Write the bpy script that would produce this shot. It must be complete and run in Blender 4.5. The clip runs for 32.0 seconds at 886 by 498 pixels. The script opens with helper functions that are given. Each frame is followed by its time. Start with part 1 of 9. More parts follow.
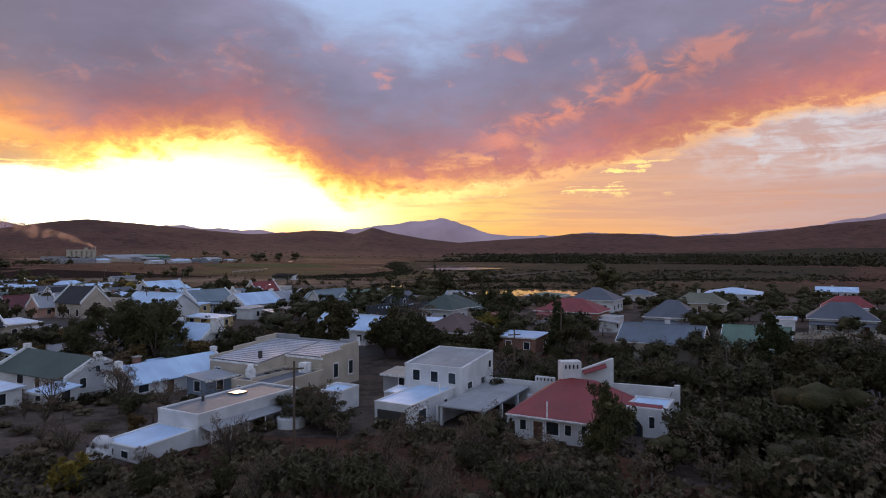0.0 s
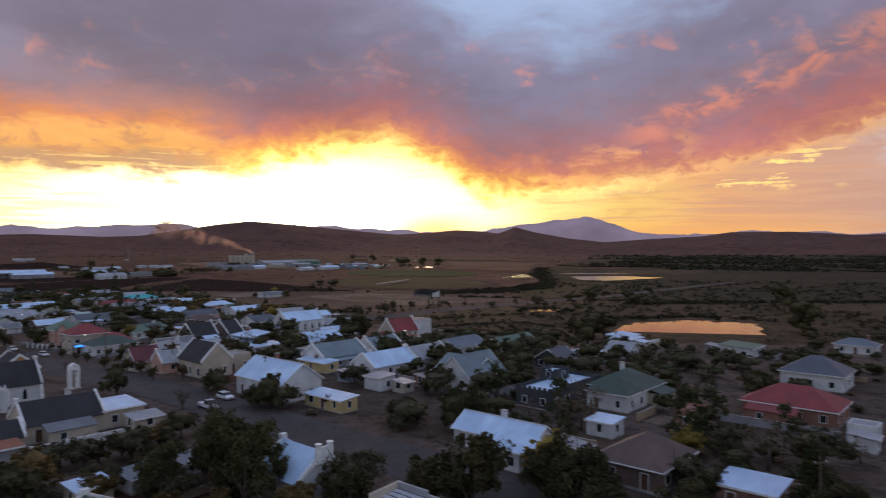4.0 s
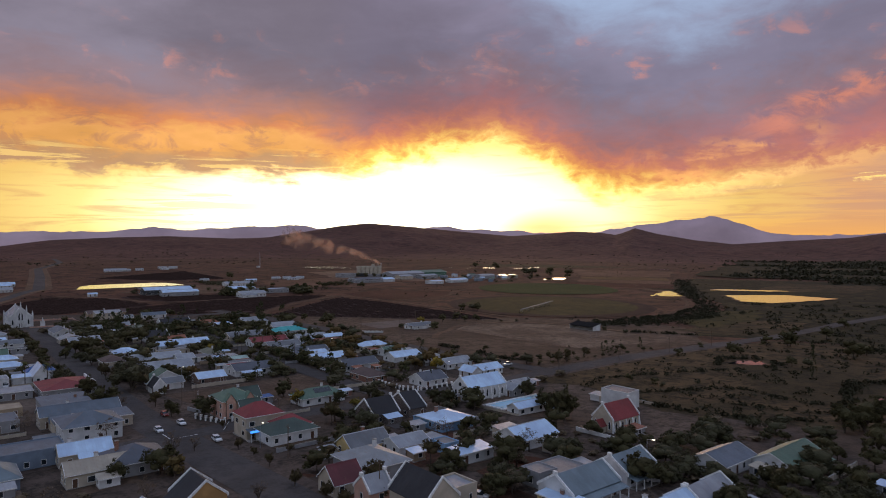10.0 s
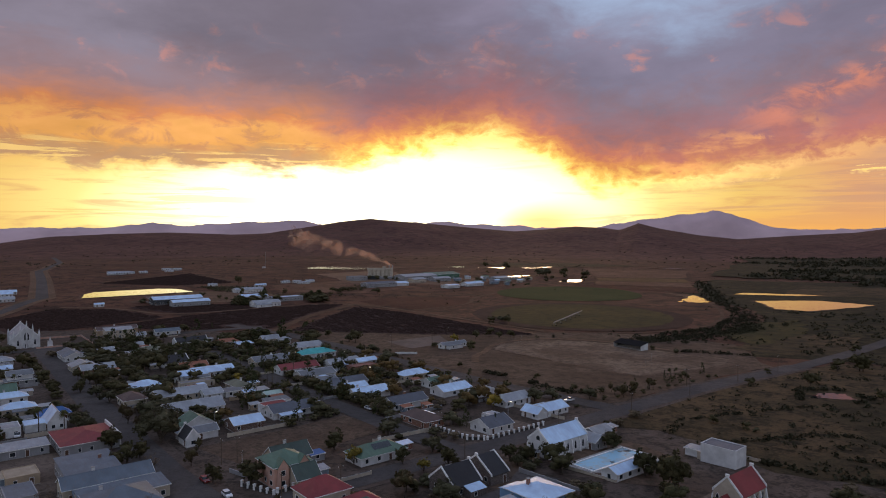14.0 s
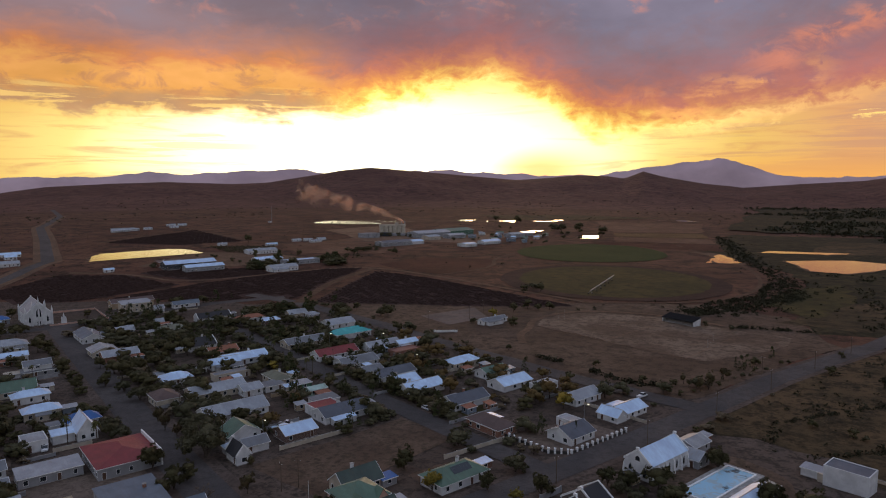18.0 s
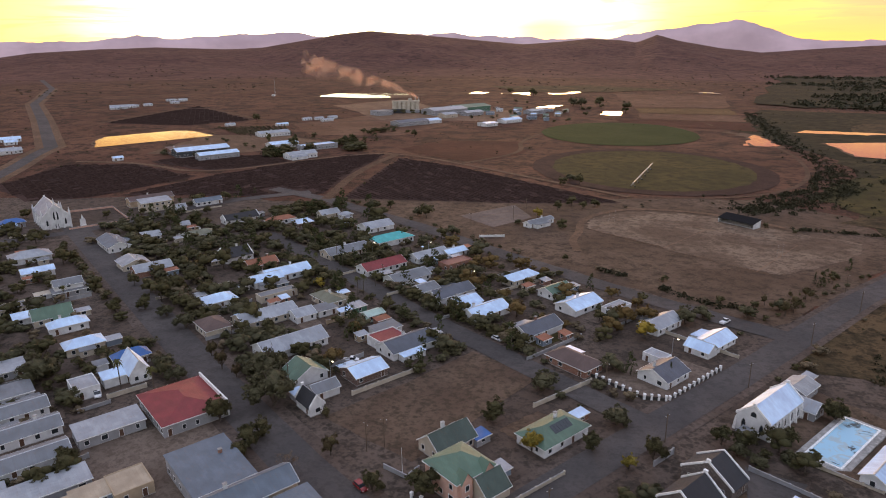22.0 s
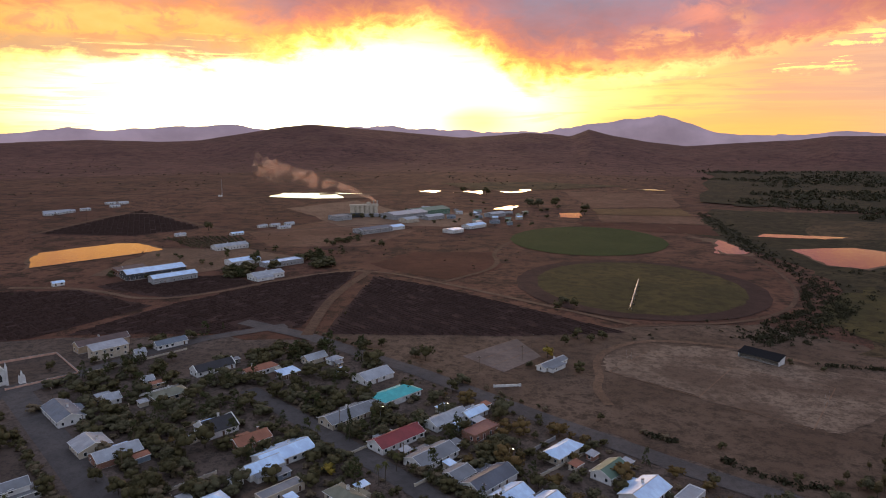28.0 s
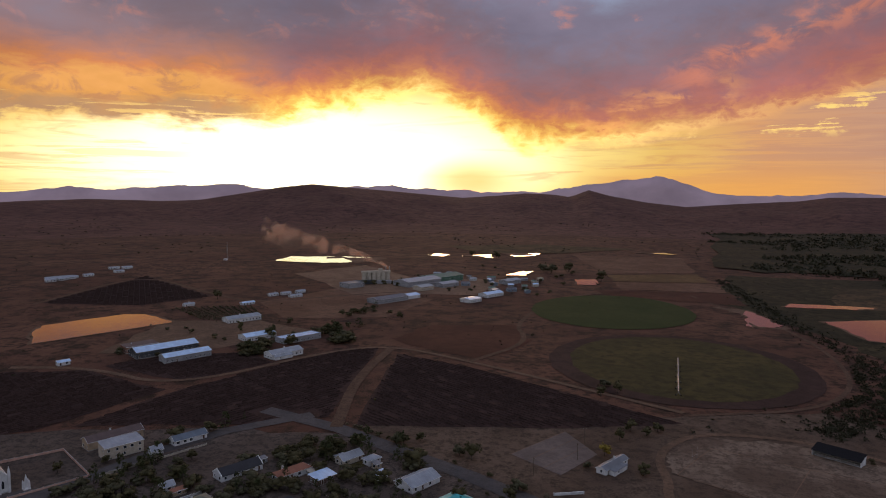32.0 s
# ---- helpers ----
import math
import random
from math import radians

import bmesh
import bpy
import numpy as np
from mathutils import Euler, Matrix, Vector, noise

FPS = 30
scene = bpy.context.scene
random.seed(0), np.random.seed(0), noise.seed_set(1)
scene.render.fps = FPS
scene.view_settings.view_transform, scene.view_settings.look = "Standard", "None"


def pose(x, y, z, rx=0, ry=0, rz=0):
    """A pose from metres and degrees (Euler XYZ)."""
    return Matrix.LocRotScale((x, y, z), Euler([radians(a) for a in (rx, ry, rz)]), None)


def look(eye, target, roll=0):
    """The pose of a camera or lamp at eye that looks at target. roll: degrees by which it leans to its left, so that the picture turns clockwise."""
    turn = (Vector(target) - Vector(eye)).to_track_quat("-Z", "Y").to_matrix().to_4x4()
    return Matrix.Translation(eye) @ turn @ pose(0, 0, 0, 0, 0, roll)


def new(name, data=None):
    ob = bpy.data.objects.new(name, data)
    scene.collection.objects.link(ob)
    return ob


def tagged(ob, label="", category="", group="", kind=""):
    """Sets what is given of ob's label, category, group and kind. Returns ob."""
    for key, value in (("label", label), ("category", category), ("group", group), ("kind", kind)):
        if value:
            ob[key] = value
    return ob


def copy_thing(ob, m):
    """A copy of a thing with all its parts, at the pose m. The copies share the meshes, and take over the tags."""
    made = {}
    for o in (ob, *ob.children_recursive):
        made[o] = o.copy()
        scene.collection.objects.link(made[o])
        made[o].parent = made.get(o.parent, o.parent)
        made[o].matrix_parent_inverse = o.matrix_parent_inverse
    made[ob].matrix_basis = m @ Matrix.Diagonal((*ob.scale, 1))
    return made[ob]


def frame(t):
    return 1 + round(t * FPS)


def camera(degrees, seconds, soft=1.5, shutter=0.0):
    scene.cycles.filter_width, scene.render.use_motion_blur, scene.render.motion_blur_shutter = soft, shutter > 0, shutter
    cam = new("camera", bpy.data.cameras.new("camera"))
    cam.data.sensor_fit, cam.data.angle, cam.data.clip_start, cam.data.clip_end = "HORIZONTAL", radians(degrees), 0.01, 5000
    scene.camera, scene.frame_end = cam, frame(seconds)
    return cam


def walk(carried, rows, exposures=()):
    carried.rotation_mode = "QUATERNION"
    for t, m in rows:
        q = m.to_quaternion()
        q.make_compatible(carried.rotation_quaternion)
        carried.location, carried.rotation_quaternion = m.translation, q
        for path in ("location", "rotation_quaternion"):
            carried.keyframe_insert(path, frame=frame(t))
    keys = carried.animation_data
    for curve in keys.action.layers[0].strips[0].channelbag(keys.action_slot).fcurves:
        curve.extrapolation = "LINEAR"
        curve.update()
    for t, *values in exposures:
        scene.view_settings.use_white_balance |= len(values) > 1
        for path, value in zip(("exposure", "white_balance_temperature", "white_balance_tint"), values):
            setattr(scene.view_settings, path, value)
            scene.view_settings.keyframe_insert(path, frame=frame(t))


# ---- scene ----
cam = camera(67.7, 32.0, 1.0, 0.4)
METRES, EYE, TILT, LEAN, TURN = 310.0, 23.2, 0.0, 0.0, 0.0
ROWS = [
    (0.0, 0.0, 0.0, 0.0, 0.0, 0.0, -0.0),
    (0.5, 0.0003, 0.0127, 0.0053, -0.02, -0.04, 0.02),
    (1.0, 0.0006, 0.0259, 0.0107, -0.05, -0.1, 0.03),
    (1.5, 0.0008, 0.0399, 0.0158, -0.06, -0.15, 0.03),
    (2.0, 0.0008, 0.0539, 0.0212, -0.07, -0.2, 0.05),
    (2.5, -0.0007, 0.0678, 0.0265, -0.08, -0.22, 0.08),
    (3.0, -0.0044, 0.0809, 0.0318, 0.64, -0.23, 0.11),
    (3.5, -0.0104, 0.0925, 0.0372, 5.35, -0.22, 0.09),
    (4.0, -0.0169, 0.1025, 0.0427, 12.3, -0.21, 0.06),
    (4.5, -0.0236, 0.1125, 0.048, 17.71, -0.21, 0.04),
    (6.5, -0.0627, 0.1451, 0.0706, 21.76, -0.24, -0.1),
    (7.0, -0.0749, 0.1531, 0.076, 21.76, -0.27, -0.12),
    (7.5, -0.0873, 0.1612, 0.0813, 21.75, -0.29, -0.11),
    (8.0, -0.1, 0.1692, 0.0865, 21.74, -0.29, -0.09),
    (8.5, -0.1128, 0.1769, 0.092, 21.74, -0.32, -0.08),
    (9.0, -0.126, 0.1847, 0.0973, 21.73, -0.32, -0.06),
    (9.5, -0.1392, 0.1925, 0.1026, 21.71, -0.35, -0.04),
    (10.0, -0.1526, 0.2003, 0.1079, 21.69, -0.37, -0.03),
    (10.5, -0.1651, 0.2074, 0.1129, 21.67, -0.38, -0.02),
    (11.0, -0.1787, 0.2152, 0.118, 21.65, -0.38, -0.01),
    (11.5, -0.1923, 0.223, 0.1233, 21.63, -0.4, 0.03),
    (12.0, -0.206, 0.2309, 0.1284, 21.6, -0.4, 0.04),
    (12.5, -0.2197, 0.2383, 0.1337, 21.58, -0.41, 0.06),
    (13.0, -0.2334, 0.2461, 0.139, 21.55, -0.42, 0.08),
    (13.5, -0.2472, 0.2537, 0.144, 21.52, -0.56, 0.1),
    (14.0, -0.2608, 0.261, 0.1493, 21.5, -0.95, 0.11),
    (14.5, -0.2744, 0.2686, 0.1547, 21.48, -1.49, 0.14),
    (16.5, -0.3283, 0.2988, 0.1759, 21.4, -3.62, 0.22),
    (17.0, -0.3423, 0.3061, 0.1814, 21.36, -4.15, 0.22),
    (17.5, -0.3559, 0.3135, 0.1867, 21.33, -4.69, 0.22),
    (18.0, -0.3694, 0.3208, 0.1915, 21.31, -5.56, 0.24),
    (18.5, -0.3827, 0.3281, 0.1961, 21.31, -8.15, 0.28),
    (19.0, -0.3963, 0.3351, 0.2018, 21.28, -11.44, 0.31),
    (19.5, -0.4099, 0.3423, 0.2078, 21.26, -14.67, 0.36),
    (20.0, -0.4236, 0.3498, 0.2137, 21.24, -16.57, 0.37),
    (20.5, -0.4373, 0.3573, 0.2194, 21.23, -16.97, 0.37),
    (21.0, -0.4509, 0.3646, 0.2249, 21.22, -16.98, 0.36),
    (21.5, -0.4644, 0.3719, 0.2304, 21.21, -17.0, 0.36),
    (22.0, -0.478, 0.3792, 0.2359, 21.21, -17.01, 0.34),
    (22.5, -0.4916, 0.3865, 0.2415, 21.18, -17.03, 0.34),
    (23.0, -0.5049, 0.3937, 0.247, 21.07, -17.04, 0.34),
    (23.5, -0.5179, 0.4011, 0.2526, 20.72, -16.92, 0.33),
    (24.0, -0.5311, 0.4087, 0.2582, 20.2, -16.28, 0.31),
    (24.5, -0.5442, 0.4162, 0.2637, 19.57, -15.29, 0.28),
    (25.0, -0.5566, 0.424, 0.2695, 18.53, -14.24, 0.26),
    (25.5, -0.5692, 0.4316, 0.2747, 17.26, -13.22, 0.22),
    (27.5, -0.6169, 0.4641, 0.2963, 15.81, -10.32, 0.18),
    (28.0, -0.6289, 0.472, 0.3018, 15.66, -9.7, 0.15),
    (28.5, -0.6409, 0.48, 0.3072, 15.54, -9.06, 0.12),
    (29.0, -0.6531, 0.4882, 0.3129, 15.44, -8.46, 0.07),
    (29.5, -0.6654, 0.4966, 0.3183, 15.38, -7.84, 0.07),
    (30.0, -0.6779, 0.5049, 0.3236, 15.34, -7.23, 0.04),
    (30.5, -0.6905, 0.5128, 0.3284, 15.33, -6.6, 0.02),
    (31.0, -0.703, 0.5201, 0.3312, 15.33, -5.95, -0.0),
    (31.5, -0.7159, 0.5264, 0.3333, 15.33, -5.35, -0.02),
    (32.0, -0.7294, 0.532, 0.3345, 15.32, -4.73, -0.05),
]
EXPOSURES = [(0.0, 0.14, 6420, 11), (4.0, 0.0, 6550, 11), (9.0, -0.12, 6700, 10), (14.0, -0.12, 6800, 10), (18.0, -0.15, 7100, 10), (19.0, -0.2, 7300, 10), (20.0, 0.12, 7400, 10), (21.0, 0.62, 7600, 10), (22.5, 1.0, 7750, 11), (24.5, 1.0, 7650, 11), (27.5, 0.5, 7150, 11), (28.2, 0.4, 7100, 11), (29.5, 0.15, 7050, 12), (31.0, -0.2, 7000, 13), (32.0, -0.3, 7000, 13)]
walk(cam, [(t, pose(0, 0, EYE, TILT, LEAN, TURN) @ pose(METRES * x, METRES * y, METRES * z, 90 + pitch, roll, yaw)) for t, x, y, z, yaw, pitch, roll in ROWS], EXPOSURES)


# ---- node helpers ----
class Val:
    """A node socket that can be used in plain arithmetic."""

    def __init__(self, tree, sock):
        self.tree, self.sock = tree, sock

    def _op(self, op, *others):
        n = self.tree.nodes.new("ShaderNodeMath")
        n.operation = op
        for slot, v in zip(n.inputs, (self, *others)):
            if isinstance(v, Val):
                self.tree.links.new(v.sock, slot)
            else:
                slot.default_value = v
        return Val(self.tree, n.outputs[0])

    def __add__(self, o): return self._op("ADD", o)
    def __sub__(self, o): return self._op("SUBTRACT", o)
    def __mul__(self, o): return self._op("MULTIPLY", o)
    def __truediv__(self, o): return self._op("DIVIDE", o)
    def power(self, o): return self._op("POWER", o)
    def absolute(self): return self._op("ABSOLUTE")
    def sine(self): return self._op("SINE")
    def root(self): return self._op("SQRT")
    def low(self, o): return self._op("MINIMUM", o)
    def high(self, o): return self._op("MAXIMUM", o)

    def rise(self, a, b):
        """0 below a, 1 above b, smooth between."""
        n = self.tree.nodes.new("ShaderNodeMapRange")
        n.interpolation_type = "SMOOTHSTEP"
        self.tree.links.new(self.sock, n.inputs["Value"])
        n.inputs["From Min"].default_value, n.inputs["From Max"].default_value = (a, b) if a < b else (b, a)
        n.inputs["To Min"].default_value, n.inputs["To Max"].default_value = (0, 1) if a < b else (1, 0)
        return Val(self.tree, n.outputs["Result"])


def ramp(fac, stops, ease="LINEAR"):
    n = fac.tree.nodes.new("ShaderNodeValToRGB")
    n.color_ramp.interpolation = ease
    for i, (at, c) in enumerate(stops):
        e = n.color_ramp.elements[i] if i < 2 else n.color_ramp.elements.new(at)
        e.position, e.color = at, (*c, 1) if isinstance(c, tuple) else (c, c, c, 1)
    fac.tree.links.new(fac.sock, n.inputs[0])
    return Val(fac.tree, n.outputs[0])


def blend(fac, a, b, mode="MIX"):
    tree = next(v.tree for v in (fac, a, b) if isinstance(v, Val))
    n = tree.nodes.new("ShaderNodeMix")
    n.data_type, n.blend_type = "RGBA", mode
    for slot, v in ((n.inputs[0], fac), (n.inputs[6], a), (n.inputs[7], b)):
        if isinstance(v, Val):
            tree.links.new(v.sock, slot)
        else:
            slot.default_value = (*v, 1) if isinstance(v, tuple) else v
    return Val(tree, n.outputs[2])


def vec(tree, x, y, z=0.0):
    n = tree.nodes.new("ShaderNodeCombineXYZ")
    for slot, v in zip(n.inputs, (x, y, z)):
        if isinstance(v, Val):
            tree.links.new(v.sock, slot)
        else:
            slot.default_value = v
    return Val(tree, n.outputs[0])


def cloudy(v, scale, detail=4.0, rough=0.55, warp=0.0):
    n = v.tree.nodes.new("ShaderNodeTexNoise")
    n.inputs["Scale"].default_value, n.inputs["Detail"].default_value = scale, detail
    n.inputs["Roughness"].default_value, n.inputs["Distortion"].default_value = rough, warp
    v.tree.links.new(v.sock, n.inputs["Vector"])
    return Val(v.tree, n.outputs["Fac"])


def axes(tree, v):
    n = tree.nodes.new("ShaderNodeSeparateXYZ")
    tree.links.new(v.sock, n.inputs[0])
    return [Val(tree, s) for s in n.outputs]


# ---- sky: sunset under a broken cloud sheet, clear and blue overhead and behind ----
SUN_AZ, SUN_EL = -13.0, 1.5
world = bpy.data.worlds.new("dusk_sky")
scene.world = world
world.use_nodes = True
wt = world.node_tree
wt.nodes.clear()
coord = wt.nodes.new("ShaderNodeTexCoord")
dx, dy, dz = axes(wt, Val(wt, coord.outputs["Generated"]))
az = dx._op("ARCTAN2", dy) * 57.2958
el = dz._op("ARCSINE") * 57.2958
flow = vec(wt, az * 0.045, el * 0.11, 0.0)
big = cloudy(flow, 1.1, 5.0, 0.55, 0.4)
mid = cloudy(flow, 3.2, 6.0, 0.6, 0.3)
fine = cloudy(vec(wt, az * 0.05, el * 0.28, 3.0), 4.5, 7.0, 0.62, 0.2)
puffs = cloudy(vec(wt, az * 0.11, el * 0.2, 11.0), 3.0, 7.0, 0.62, 0.6)
wob = (big - 0.5) * 3.5 + (mid - 0.5) * 4.5 + (fine - 0.5) * 2.0 + (puffs - 0.5) * 4.0
# height of the lower rim of the cloud sheet by bearing
rim = ramp((az + 60.0) / 100.0, [(0.0, 0.30), (0.16, 0.31), (0.30, 0.33), (0.365, 0.39), (0.43, 0.45), (0.475, 0.35), (0.515, 0.21), (0.58, 0.222), (0.64, 0.272), (0.72, 0.345), (0.79, 0.42), (0.86, 0.52), (1.0, 0.58)]) * 20.0 - 0.7
over = el - rim + wob * 0.55
sheet = over.rise(-0.5, 0.7)
# clear strip below the rim: white heat over the hidden sun, yellow and rose away from it
sun_d = (((az + 27.0) / 22.0).power(2.0) + ((el - 2.6) / 6.0).power(2.0)).root()
strip = ramp(sun_d / 4.0, [(0.0, (3.2, 3.0, 2.2)), (0.17, (2.2, 2.0, 1.25)), (0.27, (1.25, 1.0, 0.36)), (0.34, (1.0, 0.66, 0.20)), (0.43, (0.86, 0.45, 0.21)), (0.55, (0.66, 0.39, 0.29)), (0.75, (0.48, 0.36, 0.37)), (1.0, (0.42, 0.39, 0.47))])
streak = cloudy(vec(wt, az * 0.045, el * 0.42, 7.0), 2.4, 7.0, 0.6, 0.9)
veil = cloudy(vec(wt, az * 0.03, el * 0.55, 17.0), 2.6, 8.0, 0.65, 0.5)
strip = blend(streak.rise(0.50, 0.68) * 0.5 * sun_d.rise(0.35, 1.1), strip, (0.72, 0.33, 0.17))
strip = blend(veil.rise(0.44, 0.58) * az.rise(-6.0, 4.0) * 0.45, strip, (0.58, 0.32, 0.25))
strip = blend(el.rise(3.4, 0.4) * az.rise(-6.0, 0.0) * az.rise(26.0, 12.0) * 0.7, strip, (1.05, 0.50, 0.12))
glint = (puffs * 0.45 + veil * 0.55).rise(0.525, 0.575) * el.rise(4.0, 5.2) * el.rise(9.0, 7.0) * az.rise(-4.0, 3.0) * az.rise(22.0, 15.0)
strip = blend(glint * 0.9, strip, (1.35, 0.95, 0.30))
# red glow where the sun sits behind the ridge
ember = (((az + 13.0) / 5.0).power(2.0) + ((el - 1.2) / 2.2).power(2.0)).root()
strip = blend(ember.rise(1.25, 0.1) * 0.75, strip, (1.7, 0.72, 0.16))
# a low lemon band along the horizon left of the sun, crossed by thin dark streaks
strip = blend(veil.rise(0.535, 0.60) * az.rise(-32.0, -40.0) * el.rise(1.0, 2.0) * 0.4, strip, (0.78, 0.46, 0.16))
wisp = az.rise(17.0, 27.0) * el.rise(4.5, 7.0) * el.rise(15.0, 11.0) * (puffs * 0.5 + streak * 0.5).rise(0.42, 0.60)
strip = blend(wisp * 0.8, strip, (0.66, 0.66, 0.70))
# underside of the sheet
near_sun = sun_d.rise(1.9, 0.7)
cauli = (cloudy(vec(wt, az * 0.16, el * 0.25, 31.0), 2.1, 6.0, 0.6, 0.4) - 0.5).absolute() * 6.0
depth = over + cauli * 1.0 - 0.6
hot = ramp(depth / 10.0, [(0.0, (2.0, 1.45, 0.45)), (0.10, (1.35, 0.80, 0.17)), (0.18, (1.0, 0.42, 0.11)), (0.30, (0.72, 0.24, 0.13)), (0.46, (0.44, 0.20, 0.19)), (0.72, (0.27, 0.185, 0.24)), (1.0, (0.225, 0.195, 0.285))])
cool = ramp(depth / 9.0, [(0.0, (0.95, 0.50, 0.22)), (0.07, (0.66, 0.27, 0.17)), (0.20, (0.52, 0.195, 0.18)), (0.45, (0.37, 0.185, 0.215)), (0.75, (0.27, 0.20, 0.26)), (1.0, (0.24, 0.22, 0.32))])
under = blend(near_sun, cool, hot)
# left of the sun the sheet hangs in layers: dull underside, bright yellow flank, red brow
layer = ramp((over + (mid - 0.5) * 2.0) / 10.0, [(0.0, (1.15, 0.70, 0.22)), (0.05, (0.62, 0.36, 0.20)), (0.13, (0.66, 0.37, 0.18)), (0.22, (0.92, 0.44, 0.13)), (0.33, (0.98, 0.47, 0.15)), (0.42, (0.78, 0.30, 0.13)), (0.53, (0.54, 0.25, 0.19)), (0.72, (0.31, 0.21, 0.24)), (1.0, (0.25, 0.225, 0.30))])
layer = blend(veil.rise(0.54, 0.59) * over.rise(2.6, 1.0) * 0.6, layer, (1.35, 0.92, 0.30))
layer = blend(puffs.rise(0.50, 0.62) * over.rise(0.8, 2.2) * over.rise(5.5, 4.0) * 0.6, layer, (0.56, 0.27, 0.16))
under = blend(az.rise(-27.0, -34.0), under, layer)
# glowing puffs over the dark wedge, and an arc of rose flecks climbing away to the right
lit = cauli.rise(0.85, 0.25) * over.rise(0.6, 1.6) * over.rise(4.6, 2.6) * az.rise(-7.0, -2.0) * az.rise(10.0, 6.0) * mid.rise(0.46, 0.60)
under = blend(lit * 0.6, under, (1.2, 0.58, 0.19))
arc = ((el - 9.2) - (az - 4.0) * 0.36).absolute() + (mid - 0.5) * 3.0
tufts = cloudy(vec(wt, az * 0.13, el * 0.22, 21.0), 2.6, 6.0, 0.6, 0.5)
rose = arc.rise(2.0, 0.3) * az.rise(1.0, 6.0) * tufts.rise(0.42, 0.64)
under = blend(rose * 0.75, under, (0.82, 0.30, 0.20))
fleck = tufts.rise(0.52, 0.68) * el.rise(11.0, 14.0) * el.rise(18.5, 15.5) * mid.rise(0.42, 0.58)
under = blend(fleck * 0.45, under, (0.72, 0.29, 0.22))
fold = (big * 0.72 + mid * 0.28).rise(0.32, 0.68)
under = blend(1.0, under, ramp(fold, [(0.0, 0.84), (1.0, 1.2)]), "MULTIPLY")
blue_gap = (((az + 3.0) / 15.0).power(2.0) + ((el - 22.0) / 7.0).power(2.0)).root()
under = blend((blue_gap + (mid - 0.5) * 1.2).rise(1.15, 0.25) * 0.95, under, (0.40, 0.52, 0.77))
dim = (((az + 31.0) / 15.0).power(2.0) + ((el - 17.5) / 6.5).power(2.0)).root()
under = blend((dim + (mid - 0.5) * 0.8).rise(1.2, 0.3) * 0.5, under, (0.17, 0.145, 0.195))
dim = (((az - 27.0) / 12.0).power(2.0) + ((el - 17.5) / 5.0).power(2.0)).root()
under = blend((dim + (mid - 0.5) * 0.8).rise(1.2, 0.3) * 0.35, under, (0.20, 0.165, 0.22))
picture = blend(sheet, strip, under)
# overhead and behind: clear evening blue
nishita = wt.nodes.new("ShaderNodeTexSky")
nishita.sky_type, nishita.sun_disc = "NISHITA", False
nishita.sun_elevation, nishita.sun_rotation = radians(SUN_EL + 3.0), radians(SUN_AZ)
dome = blend(el.rise(8.0, 55.0), (0.46, 0.49, 0.60), (0.48, 0.58, 0.88))
dome = blend(0.25, dome, blend(1.0, Val(wt, nishita.outputs[0]), (0.12, 0.12, 0.12), "MULTIPLY"))
behind = (dy * 0.97 - dx * 0.22).rise(0.35, -0.15)
high = (el.rise(22.0, 40.0)).high(behind)
full = blend(high, picture, dome)
full = blend(el.rise(0.0, -3.0), full, (0.05, 0.04, 0.04))
bg = wt.nodes.new("ShaderNodeBackground")
wt.links.new(full.sock, bg.inputs[0])
bg.inputs[1].default_value = 1.0
wo = wt.nodes.new("ShaderNodeOutputWorld")
wt.links.new(bg.outputs[0], wo.inputs[0])

sun = new("sun", bpy.data.lights.new("sun", "SUN"))
sun.data.energy, sun.data.angle, sun.data.color = 0.5, radians(14), (1.0, 0.62, 0.36)
sun.matrix_world = look((0, 0, 300), (0 - 100 * math.sin(radians(SUN_AZ)), -100 * math.cos(radians(SUN_AZ)), 300 - 100 * math.tan(radians(7))))


# ---- materials ----
def material(name, build, rough=0.8, metal=0.0, bump=0.0, spec=0.3):
    """build(tree, local, world_place) gives the colour and, if it wants, a height for the bump."""
    m = bpy.data.materials.new(name)
    m.use_nodes = True
    t = m.node_tree
    b = t.nodes["Principled BSDF"]
    tc = t.nodes.new("ShaderNodeTexCoord")
    ge = t.nodes.new("ShaderNodeNewGeometry")
    got = build(t, Val(t, tc.outputs["Object"]), Val(t, ge.outputs["Position"]))
    colour, height, r = (*got, None, None)[:3] if isinstance(got, tuple) else (got, None, None)
    t.links.new(colour.sock, b.inputs["Base Color"])
    b.inputs["Roughness"].default_value, b.inputs["Metallic"].default_value = rough, metal
    b.inputs["Specular IOR Level"].default_value = spec
    if r is not None:
        t.links.new(r.sock, b.inputs["Roughness"])
    if height is not None and bump > 0:
        n = t.nodes.new("ShaderNodeBump")
        n.inputs["Strength"].default_value, n.inputs["Distance"].default_value = 1.0, bump
        t.links.new(height.sock, n.inputs["Height"])
        t.links.new(n.outputs[0], b.inputs["Normal"])
    return m


def chance(t):
    n = t.nodes.new("ShaderNodeObjectInfo")
    return Val(t, n.outputs["Random"])


def island(t):
    n = t.nodes.new("ShaderNodeNewGeometry")
    return Val(t, n.outputs["Random Per Island"])


def tint(c, k):
    return tuple(min(1.0, max(0.0, v * k)) for v in c)


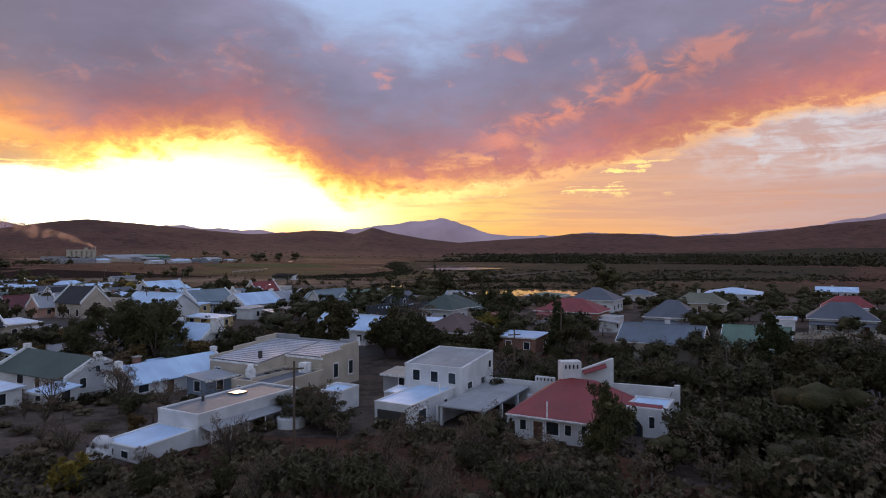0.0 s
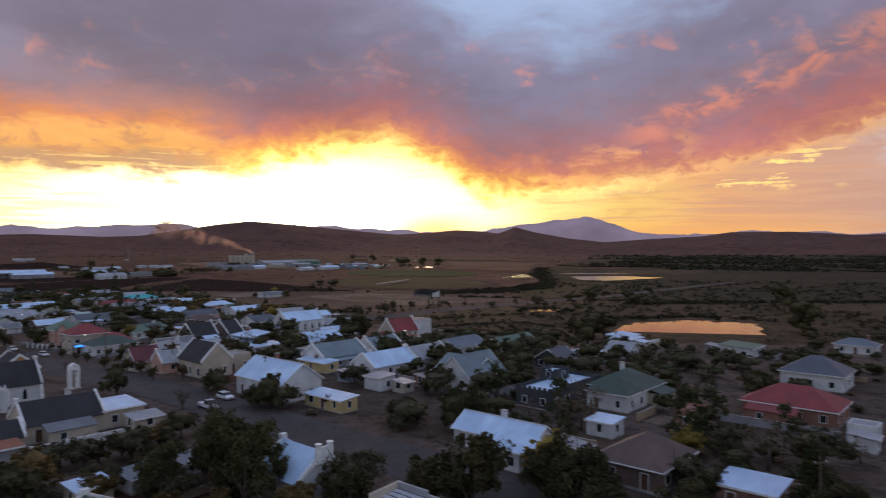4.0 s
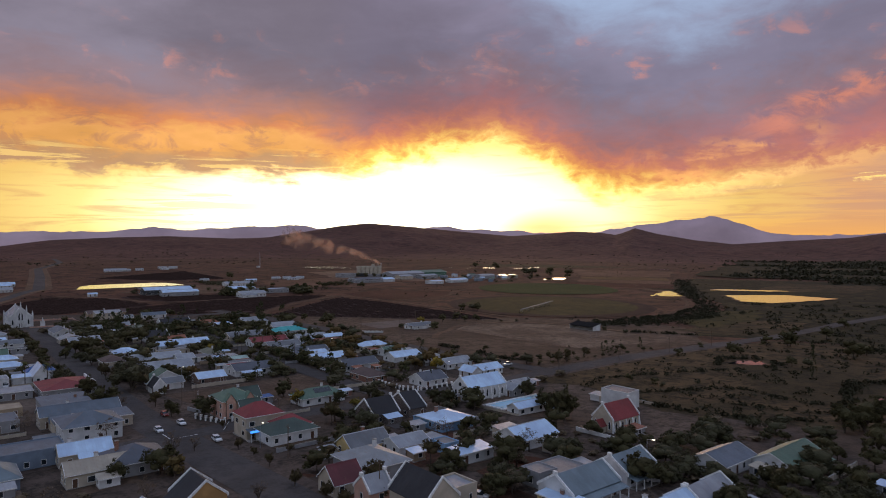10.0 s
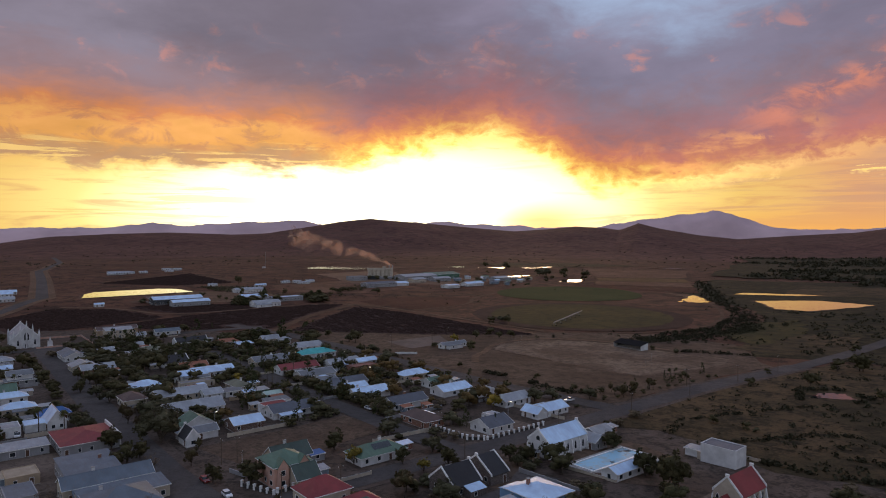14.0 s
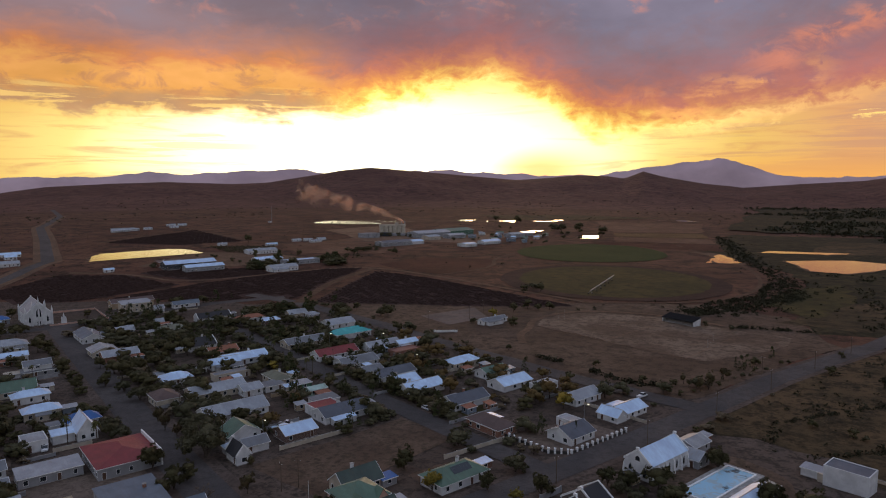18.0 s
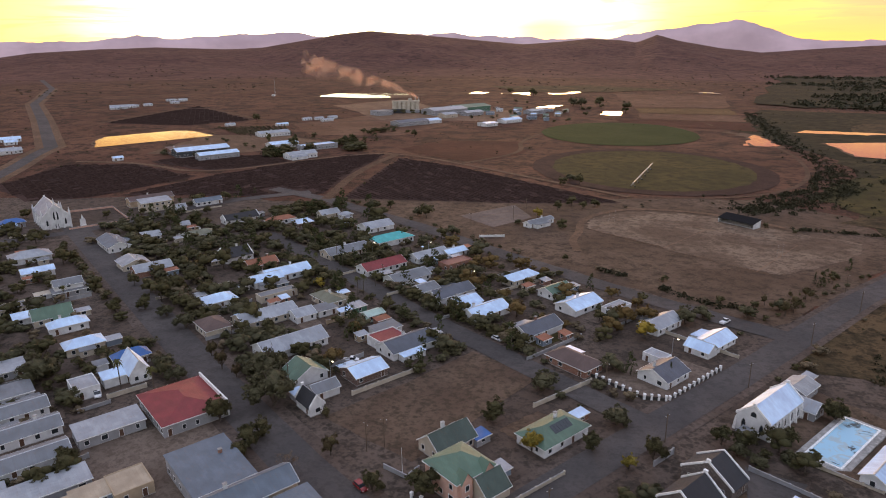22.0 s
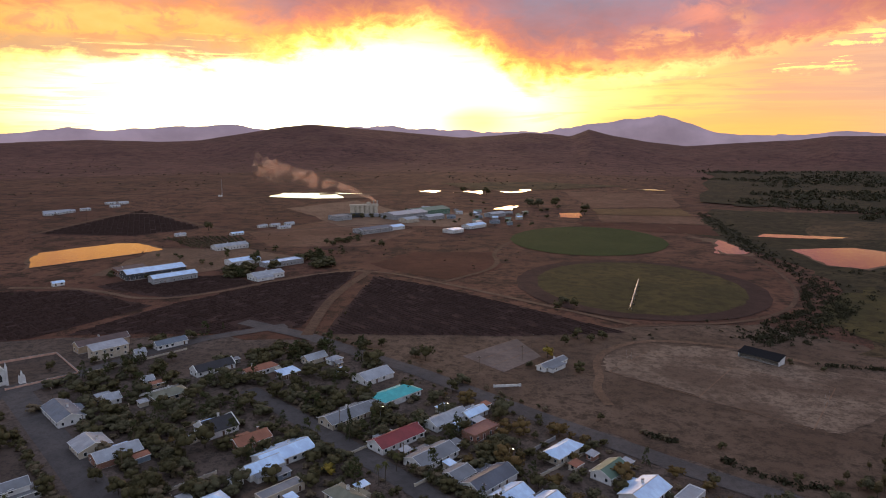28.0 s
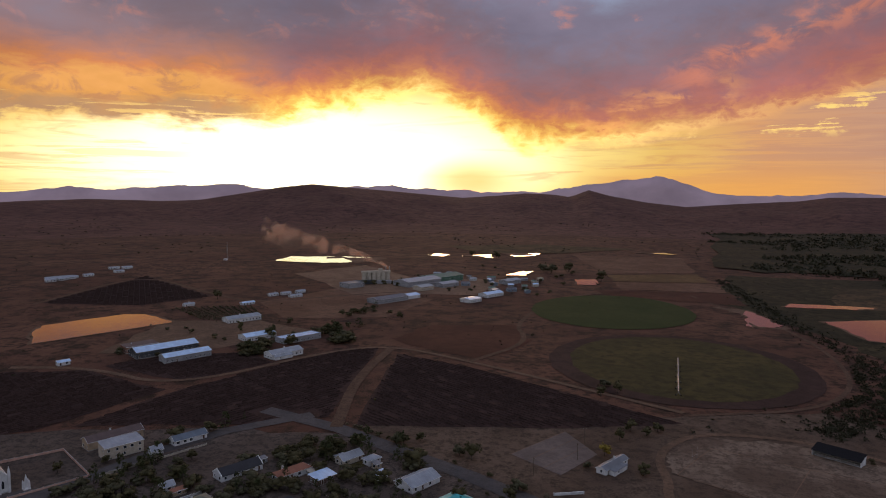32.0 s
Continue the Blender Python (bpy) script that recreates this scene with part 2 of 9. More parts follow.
def plaster(name, c):
    def build(t, o, p):
        a, b, s = cloudy(p, 0.35, 4), cloudy(p, 3.0, 5, 0.65), cloudy(p, 14.0, 3)
        col = blend(a.rise(0.35, 0.7), tint(c, 0.82), tint(c, 1.06))
        col = blend(b.rise(0.56, 0.8) * 0.45, col, tint(c, 0.55))
        return col, s + b * 0.5
    return material(name, build, 0.85, 0, 0.01, 0.2)


def brickwork(name, c):
    def build(t, o, p):
        n = t.nodes.new("ShaderNodeTexBrick")
        n.inputs["Scale"].default_value = 4.0
        n.inputs["Color1"].default_value, n.inputs["Color2"].default_value = (*c, 1), (*tint(c, 0.65), 1)
        n.inputs["Mortar"].default_value = (*tint((0.3, 0.27, 0.24), 1), 1)
        x, y, z = axes(t, o)
        t.links.new(vec(t, x + y, z).sock, n.inputs["Vector"])
        return blend(cloudy(p, 1.2, 4).rise(0.4, 0.7) * 0.35, Val(t, n.outputs[0]), tint(c, 0.5)), cloudy(p, 9, 3)
    return material(name, build, 0.9, 0, 0.01, 0.15)


def sheet_roof(name, c, metal=0.0, rough=0.42, wear=0.4):
    def build(t, o, p):
        x, y, z = axes(t, o)
        seam = (x * (3.14159 / 0.76)).sine().absolute().rise(0.10, 0.0)
        rib = (x * (6.28318 / 0.19)).sine()
        a, b = cloudy(p, 0.22, 4), cloudy(vec(t, x * 1.3, y * 0.35, chance(t) * 40.0), 1.6, 5, 0.65)
        panel = cloudy(vec(t, (x / 0.76)._op("FLOOR"), (y / 3.0)._op("FLOOR"), chance(t) * 20.0), 0.9, 0)
        col = blend(a.rise(0.3, 0.72), tint(c, 0.8), tint(c, 1.12))
        col = blend(panel.rise(0.35, 0.65) * 0.3, col, tint(c, 0.72))
        col = blend(b.rise(0.52, 0.74) * wear, col, tint((0.34, 0.20, 0.12), 0.5 + sum(c) / 3))
        col = blend(seam * 0.35, col, tint(c, 0.5))
        return col, rib * 0.5 + seam, b * 0.25 + rough
    return material(name, build, rough, metal, 0.012, 0.5)


WALL = {
    "white": plaster("white_plaster", (0.68, 0.68, 0.68)), "cream": plaster("cream_plaster", (0.52, 0.45, 0.36)),
    "grey": plaster("grey_plaster", (0.33, 0.33, 0.34)), "darkgrey": plaster("charcoal_plaster", (0.07, 0.075, 0.08)),
    "brick": brickwork("red_brick", (0.34, 0.15, 0.10)), "darkbrick": brickwork("brown_brick", (0.17, 0.10, 0.08)),
    "pink": plaster("pink_plaster", (0.62, 0.38, 0.30)), "ochre": plaster("ochre_plaster", (0.50, 0.29, 0.12)),
    "yellow": plaster("yellow_plaster", (0.60, 0.46, 0.22)), "lightblue": plaster("pale_blue_plaster", (0.25, 0.42, 0.62)),
    "bluegrey": plaster("blue_grey_plaster", (0.20, 0.25, 0.32)), "tan": plaster("tan_plaster", (0.42, 0.32, 0.22)),
    "stone": brickwork("dark_stone", (0.15, 0.12, 0.11)), "steel": plaster("painted_steel", (0.22, 0.27, 0.33)),
    "green": plaster("green_paint", (0.10, 0.20, 0.14)), "mint": plaster("mint_paint", (0.42, 0.58, 0.50)),
}
ROOF = {
    # white roofs; the blue sky they mirror is put into the base colour
    "bright": sheet_roof("sky_tinted_sheet_roof", (0.53, 0.71, 0.96), 0.15, 0.30, 0.08),
    "silver": sheet_roof("weathered_zinc_roof", (0.33, 0.35, 0.38), 0.2, 0.40, 0.30),
    "grey": sheet_roof("grey_sheet_roof", (0.175, 0.185, 0.20), 0.05, 0.5, 0.35),
    "greylight": sheet_roof("pale_grey_roof", (0.32, 0.33, 0.34), 0.1, 0.5, 0.4),
    "bluegrey": sheet_roof("blue_grey_sheet_roof", (0.125, 0.155, 0.19), 0.1, 0.42, 0.25),
    "greyblue": sheet_roof("soft_blue_grey_roof", (0.18, 0.235, 0.265), 0.1, 0.45, 0.15),
    "darkgrey": sheet_roof("charcoal_sheet_roof", (0.10, 0.11, 0.135), 0.1, 0.45, 0.2),
    "slate": sheet_roof("black_thatch_roof", (0.035, 0.034, 0.038), 0.0, 0.75, 0.1),
    "red": sheet_roof("red_sheet_roof", (0.24, 0.032, 0.034), 0.0, 0.5, 0.25),
    "darkred": sheet_roof("oxide_red_roof", (0.13, 0.025, 0.03), 0.0, 0.5, 0.25),
    "redbrown": sheet_roof("brown_red_roof", (0.22, 0.09, 0.07), 0.0, 0.6, 0.3),
    "rust": sheet_roof("rust_orange_roof", (0.30, 0.11, 0.06), 0.0, 0.6, 0.3),
    "brown": sheet_roof("brown_tile_roof", (0.13, 0.085, 0.075), 0.0, 0.7, 0.2),
    "green": sheet_roof("green_sheet_roof", (0.10, 0.17, 0.12), 0.05, 0.48, 0.25),
    "darkgreen": sheet_roof("dark_green_roof", (0.055, 0.085, 0.07), 0.05, 0.5, 0.2),
    "olive": sheet_roof("olive_roof", (0.17, 0.17, 0.12), 0.0, 0.6, 0.3),
    "teal": sheet_roof("teal_sheet_roof", (0.05, 0.42, 0.42), 0.05, 0.45, 0.12),
    "mint": sheet_roof("mint_roof", (0.45, 0.60, 0.54), 0.05, 0.5, 0.15),
    "blue": sheet_roof("blue_sheet_roof", (0.035, 0.13, 0.36), 0.05, 0.45, 0.12),
    "beige": sheet_roof("beige_fibre_roof", (0.47, 0.41, 0.33), 0.0, 0.7, 0.35),
    "tan": sheet_roof("tan_roof", (0.42, 0.33, 0.24), 0.0, 0.75, 0.35),
}
ROOF_WORDS = {"bright": "bright sky-tinted sheet-metal", "silver": "weathered zinc", "grey": "grey sheet", "greylight": "pale grey", "bluegrey": "blue-grey sheet", "greyblue": "soft blue-grey", "darkgrey": "charcoal", "slate": "black thatched", "red": "red sheet", "darkred": "dark red", "redbrown": "brown-red", "rust": "rust orange", "brown": "brown tiled", "green": "green sheet", "darkgreen": "dark green", "olive": "olive", "teal": "teal sheet", "mint": "mint", "blue": "blue sheet", "beige": "beige fibre", "tan": "tan"}
WALL_WORDS = {"white": "white plastered", "cream": "cream plastered", "grey": "grey plastered", "darkgrey": "charcoal", "brick": "red brick", "darkbrick": "brown brick", "pink": "pink plastered", "ochre": "ochre", "yellow": "yellow", "lightblue": "pale blue", "bluegrey": "blue-grey", "tan": "tan", "stone": "dark stone", "steel": "painted steel", "green": "green", "mint": "mint"}


def plain(name, c, rough=0.6, metal=0.0, spec=0.4, var=0.18, scale=2.0):
    return material(name, lambda t, o, p: blend(cloudy(p, scale, 4).rise(0.3, 0.7), tint(c, 1 - var), tint(c, 1 + var)), rough, metal, 0, spec)


TRIM = plain("white_trim", (0.78, 0.78, 0.77), 0.6)
DARK_TRIM = plain("dark_trim", (0.05, 0.045, 0.04), 0.6)
GLASS = plain("dark_glass", (0.025, 0.03, 0.035), 0.08, 0, 0.6)
DOOR = plain("brown_door", (0.10, 0.05, 0.03), 0.6)
RIDGE_CAP = plain("zinc_ridge", (0.42, 0.43, 0.45), 0.45, 0.2)
CONCRETE = plain("concrete", (0.33, 0.31, 0.29), 0.9, 0, 0.2, 0.3, 0.8)
POLE_WOOD = plain("pole_wood", (0.12, 0.085, 0.06), 0.9)
TYRE = plain("tyre_rubber", (0.02, 0.02, 0.02), 0.9)
STEEL = plain("grey_steel", (0.35, 0.36, 0.38), 0.4, 0.6)
LAMP_LIT = bpy.data.materials.new("lit_lamp")
LAMP_LIT.use_nodes = True
LAMP_LIT.node_tree.nodes["Principled BSDF"].inputs["Emission Color"].default_value = (1.0, 0.9, 0.7, 1)
LAMP_LIT.node_tree.nodes["Principled BSDF"].inputs["Emission Strength"].default_value = 2.0


def soil(name, c, dark, scale=0.02, scrub=0.5, light=None, tuft=0.0, size=0.4):
    def build(t, o, p):
        a, b, d = cloudy(p, scale, 6, 0.62, 0.3), cloudy(p, scale * 7, 6, 0.7), cloudy(p, 0.9, 4, 0.7)
        col = blend(a.rise(0.38, 0.62), c, light or tint(c, 1.35))
        col = blend((b * 0.6 + d * 0.4).rise(0.46, 0.58) * scrub, col, dark)
        if tuft:
            n = t.nodes.new("ShaderNodeTexVoronoi")
            n.inputs["Scale"].default_value, n.inputs["Randomness"].default_value = size, 1.0
            t.links.new(p.sock, n.inputs["Vector"])
            spot = (Val(t, n.outputs["Distance"]) + (d - 0.5) * 0.5).rise(0.46, 0.30) * (a * 0.5 + b * 0.5).rise(0.40, 0.58)
            col = blend(spot * tuft, col, tint(dark, 0.75))
        return col, d + b
    return material(name, build, 0.95, 0, 0.25, 0.1)


VELD = soil("veld_ground", (0.095, 0.043, 0.028), (0.034, 0.021, 0.014), 0.006, 0.85, (0.142, 0.066, 0.042), 0.75, 0.16)
YARD = soil("yard_earth", (0.088, 0.063, 0.050), (0.038, 0.031, 0.024), 0.03, 0.75, (0.128, 0.094, 0.076), 0.6, 0.55)
BARE = soil("bare_brown_field", (0.126, 0.062, 0.038), (0.076, 0.040, 0.025), 0.012, 0.6, (0.172, 0.092, 0.058), 0.3, 0.3)
LOT = soil("trampled_red_earth", (0.100, 0.064, 0.046), (0.052, 0.040, 0.026), 0.05, 0.65, (0.145, 0.096, 0.068), 0.4, 0.5)
DUSTY = soil("dusty_concrete_yard", (0.143, 0.106, 0.083), (0.086, 0.062, 0.048), 0.06, 0.6, (0.189, 0.141, 0.111), 0.3, 0.6)
RIVER = soil("riverside_scrub_ground", (0.034, 0.029, 0.015), (0.014, 0.014, 0.008), 0.012, 0.85, (0.060, 0.046, 0.022), 0.9, 0.22)
DULL = soil("faint_dirt_track", (0.098, 0.056, 0.037), (0.058, 0.035, 0.023), 0.05, 0.75)
OCHRE = soil("ochre_stubble", (0.115, 0.066, 0.030), (0.070, 0.040, 0.020), 0.02, 0.5)
REDSOIL = soil("red_ploughed_soil", (0.070, 0.028, 0.018), (0.042, 0.018, 0.012), 0.02, 0.5)
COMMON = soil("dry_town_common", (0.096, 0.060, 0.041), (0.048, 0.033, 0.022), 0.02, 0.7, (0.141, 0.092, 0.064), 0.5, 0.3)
GRAVEL = soil("pale_gravel", (0.172, 0.104, 0.067), (0.100, 0.059, 0.037), 0.03, 0.5)
TRACK = soil("dirt_track", (0.130, 0.078, 0.050), (0.075, 0.047, 0.031), 0.04, 0.6)
SPORT = soil("worn_sports_turf", (0.122, 0.079, 0.055), (0.067, 0.045, 0.031), 0.03, 0.7, (0.227, 0.159, 0.113), 0.3, 0.35)
GRASS_A = soil("irrigated_green", (0.030, 0.045, 0.012), (0.021, 0.031, 0.010), 0.02, 0.5, (0.040, 0.052, 0.015))
GRASS_B = soil("thin_irrigated_green", (0.054, 0.045, 0.017), (0.036, 0.029, 0.014), 0.016, 0.8, (0.082, 0.062, 0.022), 0.4, 0.12)
VINE_SOIL = soil("vineyard_soil", (0.046, 0.025, 0.020), (0.028, 0.016, 0.013), 0.02, 0.6)
MEADOW = soil("dry_meadow", (0.062, 0.044, 0.023), (0.026, 0.021, 0.012), 0.015, 0.8, (0.114, 0.072, 0.038), 0.85, 0.3)
ASPHALT = soil("worn_asphalt", (0.078, 0.069, 0.066), (0.055, 0.048, 0.045), 0.04, 0.5, (0.104, 0.090, 0.084))
PAVE = soil("sidewalk_earth", (0.096, 0.070, 0.057), (0.052, 0.040, 0.033), 0.06, 0.6, (0.135, 0.100, 0.082), 0.5, 0.5)
HILL = soil("hill_scrub", (0.107, 0.050, 0.038), (0.051, 0.026, 0.021), 0.004, 0.8, None, 0.6, 0.09)
WATER = material("still_water", lambda t, o, p: (blend(0.0, cloudy(p, 0.1, 2), (0.012, 0.014, 0.016)), cloudy(p, 0.6, 3)), 0.05, 0, 0.03, 0.5)
WATER.node_tree.nodes["Principled BSDF"].inputs["Base Color"].links[0].from_node.inputs[0].default_value = 1.0
# distance haze of the far range, put into its base colour
FARBLUE = plain("far_mountain_haze_tint", (0.58, 0.41, 0.42), 1.0, 0, 0.0, 0.12, 0.004)


# ---- mesh helpers ----
class Mb:
    """Collects vertices and faces for one mesh."""

    def __init__(self):
        self.v, self.f = [], []

    def add(self, verts, faces):
        n = len(self.v)
        self.v += [tuple(p) for p in verts]
        self.f += [tuple(i + n for i in q) for q in faces]
        return self

    def box(self, x0, y0, z0, x1, y1, z1):
        return self.add([(x0, y0, z0), (x1, y0, z0), (x1, y1, z0), (x0, y1, z0), (x0, y0, z1), (x1, y0, z1), (x1, y1, z1), (x0, y1, z1)],
                        [(0, 3, 2, 1), (4, 5, 6, 7), (0, 1, 5, 4), (1, 2, 6, 5), (2, 3, 7, 6), (3, 0, 4, 7)])

    def prism(self, a, b):
        """A solid between two like outlines."""
        n = len(a)
        return self.add(list(a) + list(b), [tuple(range(n))[::-1], tuple(range(n, 2 * n))] + [(i, (i + 1) % n, n + (i + 1) % n, n + i) for i in range(n)])

    def tube(self, a, b, ra, rb, n=8):
        a, b = Vector(a), Vector(b)
        q = (b - a).to_track_quat("Z", "Y")
        ring = lambda c, r: [c + q @ Vector((r * math.cos(6.2832 * i / n), r * math.sin(6.2832 * i / n), 0)) for i in range(n)]
        return self.prism(ring(a, ra), ring(b, rb))

    def mesh(self, name="mesh", smooth=False):
        m = bpy.data.meshes.new(name)
        m.from_pydata(self.v, [], self.f)
        if smooth:
            m.polygons.foreach_set("use_smooth", [True] * len(m.polygons))
        return m


def part(name, mb, mat, parent=None, label="", smooth=False):
    me = mb.mesh(name, smooth) if isinstance(mb, Mb) else mb
    if not me.materials:
        me.materials.append(mat)
    ob = new(name, me)
    ob.parent = parent
    if label:
        ob["label"] = label
    return ob


def thing(name, m, label, category, group=""):
    e = new(name)
    e.matrix_world = m
    e.empty_display_size = 0.5
    return tagged(e, label, category, group)


# ---- ground ----
CX, CY = -110.0, 90.0
RIDGE = [(-180, 40), (-90, 30), (-66, 30), (-56, 40), (-52, 78), (-48, 95), (-44, 102), (-39, 92), (-36, 100), (-33, 132), (-30, 165), (-27.5, 182), (-24, 162), (-20, 138), (-15, 108), (-12, 119), (-9.8, 133), (-7.5, 127), (-6.1, 113), (-4.6, 152), (-2.8, 119), (0, 84), (3, 60), (7, 78), (11, 92), (13, 112), (17, 112), (21.6, 92), (26, 105), (29, 122), (32.5, 148), (36, 172), (44, 180), (60, 120), (90, 60), (180, 40)]
RA, RH = [a for a, h in RIDGE], [h for a, h in RIDGE]


def smooth01(x):
    x = min(1.0, max(0.0, x))
    return x * x * (3 - 2 * x)


LEVEL = [(-690, 645, 75), (-735, 1260, 130), (-585, 1435, 40), (-497, 1440, 60), (-425, 1500, 60), (-382, 1195, 45), (-277, 1128, 42), (-98, 920, 65), (40, 905, 95), (5, 1012, 55)]


def base_z(x, y):
    return -0.016 * (max(-1000, min(0, x)) + 217) * smooth01((y - 400) / 200)


def ground_z(x, y):
    z = base_z(x, y) + 5 * smooth01((x + 230) / 150) * smooth01((330 - y) / 150)
    z -= 1.0 * (1 - smooth01((math.hypot(x + 8, (y - 76) * 1.3) - 36) / 30))
    for px, py, pr in LEVEL:
        g = math.hypot(x - px, y - py)
        if g < pr * 2:
            w = 1 - smooth01((g - pr) / pr)
            z = z * (1 - w) + base_z(px, py) * w
    d, a = math.hypot(x - CX, y - CY), math.degrees(math.atan2(x - CX, y - CY))
    if d > 1500:
        h = np.interp(a, RA, RH)
        start = 1900 if abs(a + 15) < 70 else 3000
        up = smooth01((d - start) / (3900 - start))
        rough = noise.fractal(Vector((x / 420, y / 420, 0)), 1.0, 2.1, 5)
        fold = noise.fractal(Vector((a / 5.5, d / 1500, 5)), 1.0, 2.0, 4)
        shape = up ** 1.6
        z = z * (1 - up) + h * shape * (1 + 0.35 * fold * up * (1 - up) * 4) + rough * 26 * up * (1 - up) + rough * 3.0 * up
        if d > 3900:
            z -= (d - 3900) * 0.25
    elif d > 1100:
        z += 3.0 * noise.fractal(Vector((x / 300, y / 300, 0)), 1.0, 2.0, 4) * smooth01((d - 1100) / 400)
    return z


def build_ground():
    rings = [0, 20] + [20 + 14 * i for i in range(1, 45)] + [636 + 30 * i for i in range(1, 20)] + [1206 + 45 * i for i in range(1, 62)] + [4100, 4400, 5200]
    fan = [-180, -150, -130] + [-120 + 3 * i for i in range(15)] + [-75 + 0.4 * i for i in range(0, 326)] + [58 + 3 * i for i in range(15)] + [120, 150]
    verts, faces = [], []
    for r in rings:
        for a in fan:
            x, y = CX + r * math.sin(radians(a)), CY + r * math.cos(radians(a))
            verts.append((x, y, ground_z(x, y)))
    n = len(fan)
    for i in range(len(rings) - 1):
        for j in range(n):
            k = (j + 1) % n
            faces.append((i * n + j, i * n + k, (i + 1) * n + k, (i + 1) * n + j))
    me = bpy.data.meshes.new("ground")
    me.from_pydata(verts, [], faces)
    me.polygons.foreach_set("use_smooth", [True] * len(me.polygons))
    me.materials.append(VELD)
    me.materials.append(HILL)
    mats = []
    for i in range(len(rings) - 1):
        mats += [1 if rings[i] > 2100 else 0] * n
    me.polygons.foreach_set("material_index", mats)
    return tagged(new("ground", me), "dry brown veld rising to dark scrub hills", "ground", kind="structure")


build_ground()

FAR = [(-75, 100), (-60, 125), (-54, 140), (-48.5, 148), (-45, 172), (-42.4, 160), (-39.5, 178), (-36, 190), (-33, 190), (-30.5, 168), (-26, 172), (-20.5, 185), (-16, 166), (-11, 142), (-8, 148), (-5.5, 185), (-3, 212), (-1, 232), (1, 243), (2.4, 226), (4, 176), (6, 136), (8, 118), (11, 118), (14, 145), (17, 132), (22, 118), (26, 128), (30, 163), (33, 214), (36, 246), (44, 250), (60, 150)]


def build_far():
    mb, n, depths = Mb(), 700, [(4520, -8, 0.0), (4600, 0.35, 0.5), (4680, 0.7, 0.8), (4760, 1.0, 1.0), (4900, 0.4, 0.3)]
    for i in range(n + 1):
        a = -74 + 132 * i / n
        h = np.interp(a, [p[0] for p in FAR], [p[1] for p in FAR])
        for d, k, w in depths:
            j = noise.fractal(Vector((a / 2.2, d / 160, 1)), 1.0, 2.1, 5) * 14 * w + noise.noise(Vector((a * 2.3, d / 200, 4))) * 4 * w
            mb.v.append((CX + d * math.sin(radians(a)), CY + d * math.cos(radians(a)), -8 if k < 0 else h * k + j - 3))
    m = len(depths)
    mb.f = [(i * m + j, (i + 1) * m + j, (i + 1) * m + j + 1, i * m + j + 1) for i in range(n) for j in range(m - 1)]
    return tagged(part("far_mountains", mb, FARBLUE, None, "", True), "mountain range on the horizon, lavender haze in its colour", "mountains", kind="structure")


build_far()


def flat(name, pts, mat, lift, label, category, kind="structure", step=25.0):
    """A patch that follows the ground: an outline filled with a grid of small cells."""
    bm = bmesh.new()
    bm.faces.new([bm.verts.new((x, y, 0)) for x, y in pts])
    xs, ys = [p[0] for p in pts], [p[1] for p in pts]
    if max(ys) > 100:
        step = 12.0 if max(ys) < 390 else step
        for axis, lo, hi in ((0, min(xs), max(xs)), (1, min(ys), max(ys))):
            k = math.ceil(lo / step) * step
            while k < hi:
                no = Vector((1, 0, 0)) if axis == 0 else Vector((0, 1, 0))
                bmesh.ops.bisect_plane(bm, geom=bm.verts[:] + bm.edges[:] + bm.faces[:], plane_co=no * k, plane_no=no)
                k += step
    bmesh.ops.triangulate(bm, faces=bm.faces[:])
    for v in bm.verts:
        v.co.z = ground_z(v.co.x, v.co.y) + lift
    for q in bm.faces:
        if q.normal.z < 0:
            q.normal_flip()
    me = bpy.data.meshes.new(name)
    bm.to_mesh(me)
    bm.free()
    me.materials.append(mat)
    return tagged(new(name, me), label, category, kind=kind)


def ragged(pts, amount, seed, n=6):
    """An outline with uneven edges."""
    out, rnd = [], random.Random(seed)
    for (ax, ay), (bx, by) in zip(pts, pts[1:] + pts[:1]):
        for i in range(n):
            k = i / n
            out.append((ax + (bx - ax) * k + rnd.uniform(-amount, amount), ay + (by - ay) * k + rnd.uniform(-amount, amount)))
    return out


def oval(cx, cy, rx, ry, turn=0.0, n=64, wob=0.0, seed=1):
    rnd, c, s = random.Random(seed), math.cos(radians(turn)), math.sin(radians(turn))
    out = []
    for i in range(n):
        a = 6.28318 * i / n
        k = 1 + rnd.uniform(-wob, wob)
        x, y = rx * math.cos(a) * k, ry * math.sin(a) * k
        out.append((cx + x * c - y * s, cy + x * s + y * c))
    return out


def strip_mesh(line, width, lift):
    """A band of given width along a line, cut fine enough to follow the ground."""
    pts = []
    for (ax, ay), (bx, by) in zip(line, line[1:]):
        n = max(1, int(math.hypot(bx - ax, by - ay) / 12))
        pts += [(ax + (bx - ax) * i / n, ay + (by - ay) * i / n) for i in range(n)]
    pts.append(line[-1])
    mb = Mb()
    for i, (x, y) in enumerate(pts):
        (ax, ay), (bx, by) = pts[max(0, i - 1)], pts[min(len(pts) - 1, i + 1)]
        l = math.hypot(bx - ax, by - ay) or 1
        nx, ny = -(by - ay) / l * width / 2, (bx - ax) / l * width / 2
        for k in (1, 0.33, -0.33, -1):
            mb.v.append((x + nx * k, y + ny * k, ground_z(x + nx * k, y + ny * k) + lift))
    mb.f = [(4 * i + j, 4 * i + j + 1, 4 * i + 5 + j, 4 * i + 4 + j) for i in range(len(pts) - 1) for j in range(3)]
    return mb


ROADS = []


